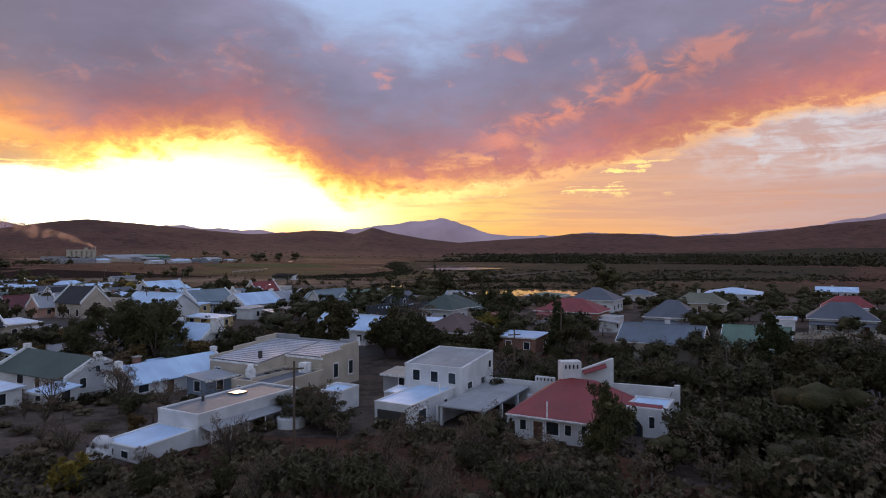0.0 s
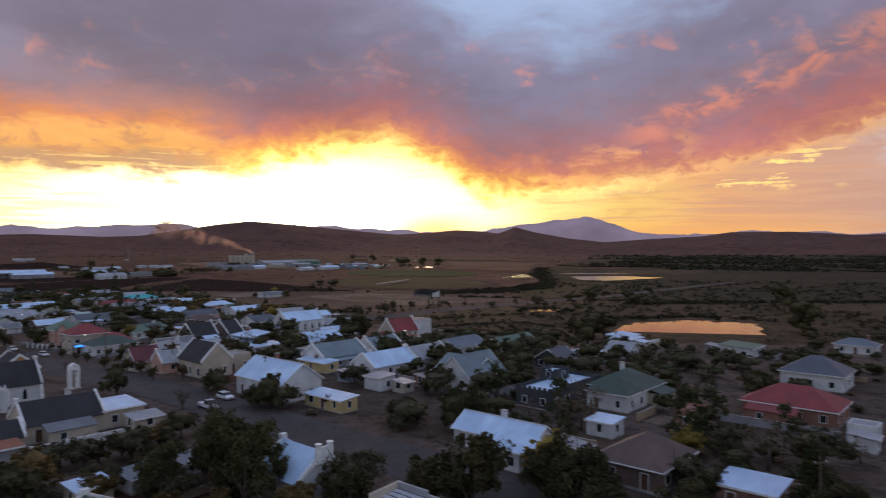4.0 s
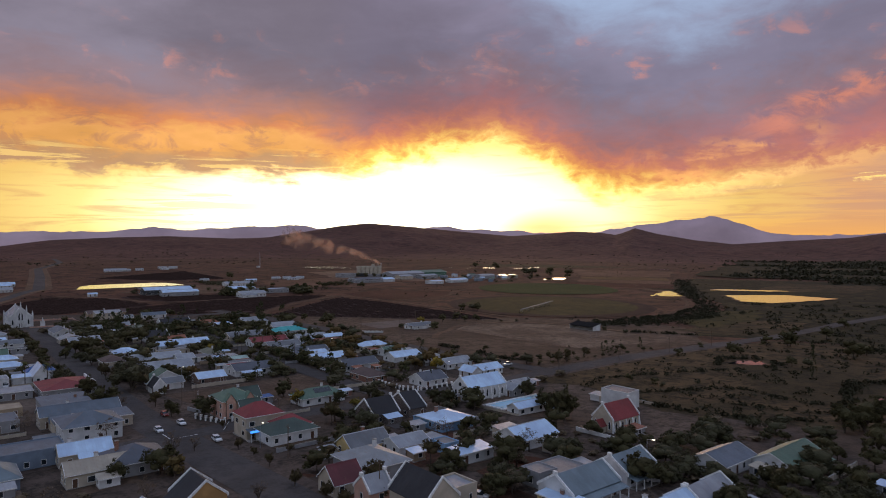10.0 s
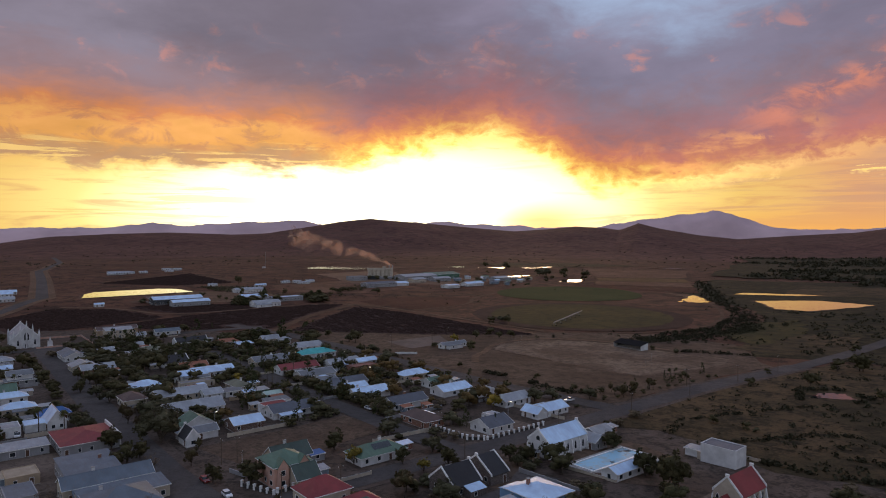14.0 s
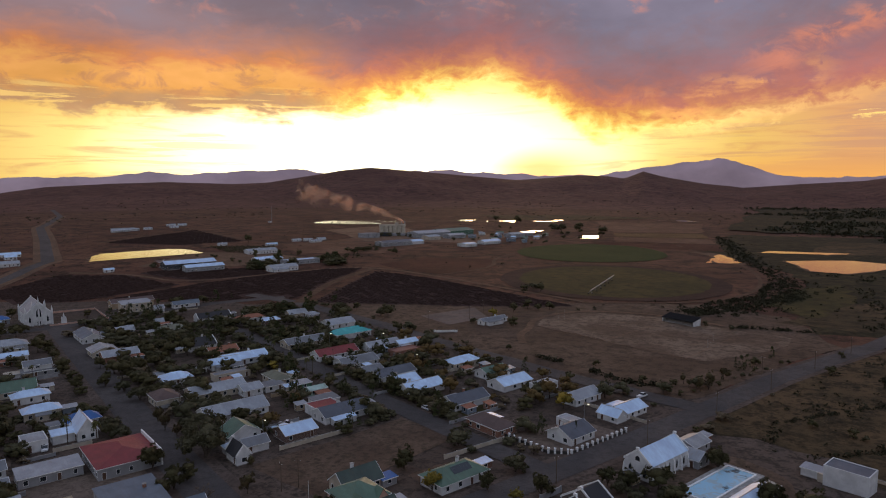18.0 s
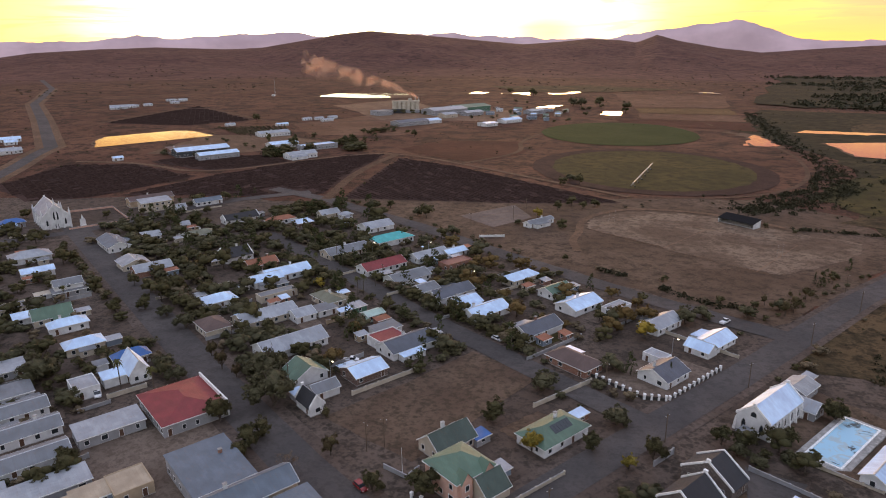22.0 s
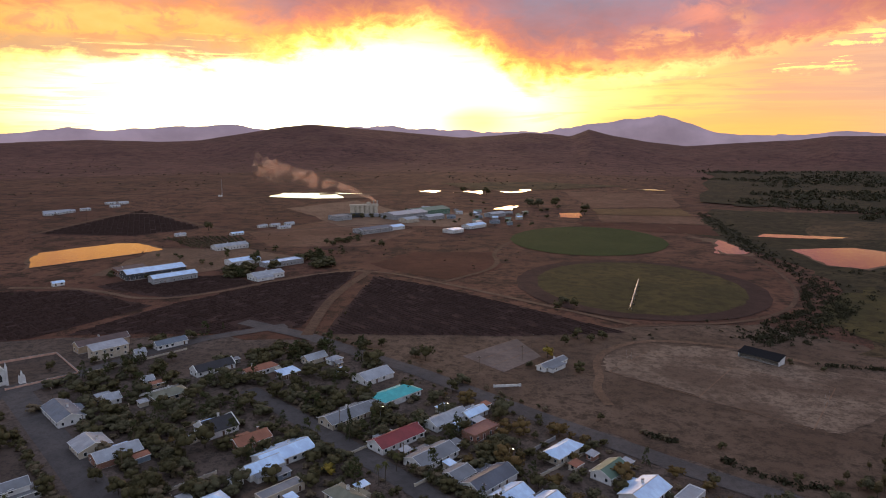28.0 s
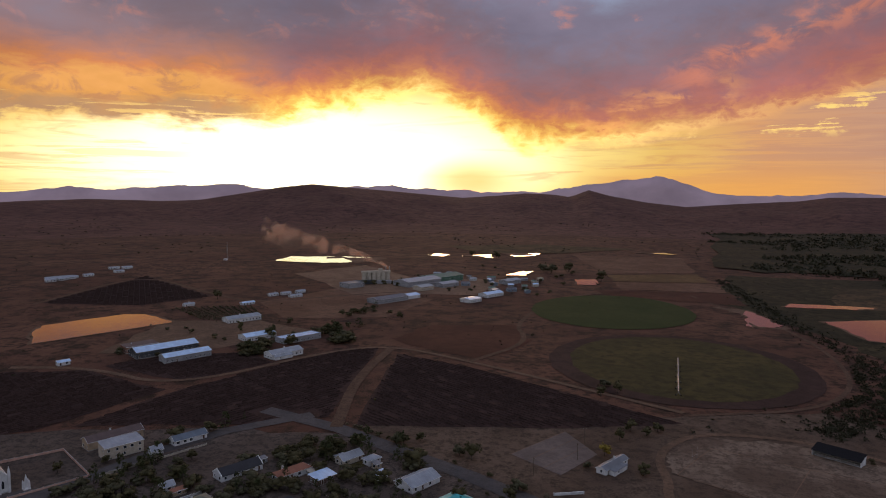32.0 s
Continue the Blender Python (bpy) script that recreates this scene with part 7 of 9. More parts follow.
for x0, y0, x1, y1, h, m in (
    (-234.8, 266.7, -223.6, 286.5, 1.4, "cream"), (-184, 278, -171.5, 298, 1.4, "cream"), (-220, 360, -206, 381.5, 1.2, "cream"),
    (-451, 401.5, -427, 446.4, 1.3, "cream"), (-486, 349, -478, 363.6, 1.2, "cream"), (-471, 373, -456, 400, 1.1, "pink"),
    (-456, 401, -491, 421.7, 1.2, "pink"), (-491.5, 421.7, -509, 399.5, 1.2, "pink"),
    (-82, 254.5, -68, 247, 1.2, "white"), (-7.7, 207.4, 1, 224, 1.6, "grey"),
    (-26.6, 164, -14.2, 186, 1.4, "grey"), (70.5, 133.8, 104, 131, 1.2, "cream"), (-130, 266, -106, 254, 1.4, "grey"),
    (-121, 276, -103, 267, 1.2, "cream"), (-252, 437, -240, 442, 1.2, "white"), (-182, 230, -170, 250, 1.2, "cream"),
    (-260, 342, -247, 366, 1.3, "cream"), (-232, 325, -218, 350, 1.2, "grey"), (-290, 358, -276, 384, 1.2, "cream"), (-193, 306, -180, 330, 1.2, "grey"),
    (-300, 282, -286, 307, 1.3, "grey"), (-322, 292, -308, 318, 1.2, "grey"), (-345, 306, -330, 332, 1.2, "cream"), (-156, 345, -130, 331, 1.2, "cream"),
):
    garden_wall(x0, y0, x1, y1, h, m)

def clear_of_homes(x, y, gap):
    for hx, hy, yaw, L, W in HOMES:
        dx, dy = x - hx, y - hy
        if abs(dx) > 25 or abs(dy) > 25:
            continue
        c, s = math.cos(radians(yaw)), math.sin(radians(yaw))
        if abs(dx * c + dy * s) < L / 2 + gap and abs(-dx * s + dy * c) < W / 2 + gap:
            return False
    return True


# sheds and carports behind the houses
rnd = random.Random(41)
TOWN = list(HOMES)
for k, (hx, hy, yaw, L, W) in enumerate(TOWN):
    if hx < -480 or hy > 470 or (hx > 20 and hy > 260):
        continue
    for _ in range(2):
        s = rnd.choice((-1, 1))
        u, v = rnd.uniform(-0.4, 0.4) * L, s * (W / 2 + rnd.uniform(3.0, 5.5))
        if rnd.random() < 0.5:
            u, v = s * (L / 2 + rnd.uniform(3.0, 4.5)), rnd.uniform(-0.3, 0.4) * W
        a = radians(yaw)
        x, y = hx + u * math.cos(a) - v * math.sin(a), hy + u * math.sin(a) + v * math.cos(a)
        l, w = rnd.uniform(3, 6), rnd.uniform(2.6, 3.6)
        if rnd.random() < 0.42 and y > 80 and road_gap(x, y) > 3.0 and clear_of_homes(x, y, 2.4) and not inside_lot(x, y) and not open_ground(x, y):
            house(x, y, yaw + rnd.choice((0, 90)) if yaw < 0 else yaw, l, w, rnd.uniform(2.1, 2.5), "mono", 0.35, rnd.choice(("white", "cream", "grey", "steel", "brick", "tan")), rnd.choice(("silver", "bright", "grey", "silver", "rust", "beige")), "", 900 + k, "garden_shed", "small lean-to shed with sheet roof behind a house")
    if rnd.random() < 0.5:
        s = rnd.choice((-1, 1))
        v = s * (W / 2 + 6.5)
        p = [(hx + u * math.cos(radians(yaw)) - v * math.sin(radians(yaw)), hy + u * math.sin(radians(yaw)) + v * math.cos(radians(yaw))) for u in (-L * 0.6, 0, L * 0.6)]
        if all(y > 82 and road_gap(x, y) > 1.0 and clear_of_homes(x, y, 1.0) and not inside_lot(x, y) for x, y in p):
            garden_wall(*p[0], *p[2], rnd.uniform(1.0, 1.6), rnd.choice(("cream", "grey", "white", "tan")))

for k, (hx, hy, yaw, L, W) in enumerate(TOWN):
    if hx < -480 or hy > 470 or hy < 85 or rnd.random() < 0.35:
        continue
    a, s = radians(yaw), rnd.choice((-1, 1))
    l, w = L * rnd.uniform(0.7, 1.2), rnd.uniform(4, 8)
    o = s * (W / 2 + w / 2 + 0.3)
    pts = [(hx + u * math.cos(a) - v * math.sin(a), hy + u * math.sin(a) + v * math.cos(a)) for u, v in ((-l / 2, o - w / 2), (l / 2, o - w / 2), (l / 2, o + w / 2), (-l / 2, o + w / 2))]
    if all(road_gap(x, y) > 0.8 and not inside_lot(x, y) for x, y in pts):
        flat("yard", ragged(pts, 0.4, k), (DUSTY, LOT, DUSTY, PAVE, GRASS_B, LOT)[k % 6], 0.10 + (k % 7) * 0.005, ("pale dusty paved yard", "reddish swept earth yard", "pale dusty paved yard", "trodden earth yard", "thin dry lawn", "reddish swept earth yard")[k % 6], "yard")

pillar_me = Mb().box(-0.3, -0.3, -0.2, 0.3, 0.3, 1.7).box(-0.38, -0.38, 1.7, 0.38, 0.38, 1.85).mesh("pillar")
pillar_me.materials.append(TRIM)
for x0, y0, x1, y1, n in ((-172.5, 302.3, -155.8, 293.4, 8), (-155.8, 293.4, -150, 294.4, 3), (-149, 295.2, -135.5, 320, 11), (-186.8, 228.4, -182.1, 240.0, 5), (-200.0, 230.4, -187.4, 227.6, 5)):
    l, a = math.hypot(x1 - x0, y1 - y0), math.degrees(math.atan2(y1 - y0, x1 - x0))
    e = thing("pillar_fence", pose(x0, y0, min(ground_z(x0, y0), ground_z(x1, y1)), 0, 0, a), "white pillared fence with dark palisade panels", "fence", "pillar fences")
    for i in range(n + 1):
        put("pillar", pillar_me, e, pose(l * i / n, 0, 0))
    for i in range(n):
        part("panel", Mb().box(l * i / n + 0.3, -0.05, 0.1, l * (i + 1) / n - 0.3, 0.05, 1.1), DARK_TRIM, e)

# road markings at the crossing
for x0, y0, x1, y1 in ((-196, 212, -189, 208), (-189, 208, -185, 215), (-176, 219, -169, 215), (-181, 221, -187, 231)):
    l = math.hypot(x1 - x0, y1 - y0)
    nx, ny = -(y1 - y0) / l * 0.15, (x1 - x0) / l * 0.15
    flat("road_marking", [(x0, y0), (x1, y1), (x1 + nx, y1 + ny), (x0 + nx, y0 + ny)], TRIM, 0.27, "white painted road line", "marking")


# ---- cars ----
def car_paint(name, c):
    return plain(name, c, 0.25, 0.1, 0.6, 0.05)


PAINT = {"white": car_paint("white_car_paint", (0.75, 0.76, 0.78)), "red": car_paint("red_car_paint", (0.25, 0.03, 0.03)), "grey": car_paint("grey_car_paint", (0.2, 0.21, 0.23))}


def car(x, y, yaw, paint="white", kind="hatchback"):
    L, W, H = {"hatchback": (4.1, 1.7, 1.45), "pickup": (5.0, 1.8, 1.7), "minibus": (4.9, 1.85, 2.1)}[kind]
    e = thing("car", pose(x, y, ground_z(x, y) + 0.24, 0, 0, yaw), f"{paint} parked {kind} on the street", "car", "parked cars")
    h = L / 2
    side = [(-h, 0.35), (h, 0.35), (h, 0.75), (h - 0.9, 0.95), (-h + 0.05, 0.98)]
    part("body", Mb().prism([(a, -W / 2, b) for a, b in side], [(a, W / 2, b) for a, b in side]), PAINT[paint], e)
    back = {"hatchback": -h + 0.15, "pickup": -0.4, "minibus": -h + 0.08}[kind]
    cab = [(back, 0.96), (h - 1.05, 0.94), (h - 1.75, H), (back + 0.3, H)]
    part("cabin", Mb().prism([(a, -W / 2 + 0.1, b) for a, b in cab], [(a, W / 2 - 0.1, b) for a, b in cab]), GLASS, e, "dark car windows")
    part("roof_panel", Mb().box(back + 0.25, -W / 2 + 0.12, H - 0.06, h - 1.72, W / 2 - 0.12, H + 0.03), PAINT[paint], e)
    for sx in (-h + 0.75, h - 0.75):
        for sy in (-W / 2, W / 2):
            w = part("wheel", Mb().tube((sx, sy - 0.1, 0.31), (sx, sy + 0.1, 0.31), 0.31, 0.31, 12), TYRE, e)
            part("rim", Mb().tube((sx, sy - 0.11, 0.31), (sx, sy + 0.11, 0.31), 0.17, 0.17, 8), STEEL, w)
    for sy in (-W / 2 + 0.25, W / 2 - 0.25):
        part("headlight", Mb().box(h - 0.02, sy - 0.18, 0.58, h + 0.03, sy + 0.18, 0.74), TRIM, e)
    return e


for x, y, yaw, paint, kind in ((-304, 240.5, -40, "white", "pickup"), (-268.5, 294, 60, "white", "hatchback"), (-245.5, 285.5, 20, "white", "pickup"), (-206.3, 317.3, -29, "white", "hatchback"),
                               (-133.5, 360, 61, "white", "pickup"), (-156.8, 320.7, 50, "white", "hatchback"), (-262.3, 287.5, 30, "grey", "hatchback"), (-259.4, 202.3, -30, "white", "hatchback"),
                               (-222.4, 217.7, 15, "white", "minibus"), (-198.7, 222.6, -29, "white", "hatchback"), (-199, 213.7, -29, "white", "hatchback"), (-212.4, 229.7, -29, "red", "hatchback"),
                               (-77.6, 154.3, -29, "white", "hatchback"), (-76.8, 146.8, -29, "white", "pickup"), (-90.0, 189.3, 0, "white", "hatchback"), (-174.6, 210.5, -29, "white", "hatchback"),
                               (-57.1, 213.8, 20, "white", "pickup"), (-56.4, 219.9, 20, "white", "pickup"), (-640, 452, 115, "white", "hatchback")):
    car(x, y, yaw, paint, kind)

# ---- poles and lamps ----
pole = thing("utility_pole", pose(-87.8, 408.9, 0), "dark wooden utility pole with a crossarm", "pole", "utility poles")
part("shaft", Mb().tube((0, 0, -0.3), (0, 0, 8.5), 0.14, 0.10, 7), POLE_WOOD, pole)
part("crossarm", Mb().box(-0.9, -0.06, 7.7, 0.9, 0.06, 7.85), POLE_WOOD, pole)
for u in (-0.75, 0, 0.75):
    part("insulator", Mb().tube((u, 0, 7.85), (u, 0, 8.05), 0.06, 0.04, 6), TRIM, pole)
for i in range(11):
    k = i / 11
    copy_thing(pole, pose(-440 + 400 * k + 3.9, 357 - 225 * k + 9, ground_z(-440 + 400 * k, 357 - 225 * k), 0, 0, -29))
for i in range(6):
    copy_thing(pole, pose(-340 + 34 * i + 3, 391 - 20 * i + 5.5, ground_z(-337 + 34 * i, 396.5 - 20 * i), 0, 0, -29))
for i in range(7):
    copy_thing(pole, pose(-176 + 21 * i + 6, 236 + 39 * i - 3, ground_z(-176 + 21 * i, 236 + 39 * i), 0, 0, 61))
for x, y in ((-263, 455), (-245, 478), (-243, 500), (-214.7, 246.6), (-14.2, 63), (9.5, 88), (20, 112)):
    copy_thing(pole, pose(x, y, ground_z(x, y), 0, 0, 20))
lamp = thing("street_lamp", pose(-158, 208, ground_z(-158, 208), 0, 0, 61), "tall grey street lamp with a lit head", "lamp", "street lamps")
part("mast", Mb().tube((0, 0, 0), (0, 0, 7), 0.10, 0.07, 7), STEEL, lamp)
part("arm", Mb().tube((0, 0, 6.9), (0, -1.6, 7.2), 0.05, 0.05, 6), STEEL, lamp)
part("head", Mb().box(-0.15, -2.0, 7.1, 0.15, -1.4, 7.25), LAMP_LIT, lamp, "lit lamp head")
for x, y in ((-60, 224), (-150, 324), (-245, 272), (-290, 388), (-265, 398), (-232, 365)):
    copy_thing(lamp, pose(x, y, ground_z(x, y), 0, 0, 61))


# ---- vineyards and orchard ----
VINE = material("dark_vines", lambda t, o, p: blend(cloudy(p, 0.5, 4).rise(0.35, 0.65), (0.036, 0.022, 0.018), (0.064, 0.038, 0.032)), 0.95, 0, 0, 0.1)


def vineyard(pts, turn, seed, label):
    flat("vineyard_soil", ragged(pts, 1.5, seed), VINE_SOIL, 0.22, "dark soil of a vineyard", "field")
    rnd, mb = random.Random(seed), Mb()
    c, s = math.cos(radians(turn)), math.sin(radians(turn))
    us = [x * c + y * s for x, y in pts]
    vs = [-x * s + y * c for x, y in pts]
    v = min(vs)
    while v < max(vs):
        u = min(us)
        while u < max(us):
            x, y = u * c - v * s, u * s + v * c
            if inside(x, y, pts) and inside(x + 5.6 * c, y + 5.6 * s, pts) and rnd.random() < 0.93 and road_gap(x, y) > 1.0 and road_gap(x + 5.6 * c, y + 5.6 * s) > 1.0:
                z, h, w, l = ground_z(x, y), rnd.uniform(0.7, 1.2), rnd.uniform(0.35, 0.6), 5.6
                x1, y1 = x + l * c, y + l * s
                z1 = ground_z(x1, y1)
                a, b = (-s * w, c * w), rnd.uniform(0.8, 1.1)
                mb.prism([(x - a[0], y - a[1], z), (x + a[0], y + a[1], z), (x, y, z + h)], [(x1 - a[0], y1 - a[1], z1), (x1 + a[0], y1 + a[1], z1), (x1, y1, z1 + h * b)])
            u += 6.0
        v += 3.2
    return tagged(part("vine_rows", mb, VINE), label, "vineyard", kind="stuff")


vineyard([(-640, 512), (-584, 535), (-506, 514), (-527, 441), (-560, 415), (-625, 440)], 61, 71, "dark vine rows beside the highway")
vineyard([(-494, 520), (-445, 630), (-415, 660), (-384, 500), (-420, 478), (-514, 450)], 61, 72, "dark vine rows behind the town")
vineyard([(-394, 645), (-335, 625), (-237, 571), (-190, 545), (-250, 520), (-365, 490)], -29, 73, "dark vine rows beyond the street")
vineyard([(-829, 730), (-880, 955), (-690, 832), (-725, 755)], 40, 74, "dark vine block above the dam")
vineyard([(-580, 546), (-566, 570), (-506, 612), (-470, 590), (-505, 532)], 61, 75, "dark vine rows below the farm sheds")


def bush_into(mb, rnd, x, y, z, r, h, n, leaf):
    if any(abs(x - p[0][0]) < 220 and (inside(x, y, p) or any(math.hypot(x - q[0], y - q[1]) < r + 3 for q in p)) for p in PONDS):
        return
    for _ in range(n):
        a, k = rnd.uniform(0, 6.283), rnd.random() ** 0.5
        q = Vector((x + r * k * math.cos(a), y + r * k * math.sin(a), z + h * rnd.uniform(0.1, 1.0) * (1 - 0.5 * k * k)))
        d1 = Vector((rnd.uniform(-1, 1), rnd.uniform(-1, 1), rnd.uniform(-1, 1))).normalized()
        d2 = d1.cross(Vector((rnd.uniform(-1, 1), rnd.uniform(-1, 1), rnd.uniform(-1, 1)))).normalized()
        d1, d2 = d1 * leaf * rnd.uniform(0.6, 1.2), d2 * leaf * rnd.uniform(0.6, 1.2)
        i = len(mb.v)
        mb.v += [tuple(q - d1 - d2), tuple(q + d1 - d2 * 0.6), tuple(q + d1 * 0.7 + d2), tuple(q - d1 * 0.8 + d2 * 0.8)]
        mb.f.append((i, i + 1, i + 2, i + 3))


def leaf_mat(name, c, c2):
    def build(t, o, p):
        col = blend(island(t), blend(chance(t), c, c2), tint(c2, 0.7))
        shade, grain = cloudy(p, 0.8, 4, 0.65), cloudy(p, 4.0, 3, 0.7)
        col = blend((shade * 0.5 + grain * 0.5).rise(0.44, 0.6) * 0.5, col, tint(c, 0.5))
        return col, grain + shade
    return material(name, build, 0.8, 0, 0.3, 0.15)


LEAF = {
    "brush": leaf_mat("olive_brown_brush", (0.105, 0.090, 0.048), (0.160, 0.122, 0.072)),
    "thicket": leaf_mat("dark_thicket_leaves", (0.044, 0.042, 0.022), (0.070, 0.061, 0.031)),
    "round": leaf_mat("dark_green_leaves", (0.059, 0.059, 0.026), (0.100, 0.084, 0.037)), "olive": leaf_mat("grey_green_leaves", (0.078, 0.076, 0.040), (0.118, 0.104, 0.056)),
    "small": leaf_mat("dull_purple_leaves", (0.108, 0.065, 0.040), (0.108, 0.095, 0.040)), "pine": leaf_mat("pine_needles", (0.047, 0.061, 0.023), (0.078, 0.083, 0.031)),
    "cypress": leaf_mat("cypress_green", (0.044, 0.055, 0.023), (0.064, 0.069, 0.028)), "palm": leaf_mat("palm_fronds", (0.097, 0.101, 0.033), (0.129, 0.119, 0.041)),
    "autumn": leaf_mat("rusty_leaves", (0.160, 0.096, 0.036), (0.166, 0.118, 0.044)), "yellow": leaf_mat("yellow_green_leaves", (0.366, 0.247, 0.040), (0.225, 0.192, 0.045)),
    "bare": leaf_mat("thin_dry_leaves", (0.243, 0.172, 0.118), (0.198, 0.141, 0.097)), "gum": leaf_mat("eucalypt_leaves", (0.078, 0.083, 0.033), (0.122, 0.109, 0.045)),
    "bush": leaf_mat("scrub_leaves", (0.148, 0.115, 0.072), (0.198, 0.147, 0.092)), "reed": leaf_mat("dry_reeds", (0.279, 0.182, 0.065), (0.193, 0.138, 0.052)),
}
BARK = plain("grey_bark", (0.10, 0.078, 0.062), 0.95, 0, 0.1, 0.35, 3.0)

mb, rnd = Mb(), random.Random(91)
for i in range(13):
    for j in range(13):
        u, v = (i + 0.5) / 13, (j + 0.5) / 13
        x = (-680 * (1 - u) - 612 * u) * (1 - v) + (-610 * (1 - u) - 563 * u) * v
        y = (749 * (1 - u) + 794 * u) * (1 - v) + (702 * (1 - u) + 736 * u) * v
        bush_into(mb, rnd, x, y, ground_z(x, y), 1.3, 2.4, 16, 0.5)
tagged(part("orchard_trees", mb, LEAF["olive"]), "rows of small round orchard trees", "orchard", kind="stuff")

mb, rnd = Mb(), random.Random(95)
for i in range(150):
    k = rnd.random()
    x, y = -46.2 + 12.6 * k + rnd.uniform(-0.4, 0.4), 77.0 + 20.6 * k + rnd.uniform(-0.4, 0.4)
    bush_into(mb, rnd, x, y, ground_z(x, y), 0.5, 1.5, 26, 0.16)
tagged(part("hedge", mb, LEAF["thicket"]), "dark clipped hedge before the longhouse", "hedge", kind="stuff")
mb, rnd = Mb(), random.Random(96)
for i in range(900):
    x, y = rnd.uniform(-48, 74), 42 + 30 * rnd.random() ** 1.2
    if x > 26:
        y = rnd.uniform(42, 96)
    if not clear_of_homes(x, y, 0.9) or y > 58 and x < -30 or road_gap(x, y) < 1.5 or inside(x, y, [(-17, 76), (-10, 74), (-4, 62), (-8, 58), (-20, 66)]):
        continue
    h = (rnd.uniform(1.0, 2.4) if x < 24 else rnd.uniform(1.6, 4.6)) * (0.7 if y > 57 and x < 24 else 1.0)
    bush_into(mb, rnd, x, y, ground_z(x, y), h * 0.75, h, 74 if x < 24 else 100, 0.11 + 0.05 * h)
tagged(part("thicket", mb, LEAF["brush"]), "dense dry olive-brown thicket below the houses", "thicket", kind="stuff")
# scrub over the veld, thicker along the river
mb, rnd = Mb(), random.Random(92)
for i in range(6500):
    a, d = rnd.uniform(-66, 50), 260 + 1500 * rnd.random() ** 0.8
    x, y = CX + d * math.sin(radians(a)), CY + d * math.cos(radians(a))
    if -640 < x < 40 and 560 < y < 1050 and math.hypot((x + 184) / 105, (y - 790) / 220) < 1:
        continue
    if noise.noise(Vector((x / 90, y / 90, 2))) < 0.02 + rnd.uniform(-0.25, 0.25) or (x > -640 and y < 470 and x < -100) or (-210 < x < -70 and 400 < y < 530) or (-620 < x < -180 and 440 < y < 700):
        continue
    if road_gap(x, y) < 3 or y < 330 or d > 1300 and rnd.random() < 0.6:
        continue
    r = rnd.uniform(0.4, 1.5) if d < 700 else rnd.uniform(0.4, 1.0)
    bush_into(mb, rnd, x, y, ground_z(x, y), r, r * 1.2, 13, r * 0.36)
tagged(part("scrub", mb, LEAF["thicket"]), "scattered low dry scrub bushes", "scrub", kind="stuff")
# dark riverside woods
mb, rnd = Mb(), random.Random(93)
for i in range(6500):
    a, d = rnd.uniform(3, 46), rnd.uniform(1150, 2400)
    if noise.noise(Vector((a / 9, d / 180, 8))) < -0.12 + rnd.uniform(-0.1, 0.1) or a < 7 + 9 * noise.noise(Vector((d / 160, 3, 5))):
        continue
    x, y = CX + d * math.sin(radians(a)), CY + d * math.cos(radians(a))
    h = rnd.uniform(3.5, 9)
    bush_into(mb, rnd, x, y, ground_z(x, y), h * 0.75, h, 9, h * 0.28)
BELT = [(-124, 551), (-90, 584), (-56, 641), (-48, 737), (-66, 905), (-76, 1040), (-89, 1230)]
for i in range(2400):
    if i < 1100:
        k = rnd.random() * 5.99
        (ax, ay), (bx, by) = BELT[int(k)], BELT[int(k) + 1]
        x, y = ax + (bx - ax) * (k % 1) + rnd.gauss(3, 7), ay + (by - ay) * (k % 1) + rnd.gauss(0, 7)
    else:
        x, y = rnd.uniform(-25, 380), rnd.uniform(500, 815)
        if noise.noise(Vector((x / 60, y / 60, 9))) < -0.15:
            continue
    if road_gap(x, y) < 4:
        continue
    h = rnd.uniform(0.8, 2.6)
    bush_into(mb, rnd, x, y, ground_z(x, y), h * 0.95, h, 16, h * 0.24)
for i in range(1500):
    x, y = rnd.uniform(-100, 140), rnd.uniform(300, 530)
    n1 = noise.noise(Vector((x / 26, y / 26, 4)))
    if n1 < 0.02 and rnd.random() < 0.8 or y < 330 and not clear_of_homes(x, y, 2.0) or road_gap(x, y) < 4 or inside(x, y, [(0, 315), (18, 368), (60, 392), (100, 374), (84, 312), (37, 300)]) or x < -112 + (y - 350) * 0.55 + 14:
        continue
    h = rnd.uniform(0.5, 2.2)
    bush_into(mb, rnd, x, y, ground_z(x, y), h * 0.9, h, 14, h * 0.22)
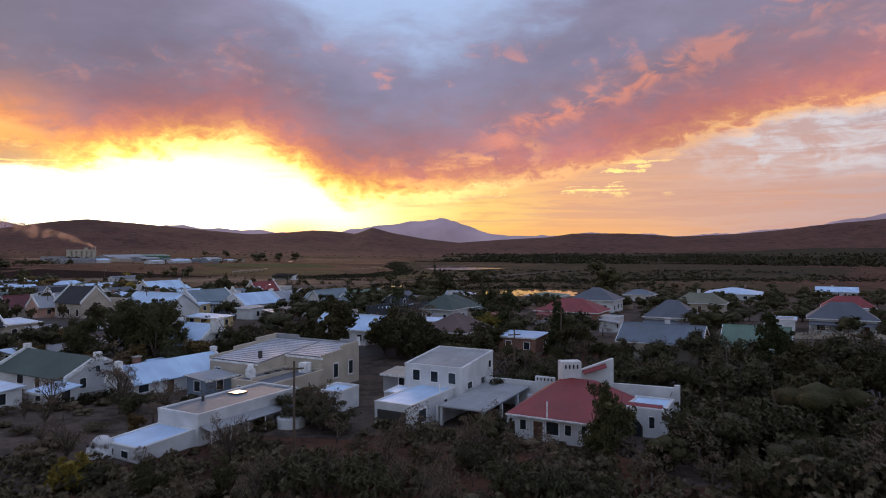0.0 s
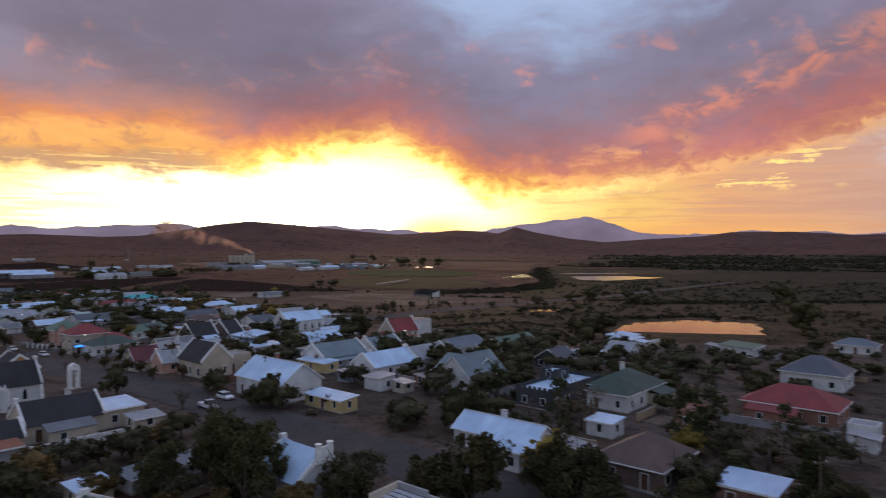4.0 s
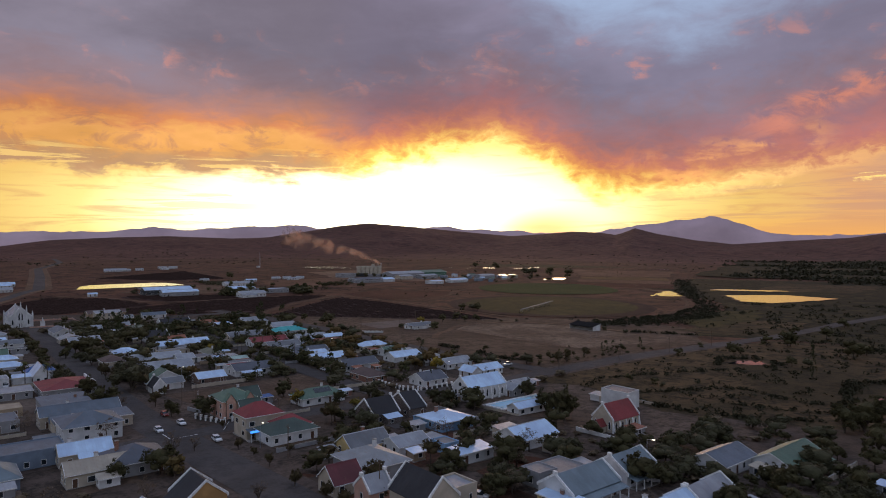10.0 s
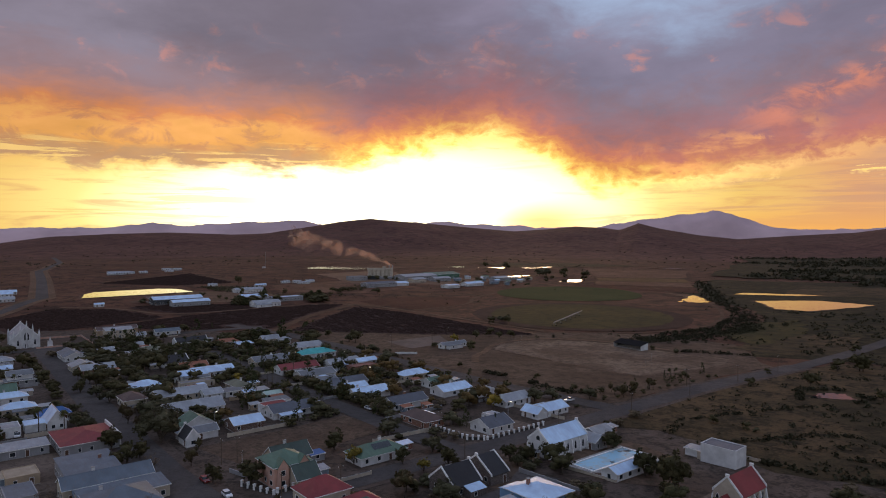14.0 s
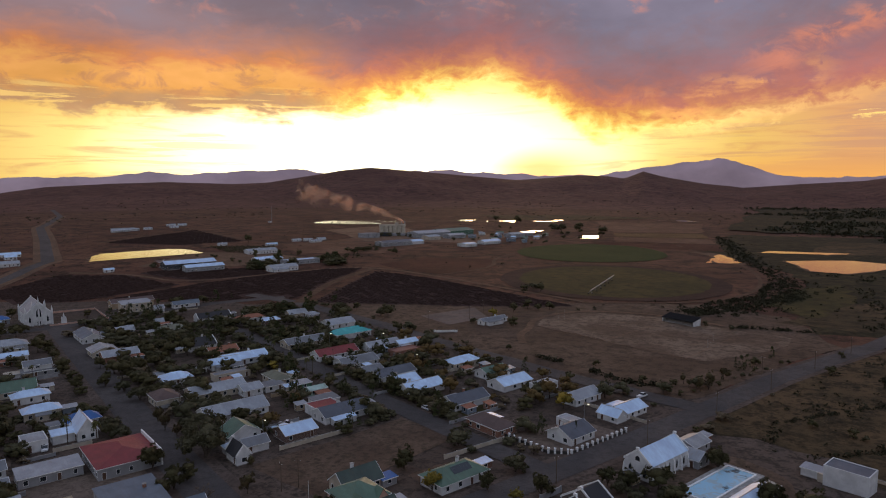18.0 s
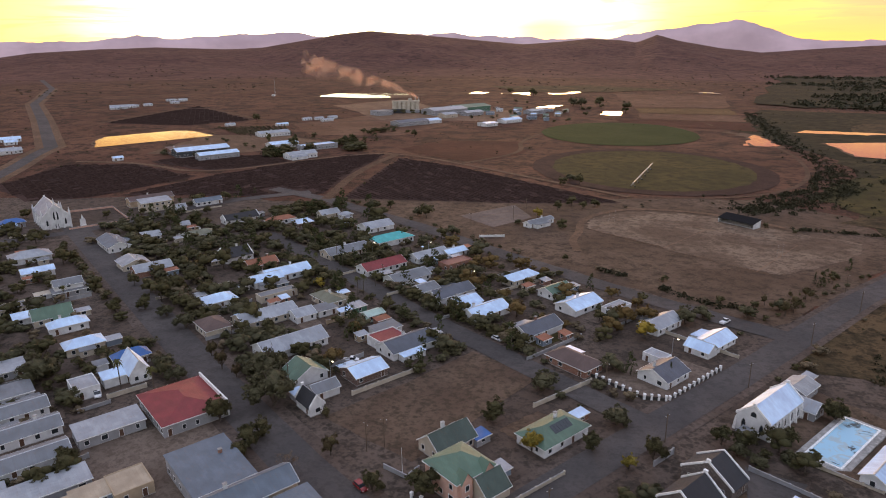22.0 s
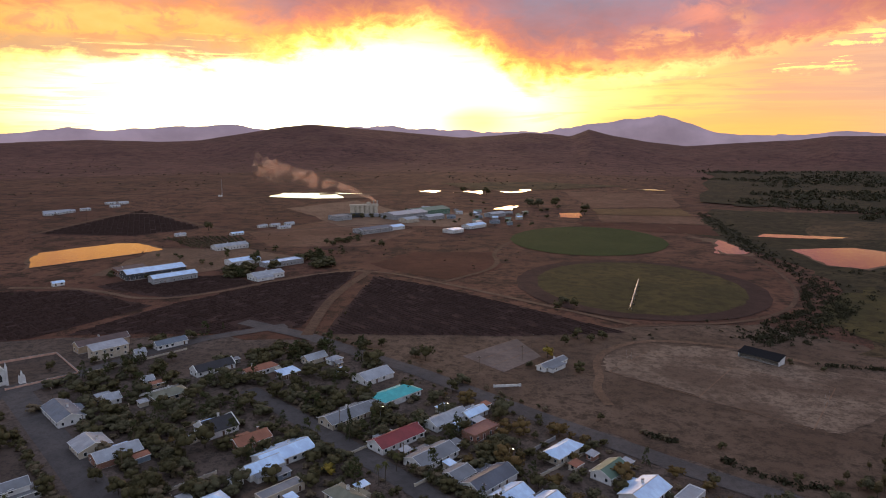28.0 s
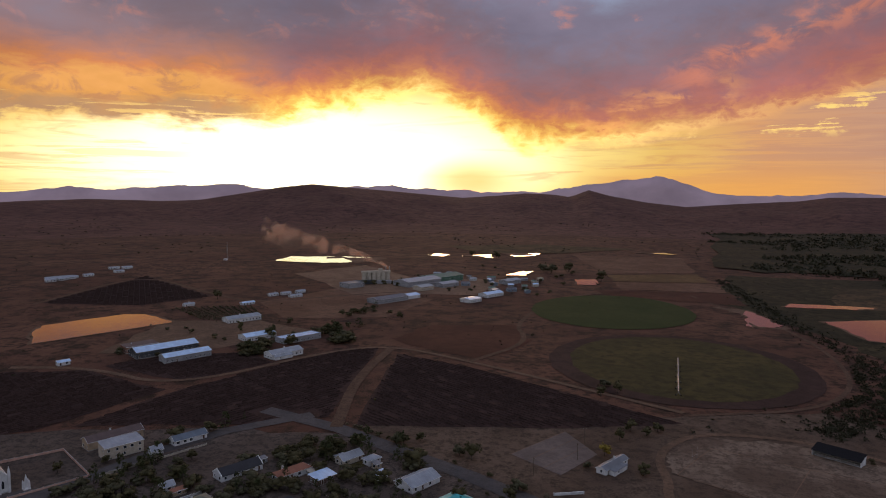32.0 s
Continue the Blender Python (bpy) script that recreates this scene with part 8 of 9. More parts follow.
for line, wide, tall in (([(-70, 307), (-50, 297), (-36, 295), (-14, 300)], 1.6, 1.8), ([(-72, 322), (-53, 337), (-34, 345), (-18, 331), (6, 322)], 1.8, 1.5), ([(-40, 318), (-20, 312), (2, 316)], 1.6, 1.5),
                         ([(-90, 344), (-60, 372), (-30, 392)], 1.5, 1.2), ([(-190, 531), (-147, 537), (-116, 525), (-92, 514), (-54, 516)], 2.2, 2.0), ([(-185, 404), (-172, 399)], 1.6, 2.0), ([(-157, 389), (-138, 376), (-126, 377)], 1.8, 2.2),
                         ([(-42, 398), (-40, 420), (-24, 424), (-14, 410), (-22, 398)], 2.2, 2.0), ([(-4, 318), (8, 372), (50, 392), (84, 376)], 2.6, 2.2), ([(20, 470), (120, 520), (260, 560)], 4.0, 2.6), ([(-110, 590), (-70, 640), (-62, 700)], 4.0, 2.4)):
    for (ax, ay), (bx, by) in zip(line, line[1:]):
        for i in range(int(math.hypot(bx - ax, by - ay) / 0.9)):
            k, h = rnd.random(), tall * rnd.uniform(0.5, 1.1)
            x, y = ax + (bx - ax) * k + rnd.gauss(0, wide * 0.5), ay + (by - ay) * k + rnd.gauss(0, wide * 0.5)
            if road_gap(x, y) > 1.5:
                bush_into(mb, rnd, x, y, ground_z(x, y), h * 0.8, h, 14, h * 0.24)
tagged(part("river_woods", mb, LEAF["thicket"]), "dark riverside thicket and far woods", "woods", kind="stuff")
mb, rnd = Mb(), random.Random(94)
for i in range(1500):
    a, d = rnd.uniform(-62, 12), rnd.uniform(1500, 2900)
    if noise.noise(Vector((a / 6, d / 220, 3))) < 0.05:
        continue
    x, y = CX + d * math.sin(radians(a)), CY + d * math.cos(radians(a))
    h = rnd.uniform(1.5, 3.5)
    bush_into(mb, rnd, x, y, ground_z(x, y), h * 1.2, h, 10, h * 0.3)
tagged(part("hill_thicket", mb, LEAF["thicket"]), "dark thicket on the foot of the hills", "scrub", kind="stuff")


# ---- trees ----
bm = bmesh.new()
bmesh.ops.create_icosphere(bm, subdivisions=1, radius=1.0)
BALL_V, BALL_F = [v.co.copy() for v in bm.verts], [tuple(v.index for v in q.verts) for q in bm.faces]
bm.free()


def tree_meshes(kind, seed, far=0, fine=False):
    """Trunk with limbs, and a crown of leaf clumps; about 8 m tall."""
    rnd, t, c = random.Random(seed), Mb(), Mb()
    if kind == "palm":
        t.tube((0, 0, 0), (0.15, 0.1, 6.6), 0.24, 0.17, 8)
        for i in range(26):
            a, up = 6.283 * i / 26 + rnd.uniform(-0.1, 0.1), rnd.uniform(-0.35, 0.75)
            p, prev = Vector((0.15, 0.1, 6.6)), None
            for j in range(6):
                k = j / 5
                q = p + Vector((math.cos(a) * 1.9 * k, math.sin(a) * 1.9 * k, up * 1.9 * k - 1.5 * k * k))
                w = Vector((-math.sin(a), math.cos(a), 0)) * 0.34 * (1 - k * 0.8)
                n = len(c.v)
                c.v += [tuple(q - w - Vector((0, 0, 0.12))), tuple(q), tuple(q + w - Vector((0, 0, 0.12)))]
                if prev is not None:
                    c.f += [(prev, prev + 1, n + 1, n), (prev + 1, prev + 2, n + 2, n + 1)]
                prev = n
        return t, c
    clumps = []
    if kind in ("cypress", "pine"):
        t.tube((0, 0, 0), (0, 0, 6.8), 0.22, 0.05, 7)
        for i in range(60):
            k = rnd.random()
            z = 0.6 + 7.2 * k
            r = (2.7 * (1 - k) ** 0.6 + 0.25) * rnd.uniform(0.5, 1.0) if kind == "pine" else 2.6 * math.sin(min(1, k * 1.2 + 0.15) * 3.0) ** 0.5 * rnd.uniform(0.5, 1) * (1 - 0.4 * k)
            a = rnd.uniform(0, 6.283)
            clumps.append((Vector((r * math.cos(a), r * math.sin(a), z)), rnd.uniform(0.55, 0.95)))
    elif kind == "reed":
        for i in range(260):
            a, r = rnd.uniform(0, 6.283), 3.2 * rnd.random() ** 0.5
            p = Vector((r * math.cos(a), r * math.sin(a), 0))
            tip = p + Vector((rnd.uniform(-1.4, 1.4), rnd.uniform(-1.4, 1.4), rnd.uniform(4.5, 8)))
            w = Vector((rnd.uniform(-1, 1), rnd.uniform(-1, 1), 0)).normalized() * 0.14
            n = len(c.v)
            c.v += [tuple(p - w), tuple(p + w), tuple(p.lerp(tip, 0.6) + w * 1.3), tuple(tip), tuple(p.lerp(tip, 0.6) - w * 1.3)]
            c.f.append((n, n + 1, n + 2, n + 3, n + 4))
        t.tube((0, 0, 0), (0, 0, 1.5), 0.2, 0.1, 5)
        return t, c
    else:
        base = {"gum": 1.8, "bush": 0.1, "small": 1.5, "bare": 1.5}.get(kind, 0.7)
        t.tube((0, 0, -0.2), (rnd.uniform(-0.2, 0.2), 0.1, base), 0.26, 0.19, 8)
        limbs = 7 if kind != "bare" else 11
        for i in range(limbs):
            a = 6.283 * i / limbs + rnd.uniform(-0.4, 0.4)
            r, z = rnd.uniform(0.8, 2.3), rnd.uniform(base + 1.4, 6.6)
            end = Vector((r * math.cos(a), r * math.sin(a), z))
            knee = Vector((0, 0.1, base)).lerp(end, 0.5) + Vector((0, 0, 0.4))
            t.tube((0, 0.1, base - 0.2), knee, 0.13, 0.09, 6)
            t.tube(knee, end, 0.09, 0.03, 5)
            for _ in range(4 if kind == "bare" else 1):
                tip = end + Vector((rnd.uniform(-1, 1), rnd.uniform(-1, 1), rnd.uniform(0.1, 1.2)))
                t.tube(knee.lerp(end, rnd.uniform(0.3, 1)), tip, 0.04, 0.012, 4)
        n = {"bare": 24, "gum": 58, "bush": 40, "small": 42}.get(kind, 56)
        lobes = []
        if kind == "gum":
            lobes = [(Vector((rnd.uniform(-1.5, 1.5), rnd.uniform(-1.5, 1.5), 2.6 + 0.75 * i)), rnd.uniform(1.0, 1.5)) for i in range(6)]
        elif kind == "small":
            lobes = [(Vector((rnd.uniform(-0.9, 0.9), rnd.uniform(-0.9, 0.9), rnd.uniform(4.0, 5.8))), rnd.uniform(1.7, 2.2)) for i in range(4)]
        else:
            flatter = 0.75 if kind == "olive" else 1.0
            lobes = [(Vector((rnd.uniform(-0.4, 0.4), rnd.uniform(-0.4, 0.4), base + 4.2 * flatter)), rnd.uniform(1.9, 2.4))]
            for i in range(5):
                a, q = 6.283 * (i + rnd.uniform(-0.3, 0.3)) / 5, rnd.uniform(1.2, 1.9)
                lobes.append((Vector((q * math.cos(a), q * math.sin(a), base + rnd.uniform(1.6, 4.6) * flatter)), rnd.uniform(1.2, 1.8)))
        for i in range(n):
            o, R = lobes[i % len(lobes)]
            d = Vector((rnd.gauss(0, 1), rnd.gauss(0, 1), rnd.gauss(0, 0.85))).normalized()
            p = o + d * R * (rnd.uniform(0.55, 1.0) if fine or kind == "bare" else rnd.uniform(0.8, 1.06))
            p.z = min(7.7, max(base * 0.5, p.z))
            clumps.append((p, rnd.uniform(0.45, 0.9) * (1.0 if fine or kind == "bare" else 0.75)))
    if far:
        clumps = clumps[::2] if len(clumps) > 30 else clumps
    if kind not in ("bare", "cypress", "pine"):
        for o, R in lobes:
            k = 0.42 if fine else 0.8
            z0 = max(R * 0.8 + 0.1, o.z)
            shift = Vector((rnd.uniform(0, 50), rnd.uniform(0, 50), 0))
            lump = [v * R * k * (0.92 + 0.34 * noise.noise(v * 1.9 + shift) + rnd.uniform(-0.08, 0.08)) for v in BALL_V]
            c.add([(o.x + v.x, o.y + v.y, max(0.15, z0 + v.z * 0.88)) for v in lump], BALL_F)
    leaf = {"bare": 0.13, "cypress": 0.24, "pine": 0.24, "gum": 0.20}.get(kind, 0.24) * (1.4 if far == 9 else 1.1 if far else 0.8 if fine else 0.95)
    each = far if far else 66 if fine else 26
    for p, R in clumps:
        for _ in range(each):
            d = Vector((rnd.gauss(0, 1), rnd.gauss(0, 1), rnd.gauss(0, 0.8)))
            q = p + d.normalized() * R * rnd.random() ** 0.4
            n1 = Vector((rnd.gauss(0, 1), rnd.gauss(0, 1), rnd.gauss(0, 1))).normalized()
            n2 = n1.cross(Vector((rnd.gauss(0, 1), rnd.gauss(0, 1), rnd.gauss(0, 1)))).normalized()
            a, b = n1 * leaf * rnd.uniform(0.7, 1.5), n2 * leaf * rnd.uniform(0.7, 1.3)
            if fine and kind in ("bush", "bare", "olive"):
                a, b = (n1 + Vector((0, 0, 0.5))) * leaf * rnd.uniform(0.9, 1.8), b * 0.6
            n = len(c.v)
            c.v += [tuple(q - a), tuple(q - b), tuple(q + a * 0.7 + b)]
            c.f.append((n, n + 1, n + 2))
    return t, c


TREE_WORDS = {"round": "dark green bushy garden tree", "olive": "grey-green spreading garden tree", "small": "small clipped purple-brown street tree", "pine": "dark conical pine tree", "cypress": "slim dark cypress tree", "palm": "tall palm tree with drooping fronds", "autumn": "rusty brown autumn garden tree", "yellow": "yellow-green autumn garden tree", "bare": "thin grey half-bare tree", "gum": "tall feathery gum tree", "bush": "low dry grey-green garden bush", "reed": "clump of tall dry reeds"}
KIND_NAME = {"palm": "palm_tree", "bush": "bush", "reed": "reed_clump"}
PROTO, REST = {}, {}


def tree(kind, x, y, h, r, turn=None):
    if y > 300 and kind != "palm":
        REST.setdefault(kind, []).append((x, y, h, r))
        return None
    rnd = random.Random(int(x * 13 + y * 7))
    s = rnd.randrange(3)
    fine = y < 120 and -70 < x < 110
    if (kind, s, fine) not in PROTO:
        t, c = tree_meshes(kind, 300 + s * 17 + sum(map(ord, kind)), 0, fine)
        e = thing(KIND_NAME.get(kind, "tree"), Matrix(), TREE_WORDS[kind], "tree" if kind not in ("bush", "reed") else kind, "trees of the town")
        part("trunk", t, BARK, e)
        part("crown", c, LEAF[kind], e)
        PROTO[kind, s, fine] = e
    else:
        e = None
    m = pose(x, y, ground_z(x, y), 0, 0, rnd.uniform(0, 360))
    k = Matrix.Diagonal((r / 3.1, r / 3.1, h / 8.0, 1))
    if e is None:
        e = copy_thing(PROTO[kind, s, fine], Matrix())
    e.matrix_world = m @ k
    return e


tree("round", -518.8, 383.7, 8.0, 3.4)
tree("round", -473.0, 400.2, 6.4, 2.7)
tree("round", -431.8, 377.1, 7.1, 3.0)
tree("round", -459.3, 414.5, 5.8, 2.4)
tree("round", -420.4, 384.6, 7.7, 3.3)
tree("round", -420.1, 326.5, 10.1, 4.2)
tree("round", -376.8, 305.6, 8.4, 3.5)
tree("bush", -436.7, 357.2, 5.9, 4.1)
tree("round", -408.4, 304.2, 6.1, 2.6)
tree("round", -351.1, 291.0, 6.6, 2.8)
tree("round", -366.4, 316.1, 6.9, 2.9)
tree("round", -352.8, 311.2, 9.0, 3.8)
tree("round", -341.3, 305.0, 10.8, 4.5)
tree("round", -342.1, 315.2, 10.2, 4.3)
tree("olive", -328.5, 293.9, 6.6, 3.4)
tree("olive", -314.3, 288.0, 7.8, 4.1)
tree("round", -331.2, 302.9, 7.2, 3.0)
tree("round", -341.3, 296.3, 7.2, 3.0)
tree("round", -348.0, 339.5, 11.3, 4.8)
tree("round", -345.8, 348.1, 11.6, 4.9)
tree("olive", -364.5, 353.6, 7.4, 3.8)
tree("round", -293.8, 300.6, 10.5, 4.4)
tree("olive", -317.2, 327.6, 8.5, 4.4)
tree("palm", -378.5, 292.4, 7.8, 1.7)
tree("olive", -288.4, 255.5, 6.7, 3.5)
tree("olive", -298.3, 260.7, 6.5, 3.4)
tree("olive", -314.3, 270.7, 5.5, 2.9)
tree("small", -290.0, 272.7, 6.2, 2.2)
tree("small", -280.8, 266.5, 6.9, 2.5)
tree("small", -273.3, 263.9, 5.3, 1.9)
tree("olive", -266.1, 267.3, 11.9, 6.2)
tree("olive", -252.8, 253.9, 14.8, 7.7)
tree("round", -261.7, 242.0, 8.9, 3.7)
tree("round", -246.2, 233.8, 7.4, 3.1)
tree("round", -246.4, 239.2, 6.7, 2.8)
tree("round", -281.9, 211.9, 6.9, 2.9)
tree("olive", -327.4, 240.9, 11.4, 5.9)
tree("palm", -300.7, 245.9, 11.5, 2.5)
tree("palm", -287.4, 245.5, 11.8, 2.6)
tree("small", -225.5, 238.8, 6.5, 2.3)
tree("pine", -343.4, 452.3, 15.9, 4.8)
tree("pine", -326.1, 454.5, 14.1, 4.2)
tree("cypress", -294.5, 366.9, 15.0, 2.0)
tree("round", -317.3, 388.9, 7.8, 3.3)
tree("round", -293.6, 463.6, 10.7, 4.5)
tree("round", -324.3, 479.6, 6.8, 2.8)
tree("olive", -300.6, 467.6, 7.5, 3.9)
tree("olive", -267.2, 437.6, 8.3, 4.3)
tree("olive", -242.3, 407.0, 11.2, 5.8)
tree("round", -269.3, 426.1, 8.1, 3.4)
tree("round", -340.5, 411.2, 8.4, 3.5)
tree("round", -287.6, 390.5, 6.2, 2.6)
tree("round", -288.5, 419.2, 8.7, 3.7)
tree("olive", -274.0, 414.3, 7.9, 4.1)
tree("palm", -272.1, 339.7, 9.3, 2.1)
tree("palm", -270.0, 340.5, 10.5, 2.3)
tree("palm", -274.9, 329.5, 7.9, 1.7)
tree("palm", -305.9, 362.7, 9.0, 2.0)
tree("palm", -269.6, 350.4, 8.4, 1.8)
tree("yellow", -291.5, 342.4, 5.4, 2.6)
tree("olive", -237.7, 334.6, 7.3, 3.8)
tree("round", -228.9, 335.1, 7.2, 3.0)
tree("round", -223.9, 331.6, 8.2, 3.4)
tree("autumn", -234.8, 366.6, 9.2, 4.1)
tree("olive", -229.1, 372.2, 4.8, 2.5)
tree("round", -226.4, 404.1, 4.7, 2.0)
tree("round", -225.7, 509.8, 7.7, 3.2)
tree("yellow", -232.7, 486.4, 7.4, 3.5)
tree("round", -214.7, 468.3, 7.6, 3.2)
tree("round", -251.4, 324.1, 8.7, 3.6)
tree("olive", -244.6, 323.9, 7.1, 3.7)
tree("autumn", -254.6, 305.4, 6.1, 2.7)
tree("round", -227.0, 306.6, 6.9, 2.9)
tree("olive", -219.7, 303.7, 9.0, 4.7)
tree("round", -250.9, 277.7, 4.6, 1.9)
tree("olive", -183.5, 288.7, 7.8, 4.1)
tree("round", -192.6, 267.5, 7.8, 3.3)
tree("yellow", -179.4, 256.8, 6.2, 3.0)
tree("olive", -161.6, 276.4, 7.3, 3.8)
tree("pine", -184.6, 378.4, 7.0, 2.1)
tree("olive", -171.3, 345.9, 8.4, 4.3)
tree("round", -176.3, 346.6, 5.9, 2.5)
tree("round", -163.1, 367.8, 6.1, 2.6)
tree("yellow", -159.4, 336.1, 7.9, 3.8)
tree("olive", -147.1, 354.9, 8.9, 4.6)
tree("olive", -141.0, 362.3, 7.5, 3.9)
tree("olive", -126.2, 367.8, 7.3, 3.8)
tree("olive", -113.9, 380.4, 6.4, 3.3)
tree("pine", -161.0, 307.4, 7.7, 2.3)
tree("cypress", -149.7, 306.3, 7.0, 0.9)
tree("round", -151.1, 263.4, 7.4, 3.1)
tree("round", -165.6, 261.9, 6.1, 2.6)
tree("yellow", -156.3, 256.7, 4.7, 2.2)
tree("olive", -166.8, 308.9, 8.2, 4.3)
tree("olive", -132.1, 271.7, 5.0, 2.6)
tree("round", -126.2, 272.6, 3.3, 1.4)
tree("round", -107.7, 298.2, 8.3, 3.5)
tree("bush", -110.4, 330.1, 4.0, 2.8)
tree("bush", -105.3, 343.5, 4.2, 2.9)
tree("small", -109.4, 379.3, 8.4, 3.0)
tree("small", -103.4, 395.7, 6.1, 2.2)
tree("pine", -95.7, 414.5, 6.9, 2.1)
tree("small", -90.8, 419.7, 4.6, 1.6)
tree("small", -112.6, 375.4, 7.3, 2.6)
tree("small", -101.7, 394.6, 5.6, 2.0)
tree("round", -87.8, 265.9, 12.4, 5.2)
tree("round", -96.0, 276.0, 8.7, 3.6)
tree("round", -130.3, 276.0, 6.9, 2.9)
tree("round", -135.9, 276.1, 6.2, 2.6)
tree("olive", -51.4, 221.0, 7.7, 4.0)
tree("round", -32.0, 214.8, 8.0, 3.4)
tree("round", -34.1, 222.3, 5.8, 2.5)
tree("olive", -23.6, 210.7, 6.1, 3.2)
tree("olive", -17.6, 217.5, 5.3, 2.8)
tree("round", -3.3, 290.0, 12.0, 5.0)
tree("round", 1.1, 293.9, 12.3, 5.2)
tree("olive", -5.5, 302.5, 5.9, 3.1)
tree("olive", -25.5, 288.3, 4.9, 2.5)
tree("olive", -34.0, 281.3, 5.3, 2.8)
tree("bush", -43.9, 281.1, 4.1, 2.9)
tree("olive", -88.7, 201.7, 6.2, 3.2)
tree("round", -87.6, 191.1, 5.7, 2.4)
tree("olive", -71.5, 236.0, 3.7, 1.9)
tree("small", -162.7, 204.9, 3.8, 1.4)
tree("small", -154.5, 200.8, 3.0, 1.1)
tree("small", -145.1, 194.6, 3.6, 1.3)
tree("small", -130.5, 183.8, 4.4, 1.6)
tree("small", -119.3, 178.4, 4.6, 1.7)
tree("small", -113.3, 175.7, 4.7, 1.7)
tree("small", -106.2, 170.4, 3.8, 1.4)
tree("bare", -176.2, 195.6, 7.2, 3.0)
tree("bare", -173.5, 200.5, 4.7, 2.0)
tree("autumn", -163.1, 182.8, 6.1, 2.8)
tree("round", -173.7, 175.6, 6.0, 2.5)
tree("round", -209.4, 229.7, 6.5, 2.7)
tree("round", -197.8, 231.6, 8.7, 3.7)
tree("round", -2.4, 483.7, 10.5, 4.4)
tree("round", 21.3, 443.3, 12.7, 5.3)
tree("autumn", -166.8, 345.9, 9.2, 4.1)
tree("bare", -108.9, 184.5, 3.7, 1.6)
tree("olive", -14.6, 72.6, 5.4, 3.6)
tree("olive", -11.5, 69.5, 3.4, 2.6)
tree("round", -23.4, 140.9, 9.6, 4.0)
tree("round", -27.4, 142.8, 7.3, 3.1)
tree("round", -6.8, 114.4, 10.0, 4.2)
tree("round", -10.3, 115.6, 8.4, 3.5)
tree("round", -3.8, 113.8, 7.6, 3.2)
for x, y, h, r in ((-57.0, 104.5, 8.0, 3.4), (-53.5, 111.0, 10.2, 4.0), (-49.8, 109.5, 11.0, 4.2), (-48.6, 112.5, 9.0, 3.4), (-65.5, 104.0, 5.0, 3.2), (-55.0, 104.0, 5.5, 3.4), (-47.0, 106.0, 6.5, 1.6)):
    tree("gum" if h > 7 else "olive", x, y, h, r)
for x, y, h, r in ((-23.5, 109.5, 8.0, 4.6), (-27.5, 104.5, 4.6, 3.2), (-2.5, 103.0, 9.0, 4.8), (4.0, 106.0, 8.0, 4.4), (10.5, 98.0, 5.6, 3.6), (16.5, 93.0, 5.6, 3.6), (24.5, 96.5, 5.4, 3.8), (29.5, 88.5, 5.5, 3.8), (34.5, 83.0, 6.0, 4.2), (40.5, 78.5, 6.6, 4.6), (33.0, 73.5, 5.6, 4.0), (46.5, 84.0, 6.6, 4.4), (30.0, 66.5, 5.0, 3.6), (39.0, 68.5, 5.6, 4.2), (49.0, 66.0, 6.0, 4.4), (56.5, 76.0, 6.6, 4.6)):
    tree("olive" if x > 12 else "round", x, y, h, r)
tree("gum", -45.6, 105.8, 11.2, 3.8)
tree("gum", -51.1, 106.9, 9.1, 3.1)
tree("gum", -44.0, 108.5, 7.2, 2.4)
tree("gum", -48.4, 106.9, 10.1, 3.4)
tree("yellow", -72.8, 117.5, 3.7, 1.8)
tree("autumn", -74.3, 114.4, 3.6, 1.6)
tree("gum", 14.9, 58.9, 7.7, 2.6)
tree("gum", 14.0, 59.3, 5.6, 1.9)
tree("olive", 5.0, 68.4, 3.2, 1.6)
tree("round", 100.8, 426.9, 20.0, 8.4)
tree("pine", 43.5, 88.3, 9.7, 2.9)
tree("round", 41.6, 89.0, 7.6, 3.2)
tree("olive", 42.5, 96.3, 5.1, 2.7)
tree("olive", 41.6, 104.3, 5.1, 2.6)
tree("olive", 25.4, 58.8, 7.8, 4.1)
tree("olive", 30.5, 58.8, 8.4, 4.4)
tree("olive", 34.5, 58.8, 7.9, 4.1)
tree("olive", 23.6, 61.8, 5.8, 3.0)
tree("olive", 23.5, 48.5, 5.6, 2.9)
tree("olive", 27.5, 49.0, 5.9, 3.1)
tree("olive", 37.8, 59.3, 5.6, 2.9)
tree("round", 48.9, 73.6, 8.2, 3.4)
tree("round", 15.7, 96.3, 5.3, 2.2)
tree("round", 12.6, 100.8, 4.2, 1.8)
tree("bare", 21.8, 105.8, 5.2, 2.2)
tree("yellow", 8.6, 132.1, 6.1, 2.9)
tree("bare", 29.5, 105.8, 4.9, 2.1)
tree("olive", 34.4, 104.3, 4.2, 2.2)
tree("bare", -8.0, 48.5, 4.6, 1.9)
tree("olive", -10.1, 48.5, 6.0, 3.1)
tree("bare", -13.6, 49.0, 4.4, 1.8)
tree("bare", -4.0, 49.6, 4.5, 1.9)
tree("bare", -0.2, 49.0, 4.4, 1.8)
tree("olive", 5.0, 50.2, 4.3, 2.2)
tree("olive", 8.1, 48.5, 4.4, 2.3)
tree("olive", 10.9, 47.9, 3.7, 1.9)
tree("round", -21.3, 48.5, 3.9, 1.7)
tree("round", -17.1, 50.8, 3.4, 1.4)
tree("yellow", -29.5, 52.0, 3.6, 1.7)
tree("olive", -28.2, 52.0, 2.7, 1.4)
tree("bush", -33.8, 56.1, 3.8, 2.7)
tree("round", 59.9, 104.3, 4.2, 1.8)
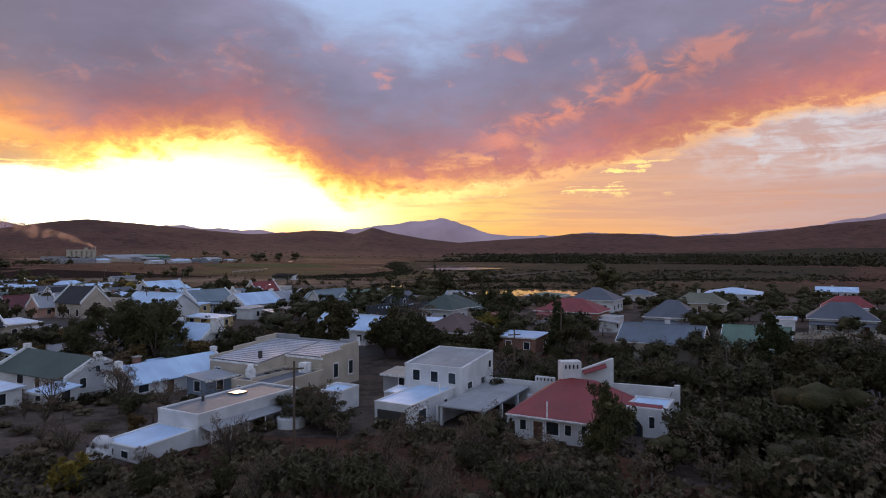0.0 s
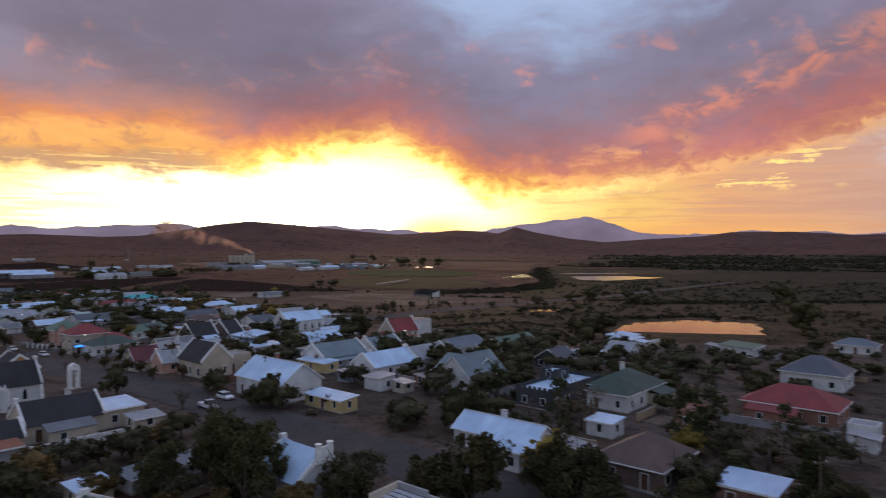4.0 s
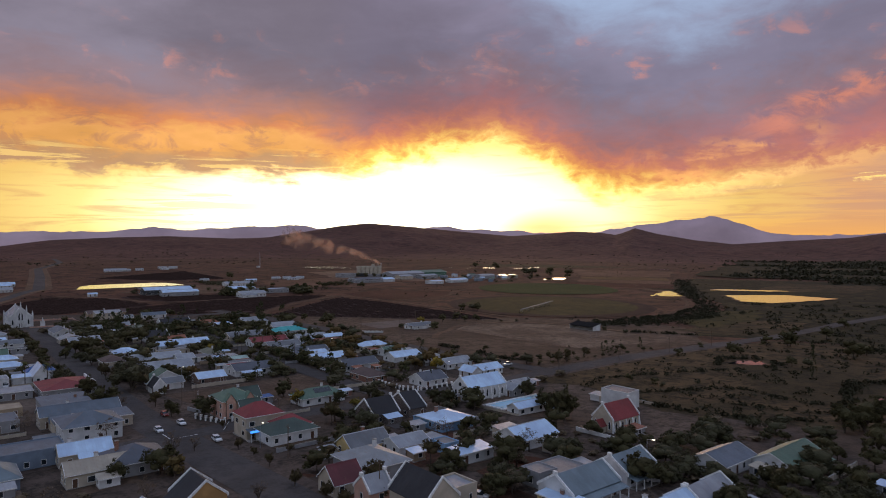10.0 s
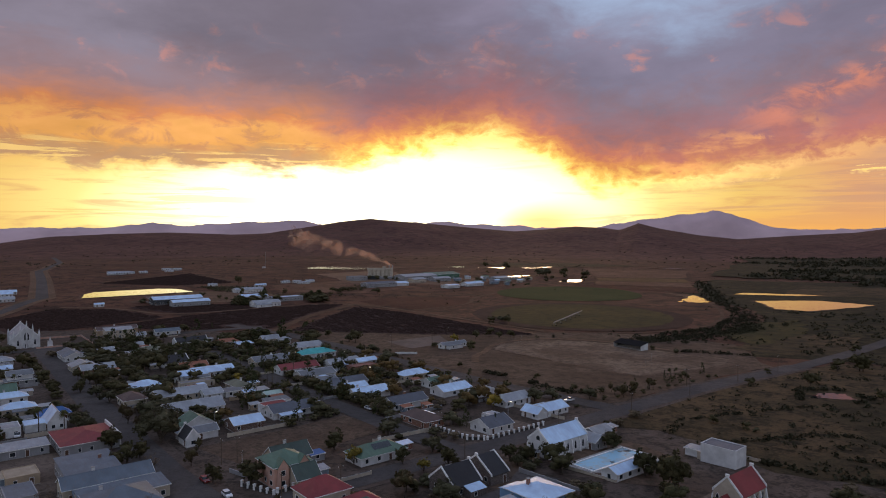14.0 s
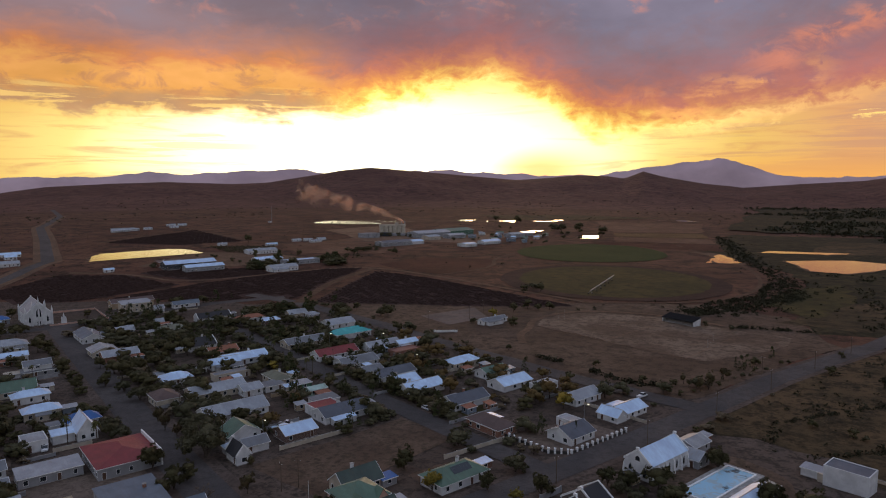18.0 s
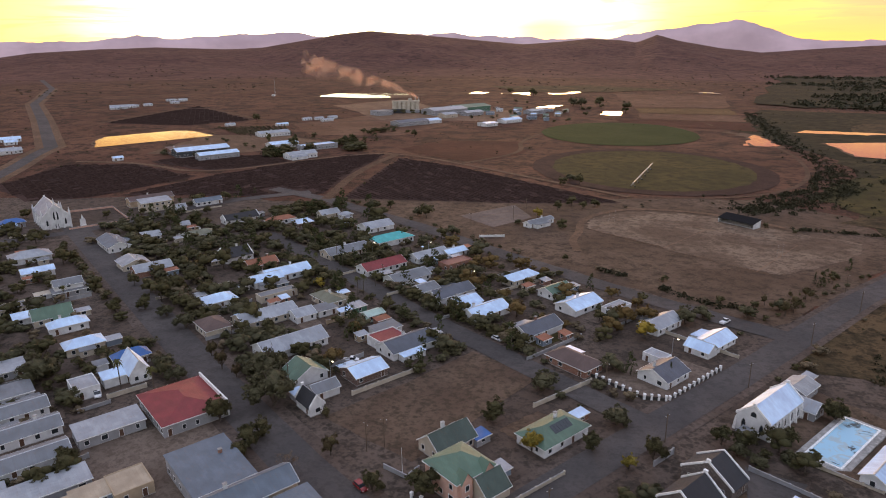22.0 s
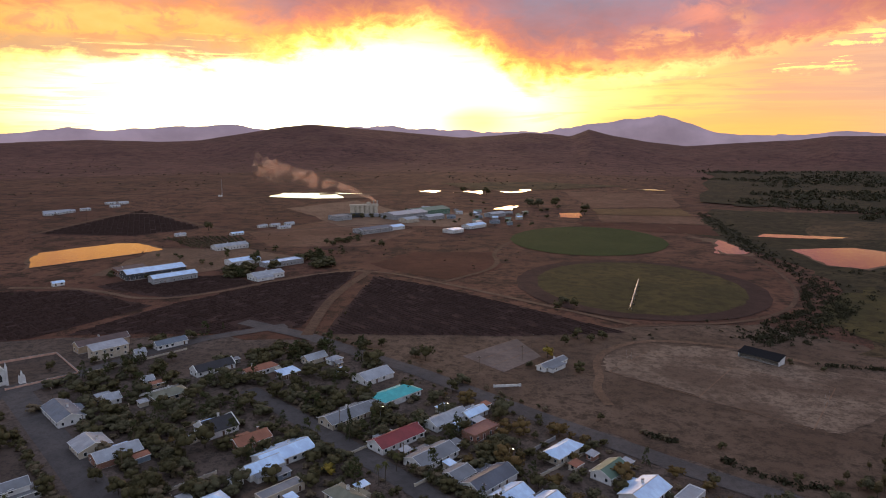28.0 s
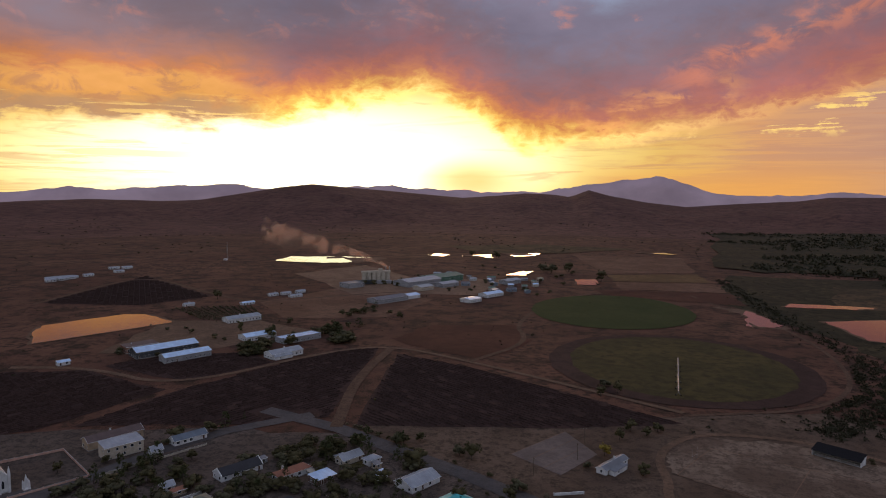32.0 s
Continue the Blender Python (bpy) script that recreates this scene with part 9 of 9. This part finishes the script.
tree("cypress", -4.6, 382.0, 14.4, 1.9)
tree("round", -34.3, 426.3, 9.1, 3.8)
tree("olive", -6.0, 48.5, 5.8, 3.0)
tree("olive", 2.7, 56.1, 3.8, 2.0)
tree("olive", 26.0, 85.4, 6.6, 3.4)
tree("bush", -18.8, 47.4, 3.6, 2.6)
tree("bare", -23.3, 47.4, 2.8, 1.2)
tree("autumn", -63.4, 101.3, 4.8, 2.2)
tree("gum", -45.0, 103.4, 9.4, 3.2)
tree("olive", -72.8, 165.7, 4.4, 2.3)
tree("round", -18.7, 109.0, 11.8, 4.9)
tree("olive", -34.1, 110.3, 8.5, 4.4)
tree("yellow", -9.8, 121.6, 7.6, 3.7)
tree("round", -7.6, 111.4, 7.7, 3.2)
tree("olive", -36.3, 167.8, 7.2, 3.7)
tree("round", -81.9, 158.2, 6.0, 2.5)
tree("olive", 27.1, 134.0, 8.0, 4.2)
tree("olive", 6.7, 122.9, 5.9, 3.1)
tree("round", 27.7, 171.2, 7.8, 3.3)
tree("round", 83.7, 333.8, 17.8, 7.5)
tree("olive", 16.2, 139.6, 6.1, 3.1)
tree("small", -97.8, 169.9, 4.4, 1.6)
tree("bare", -81.1, 145.0, 5.0, 2.1)
tree("olive", -84.6, 161.3, 5.7, 2.9)
tree("round", -65.2, 148.4, 7.8, 3.3)
tree("olive", -68.2, 150.2, 6.5, 3.4)
tree("olive", -62.5, 149.5, 6.8, 3.5)
tree("round", -103.6, 154.7, 7.4, 3.1)
tree("bare", -132.6, 174.0, 4.9, 2.0)
tree("bush", -55.4, 146.7, 1.9, 1.3)
tree("olive", -56.2, 172.8, 6.8, 3.5)
tree("olive", -35.8, 177.1, 7.7, 4.0)
tree("round", -16.8, 222.2, 7.0, 2.9)
tree("round", -21.7, 201.1, 7.5, 3.1)
tree("olive", -14.6, 210.0, 6.5, 3.4)
tree("olive", 1.3, 217.5, 5.2, 2.7)
tree("round", -5.2, 264.8, 8.5, 3.6)
tree("round", -8.9, 287.2, 9.5, 4.0)
tree("round", 12.4, 229.5, 5.5, 2.3)
tree("round", -101.9, 215.2, 6.5, 2.7)
tree("bare", -71.7, 140.2, 4.6, 1.9)
tree("bush", 5.0, 198.4, 3.4, 2.4)
tree("bare", -231.0, 228.5, 6.9, 2.9)
tree("small", -245.0, 228.7, 6.2, 2.2)
tree("round", -634.6, 716.9, 5.8, 2.4)
tree("round", -670.9, 816.7, 13.3, 5.6)
tree("round", -515.2, 662.6, 12.7, 5.3)
tree("pine", -506.5, 652.8, 13.5, 4.0)
tree("round", -525.9, 716.5, 8.3, 3.5)
tree("olive", -466.0, 679.9, 7.7, 4.0)
tree("olive", -455.1, 683.8, 10.3, 5.3)
tree("round", -437.0, 774.9, 9.9, 4.2)
tree("round", -311.1, 1251.4, 20.0, 8.4)
tree("round", -256.0, 1139.1, 20.0, 8.4)
tree("round", -509.7, 1413.6, 15.6, 6.5)
tree("round", -458.8, 1398.2, 20.0, 8.4)
tree("round", -237.8, 582.9, 8.5, 3.6)
tree("round", -227.4, 593.6, 9.0, 3.8)
tree("olive", -351.0, 1234.8, 18.7, 9.7)
tree("olive", -334.6, 1215.5, 20.0, 10.4)
tree("olive", -235.9, 605.9, 8.1, 4.2)
tree("small", -368.1, 528.8, 3.7, 1.3)
tree("pine", -428.3, 483.1, 4.5, 1.3)


# trees beside the sports ground, along the road and on the flat
for kind, x, y, h in (("cypress", -98, 416, 6), ("pine", -93, 422, 6), ("round", -89, 427, 5), ("pine", -81, 442, 6), ("cypress", -104, 396, 5), ("small", -109, 395, 4), ("small", -117, 379, 4), ("small", -114, 381, 4), ("round", -123, 379, 4), ("small", -119, 384, 5), ("round", -135, 380, 4), ("round", -157, 399, 4),
                      ("round", -4, 484, 11), ("round", 23, 533, 10), ("round", -77, 347, 4), ("round", -66, 341, 4), ("olive", -63, 339, 3), ("round", -10, 406, 6), ("olive", -3, 409, 6), ("round", 46, 613, 9), ("round", -15, 478, 8), ("round", -202, 413, 4), ("bush", -185, 405, 3), ("bush", -177, 402, 3), ("round", -200, 390, 4),
                      ("round", -220, 524, 8), ("round", -212, 520, 6), ("round", -206, 528, 7), ("olive", -240, 470, 5), ("round", -110, 512, 4), ("olive", -96, 505, 4), ("round", -60, 420, 5), ("olive", -30, 440, 5), ("round", 30, 460, 7), ("olive", 52, 430, 5), ("round", -50, 455, 4), ("round", 70, 470, 8), ("round", 8, 560, 7)):
    tree(kind, x, y, h, h * {"cypress": 0.16, "pine": 0.3, "bush": 0.7, "small": 0.36}.get(kind, 0.48))
# trees round the farm sheds and the factory
for kind, x, y, h in (("round", -556, 643, 5), ("gum", -548, 668, 13), ("round", -584, 650, 5), ("olive", -530, 655, 5), ("round", -520, 668, 6), ("gum", -483, 719, 9), ("round", -478, 712, 6), ("round", -500, 676, 5), ("round", -590, 742, 6), ("olive", -494, 700, 5), ("round", -470, 725, 6), ("pine", -462, 730, 9), ("round", -560, 985, 8), ("round", -548, 990, 9), ("round", -536, 996, 8), ("round", -572, 978, 7), ("round", -525, 1003, 8), ("gum", -516, 1012, 11), ("round", -508, 1020, 8), ("round", -585, 972, 6), ("olive", -600, 664, 4), ("olive", -612, 655, 4), ("bush", -640, 668, 2), ("round", -545, 640, 4)):
    tree(kind, x, y, h, h * (0.34 if kind == "gum" else 0.55))


rnd = random.Random(78)
for i in range(46):
    x, y = rnd.uniform(-520, -300), rnd.uniform(960, 1260)
    if clear_of_homes(x, y, 3.0) and road_gap(x, y) > 2 and not any(inside(x, y, p) for p in PONDS) and math.hypot((x + 236) / 90, (y - 905) / 110) > 1:
        h = rnd.uniform(3, 8)
        tree(rnd.choice(("round", "round", "olive")), x, y, h, h * 0.55)
# garden trees between the houses, block by block
rnd = random.Random(17)
PLACED, NEAR = [], 0
for cx, cy, half_u, half_v, count, mix in (
    (-265, 335, 75, 24, 192, "round olive round olive round pine bush"), (-330, 305, 95, 22, 165, "round round olive olive bush autumn round olive"),
    (-385, 260, 95, 22, 150, "round olive round olive bush"), (-310, 395, 95, 24, 169, "round olive round pine bush"), (-225, 375, 70, 22, 92, "round olive bush autumn"),
    (-400, 385, 60, 30, 123, "round round olive olive pine"), (-290, 228, 46, 24, 55, "round olive bush"), (-130, 215, 55, 22, 53, "round olive bush small bare"),
    (-85, 225, 60, 30, 83, "round olive bush bare round"), (-20, 225, 50, 40, 128, "round olive round olive bush"), (55, 190, 60, 50, 177, "round olive round olive bare bush"),
    (110, 240, 60, 60, 146, "round olive round olive bush"), (48, 80, 48, 24, 175, "olive bare olive bare round bush"), (5, 135, 45, 18, 83, "round olive pine bush bare"),
    (-50, 98, 34, 18, 53, "round olive autumn bush"), (-10, 57, 50, 10, 165, "bush bare bare bush bare bush"), (32, 57, 40, 11, 143, "bush olive bare bush round bare"), (-8, 60, 48, 11, 53, "bush bare bush"), (-190, 180, 50, 18, 20, "round bush bare"), (-470, 330, 40, 40, 71, "round olive bush"),
    (150, 320, 70, 60, 104, "round olive round bush"),
):
    c, s = math.cos(radians(-29)), math.sin(radians(-29))
    kinds = mix.split()
    for _ in range(int(count * (0.95 if cx > -30 and cy > 120 else 1.4 if cy > 120 else 1.2))):
        u, v = rnd.uniform(-half_u, half_u), rnd.uniform(-half_v, half_v)
        x, y = cx + u * c - v * s, cy + u * s + v * c
        kind = rnd.choice(kinds)
        h = 3.0 + 4.6 * rnd.random() ** 1.3 if kind not in ("pine", "palm") else rnd.uniform(6, 10)
        if kind == "bush":
            h = rnd.uniform(1.4, 2.6)
        if y < 84 and x < 28:
            h *= 0.66
        elif y < 95 and x >= 28:
            h *= 1.15
        elif x > 20 and y > 130:
            h *= 0.75
        r = h * {"round": 0.44, "olive": 0.52, "pine": 0.3, "palm": 0.22, "bush": 0.7, "bare": 0.42, "autumn": 0.45, "small": 0.36, "reed": 0.4}[kind]
        if road_gap(x, y) < 0.6 + r * 0.2 or not clear_of_homes(x, y, min(1.2, 0.5 * r)) or open_ground(x, y) or y < 46:
            continue
        if any((x - a) ** 2 + (y - b) ** 2 < 5 for a, b in PLACED):
            continue
        PLACED.append((x, y))
        if y < 125 and NEAR < 160:
            NEAR += 1
            tree(kind, x, y, h * 1.15, r * 1.2)
        else:
            REST.setdefault(kind, []).append((x, y, h * 1.1, r * (1.0 if kind == "palm" else 1.32)))
# dark trees and hedges crowding the edges of the streets
for line, off, gap, tall in (([(-60, 140.6), (112, 47.3)], 9.5, 4.0, 5.5), ([(-62, 141.7), (112, 47.3)], -9.0, 4.5, 5.0), ([(-440, 357), (-262, 250)], 9.5, 2.6, 5.0), ([(-440, 357), (-290, 267)], -9.5, 2.8, 4.6), ([(-430, 351), (-300, 273)], 13.0, 3.4, 6.0), ([(-362, 404), (-160, 283)], 7.0, 4.4, 3.6), ([(-362, 404), (-165, 286)], -7.0, 5.0, 3.6), ([(-380, 488), (-226, 409)], 8.0, 6.0, 3.2), ([(-290, 446), (-130, 364)], -9.0, 6.5, 2.6), ([(-120, 345), (-60, 440)], 10.5, 7.0, 3.6), ([(-135, 315), (-92, 395)], -11.0, 8.0, 2.6), ([(-395, 330), (-260, 255)], 24.0, 3.6, 5.0), ([(-395, 330), (-300, 276)], -26.0, 3.6, 5.0), ([(-350, 380), (-200, 292)], 20.0, 3.6, 4.6), ([(-330, 440), (-180, 360)], -26.0, 4.2, 4.4)):
    (ax, ay), (bx, by) = line
    l = math.hypot(bx - ax, by - ay)
    k = 0.0
    while k < l:
        o = off + rnd.uniform(-1.4, 1.4)
        x, y = ax + (bx - ax) * k / l - (by - ay) / l * o, ay + (by - ay) * k / l + (bx - ax) / l * o
        k += gap * rnd.uniform(0.6, 1.5)
        h = tall * rnd.uniform(0.5, 1.25)
        if road_gap(x, y) > 0.7 and clear_of_homes(x, y, 0.7) and rnd.random() < 0.88 and not open_ground(x, y):
            if y < 125:
                tree(rnd.choice(("round", "olive", "bare", "bush")), x, y, h, h * rnd.uniform(0.4, 0.6))
            else:
                REST.setdefault(rnd.choice(("round", "olive", "round", "bush")), []).append((x, y, h, h * rnd.uniform(0.45, 0.65)))
# hedge row of small street trees along the main street
for i in range(22):
    k = i / 22
    x, y = -440 + 400 * k + rnd.uniform(-2, 2) + 4.2, 357 - 225 * k + 8.6
    if rnd.random() < 0.6:
        tree("small", x, y, rnd.uniform(2.6, 4.0), rnd.uniform(1.0, 1.5))
# the long barn and the cottages at the edge of the fields, with the trees round them
house(-476.0, 438.0, 63, 27.0, 8.5, 4.2, "gable", 2.0, "tan", "brown", "", 301)
house(-439.5, 449.0, 61, 17.0, 6.5, 2.8, "gable", 1.8, "white", "bluegrey", "", 302)
house(-444.5, 430.5, 61, 5.5, 4.5, 2.7, "gable", 1.7, "white", "silver", "", 303)
edge = random.Random(77)
for cx, cy, wide, deep, number, tall in ((-447, 440, 12, 4, 9, 5.5), (-432, 461, 9, 4, 8, 6.0), (-452, 418, 8, 3, 6, 4.0), (-379, 452, 14, 4, 8, 4.5), (-359, 460, 12, 4, 9, 5.5), (-335, 466, 9, 4, 6, 7.0), (-318, 452, 7, 4, 5, 7.0), (-372, 412, 8, 4, 7, 4.5),
                                         (-500, 634, 24, 6, 12, 6.5), (-560, 596, 22, 5, 12, 3.4), (-498, 605, 8, 5, 7, 5.5), (-478, 690, 18, 6, 12, 6.0), (-452, 668, 8, 6, 6, 7.0), (-590, 580, 8, 4, 6, 3.6), (-480, 800, 30, 14, 9, 5.0)):
    for i in range(number * 2):
        u, v = edge.uniform(-1, 1) * wide, edge.gauss(0, 0.6) * deep
        x, y = cx + 0.48 * u - 0.87 * v, cy + 0.87 * u + 0.48 * v
        h = tall * edge.uniform(0.7, 1.5)
        if clear_of_homes(x, y, 1.0) and road_gap(x, y) > 0.5:
            REST.setdefault(edge.choice(("round", "olive", "round", "pine")), []).append((x, y, h, h * edge.uniform(0.5, 0.75)))
# the many trees further off, joined kind by kind
for kind, spots, grade in [(k, [q for q in v if (q[1] > 290) == (g == 9)], g) for k, v in REST.items() for g in (9, 20)]:
    if not spots:
        continue
    shapes = []
    for s in range(3):
        t, c = tree_meshes(kind, 700 + s, grade)
        c.tube((0, 0, -0.4), (0, 0, 3.4), 0.24, 0.12, 4)
        shapes.append((np.array(c.v), [len(q) for q in c.f], np.concatenate([np.array(q) for q in c.f])))
    vs, fs, ls, ms, n = [], [], [], [], 0
    for k, (x, y, h, r) in enumerate(spots):
        v, ln, lp = shapes[k % 3]
        a = rnd.uniform(0, 6.283)
        rot = np.array([[math.cos(a), -math.sin(a)], [math.sin(a), math.cos(a)]])
        w = v.copy()
        w[:, :2] = (w[:, :2] @ rot.T) * (r / 3.1) + (x, y)
        w[:, 2] = w[:, 2] * (h / 8.0) + ground_z(x, y) - 0.15
        vs.append(w)
        fs += ln
        ms += [0] * (len(ln) - 6) + [1] * 6
        ls.append(lp + n)
        n += len(v)
    me = bpy.data.meshes.new("garden_trees")
    allv, alll = np.concatenate(vs), np.concatenate(ls)
    me.vertices.add(len(allv))
    me.vertices.foreach_set("co", allv.ravel())
    me.loops.add(len(alll))
    me.loops.foreach_set("vertex_index", alll)
    me.polygons.add(len(fs))
    me.polygons.foreach_set("loop_start", np.concatenate([[0], np.cumsum(fs)[:-1]]))
    me.update(calc_edges=True)
    me.materials.append(LEAF[kind])
    me.materials.append(BARK)
    me.polygons.foreach_set("material_index", ms)
    tagged(new("garden_trees", me), "many " + TREE_WORDS[kind] + "s among the far houses", "trees", kind="stuff")
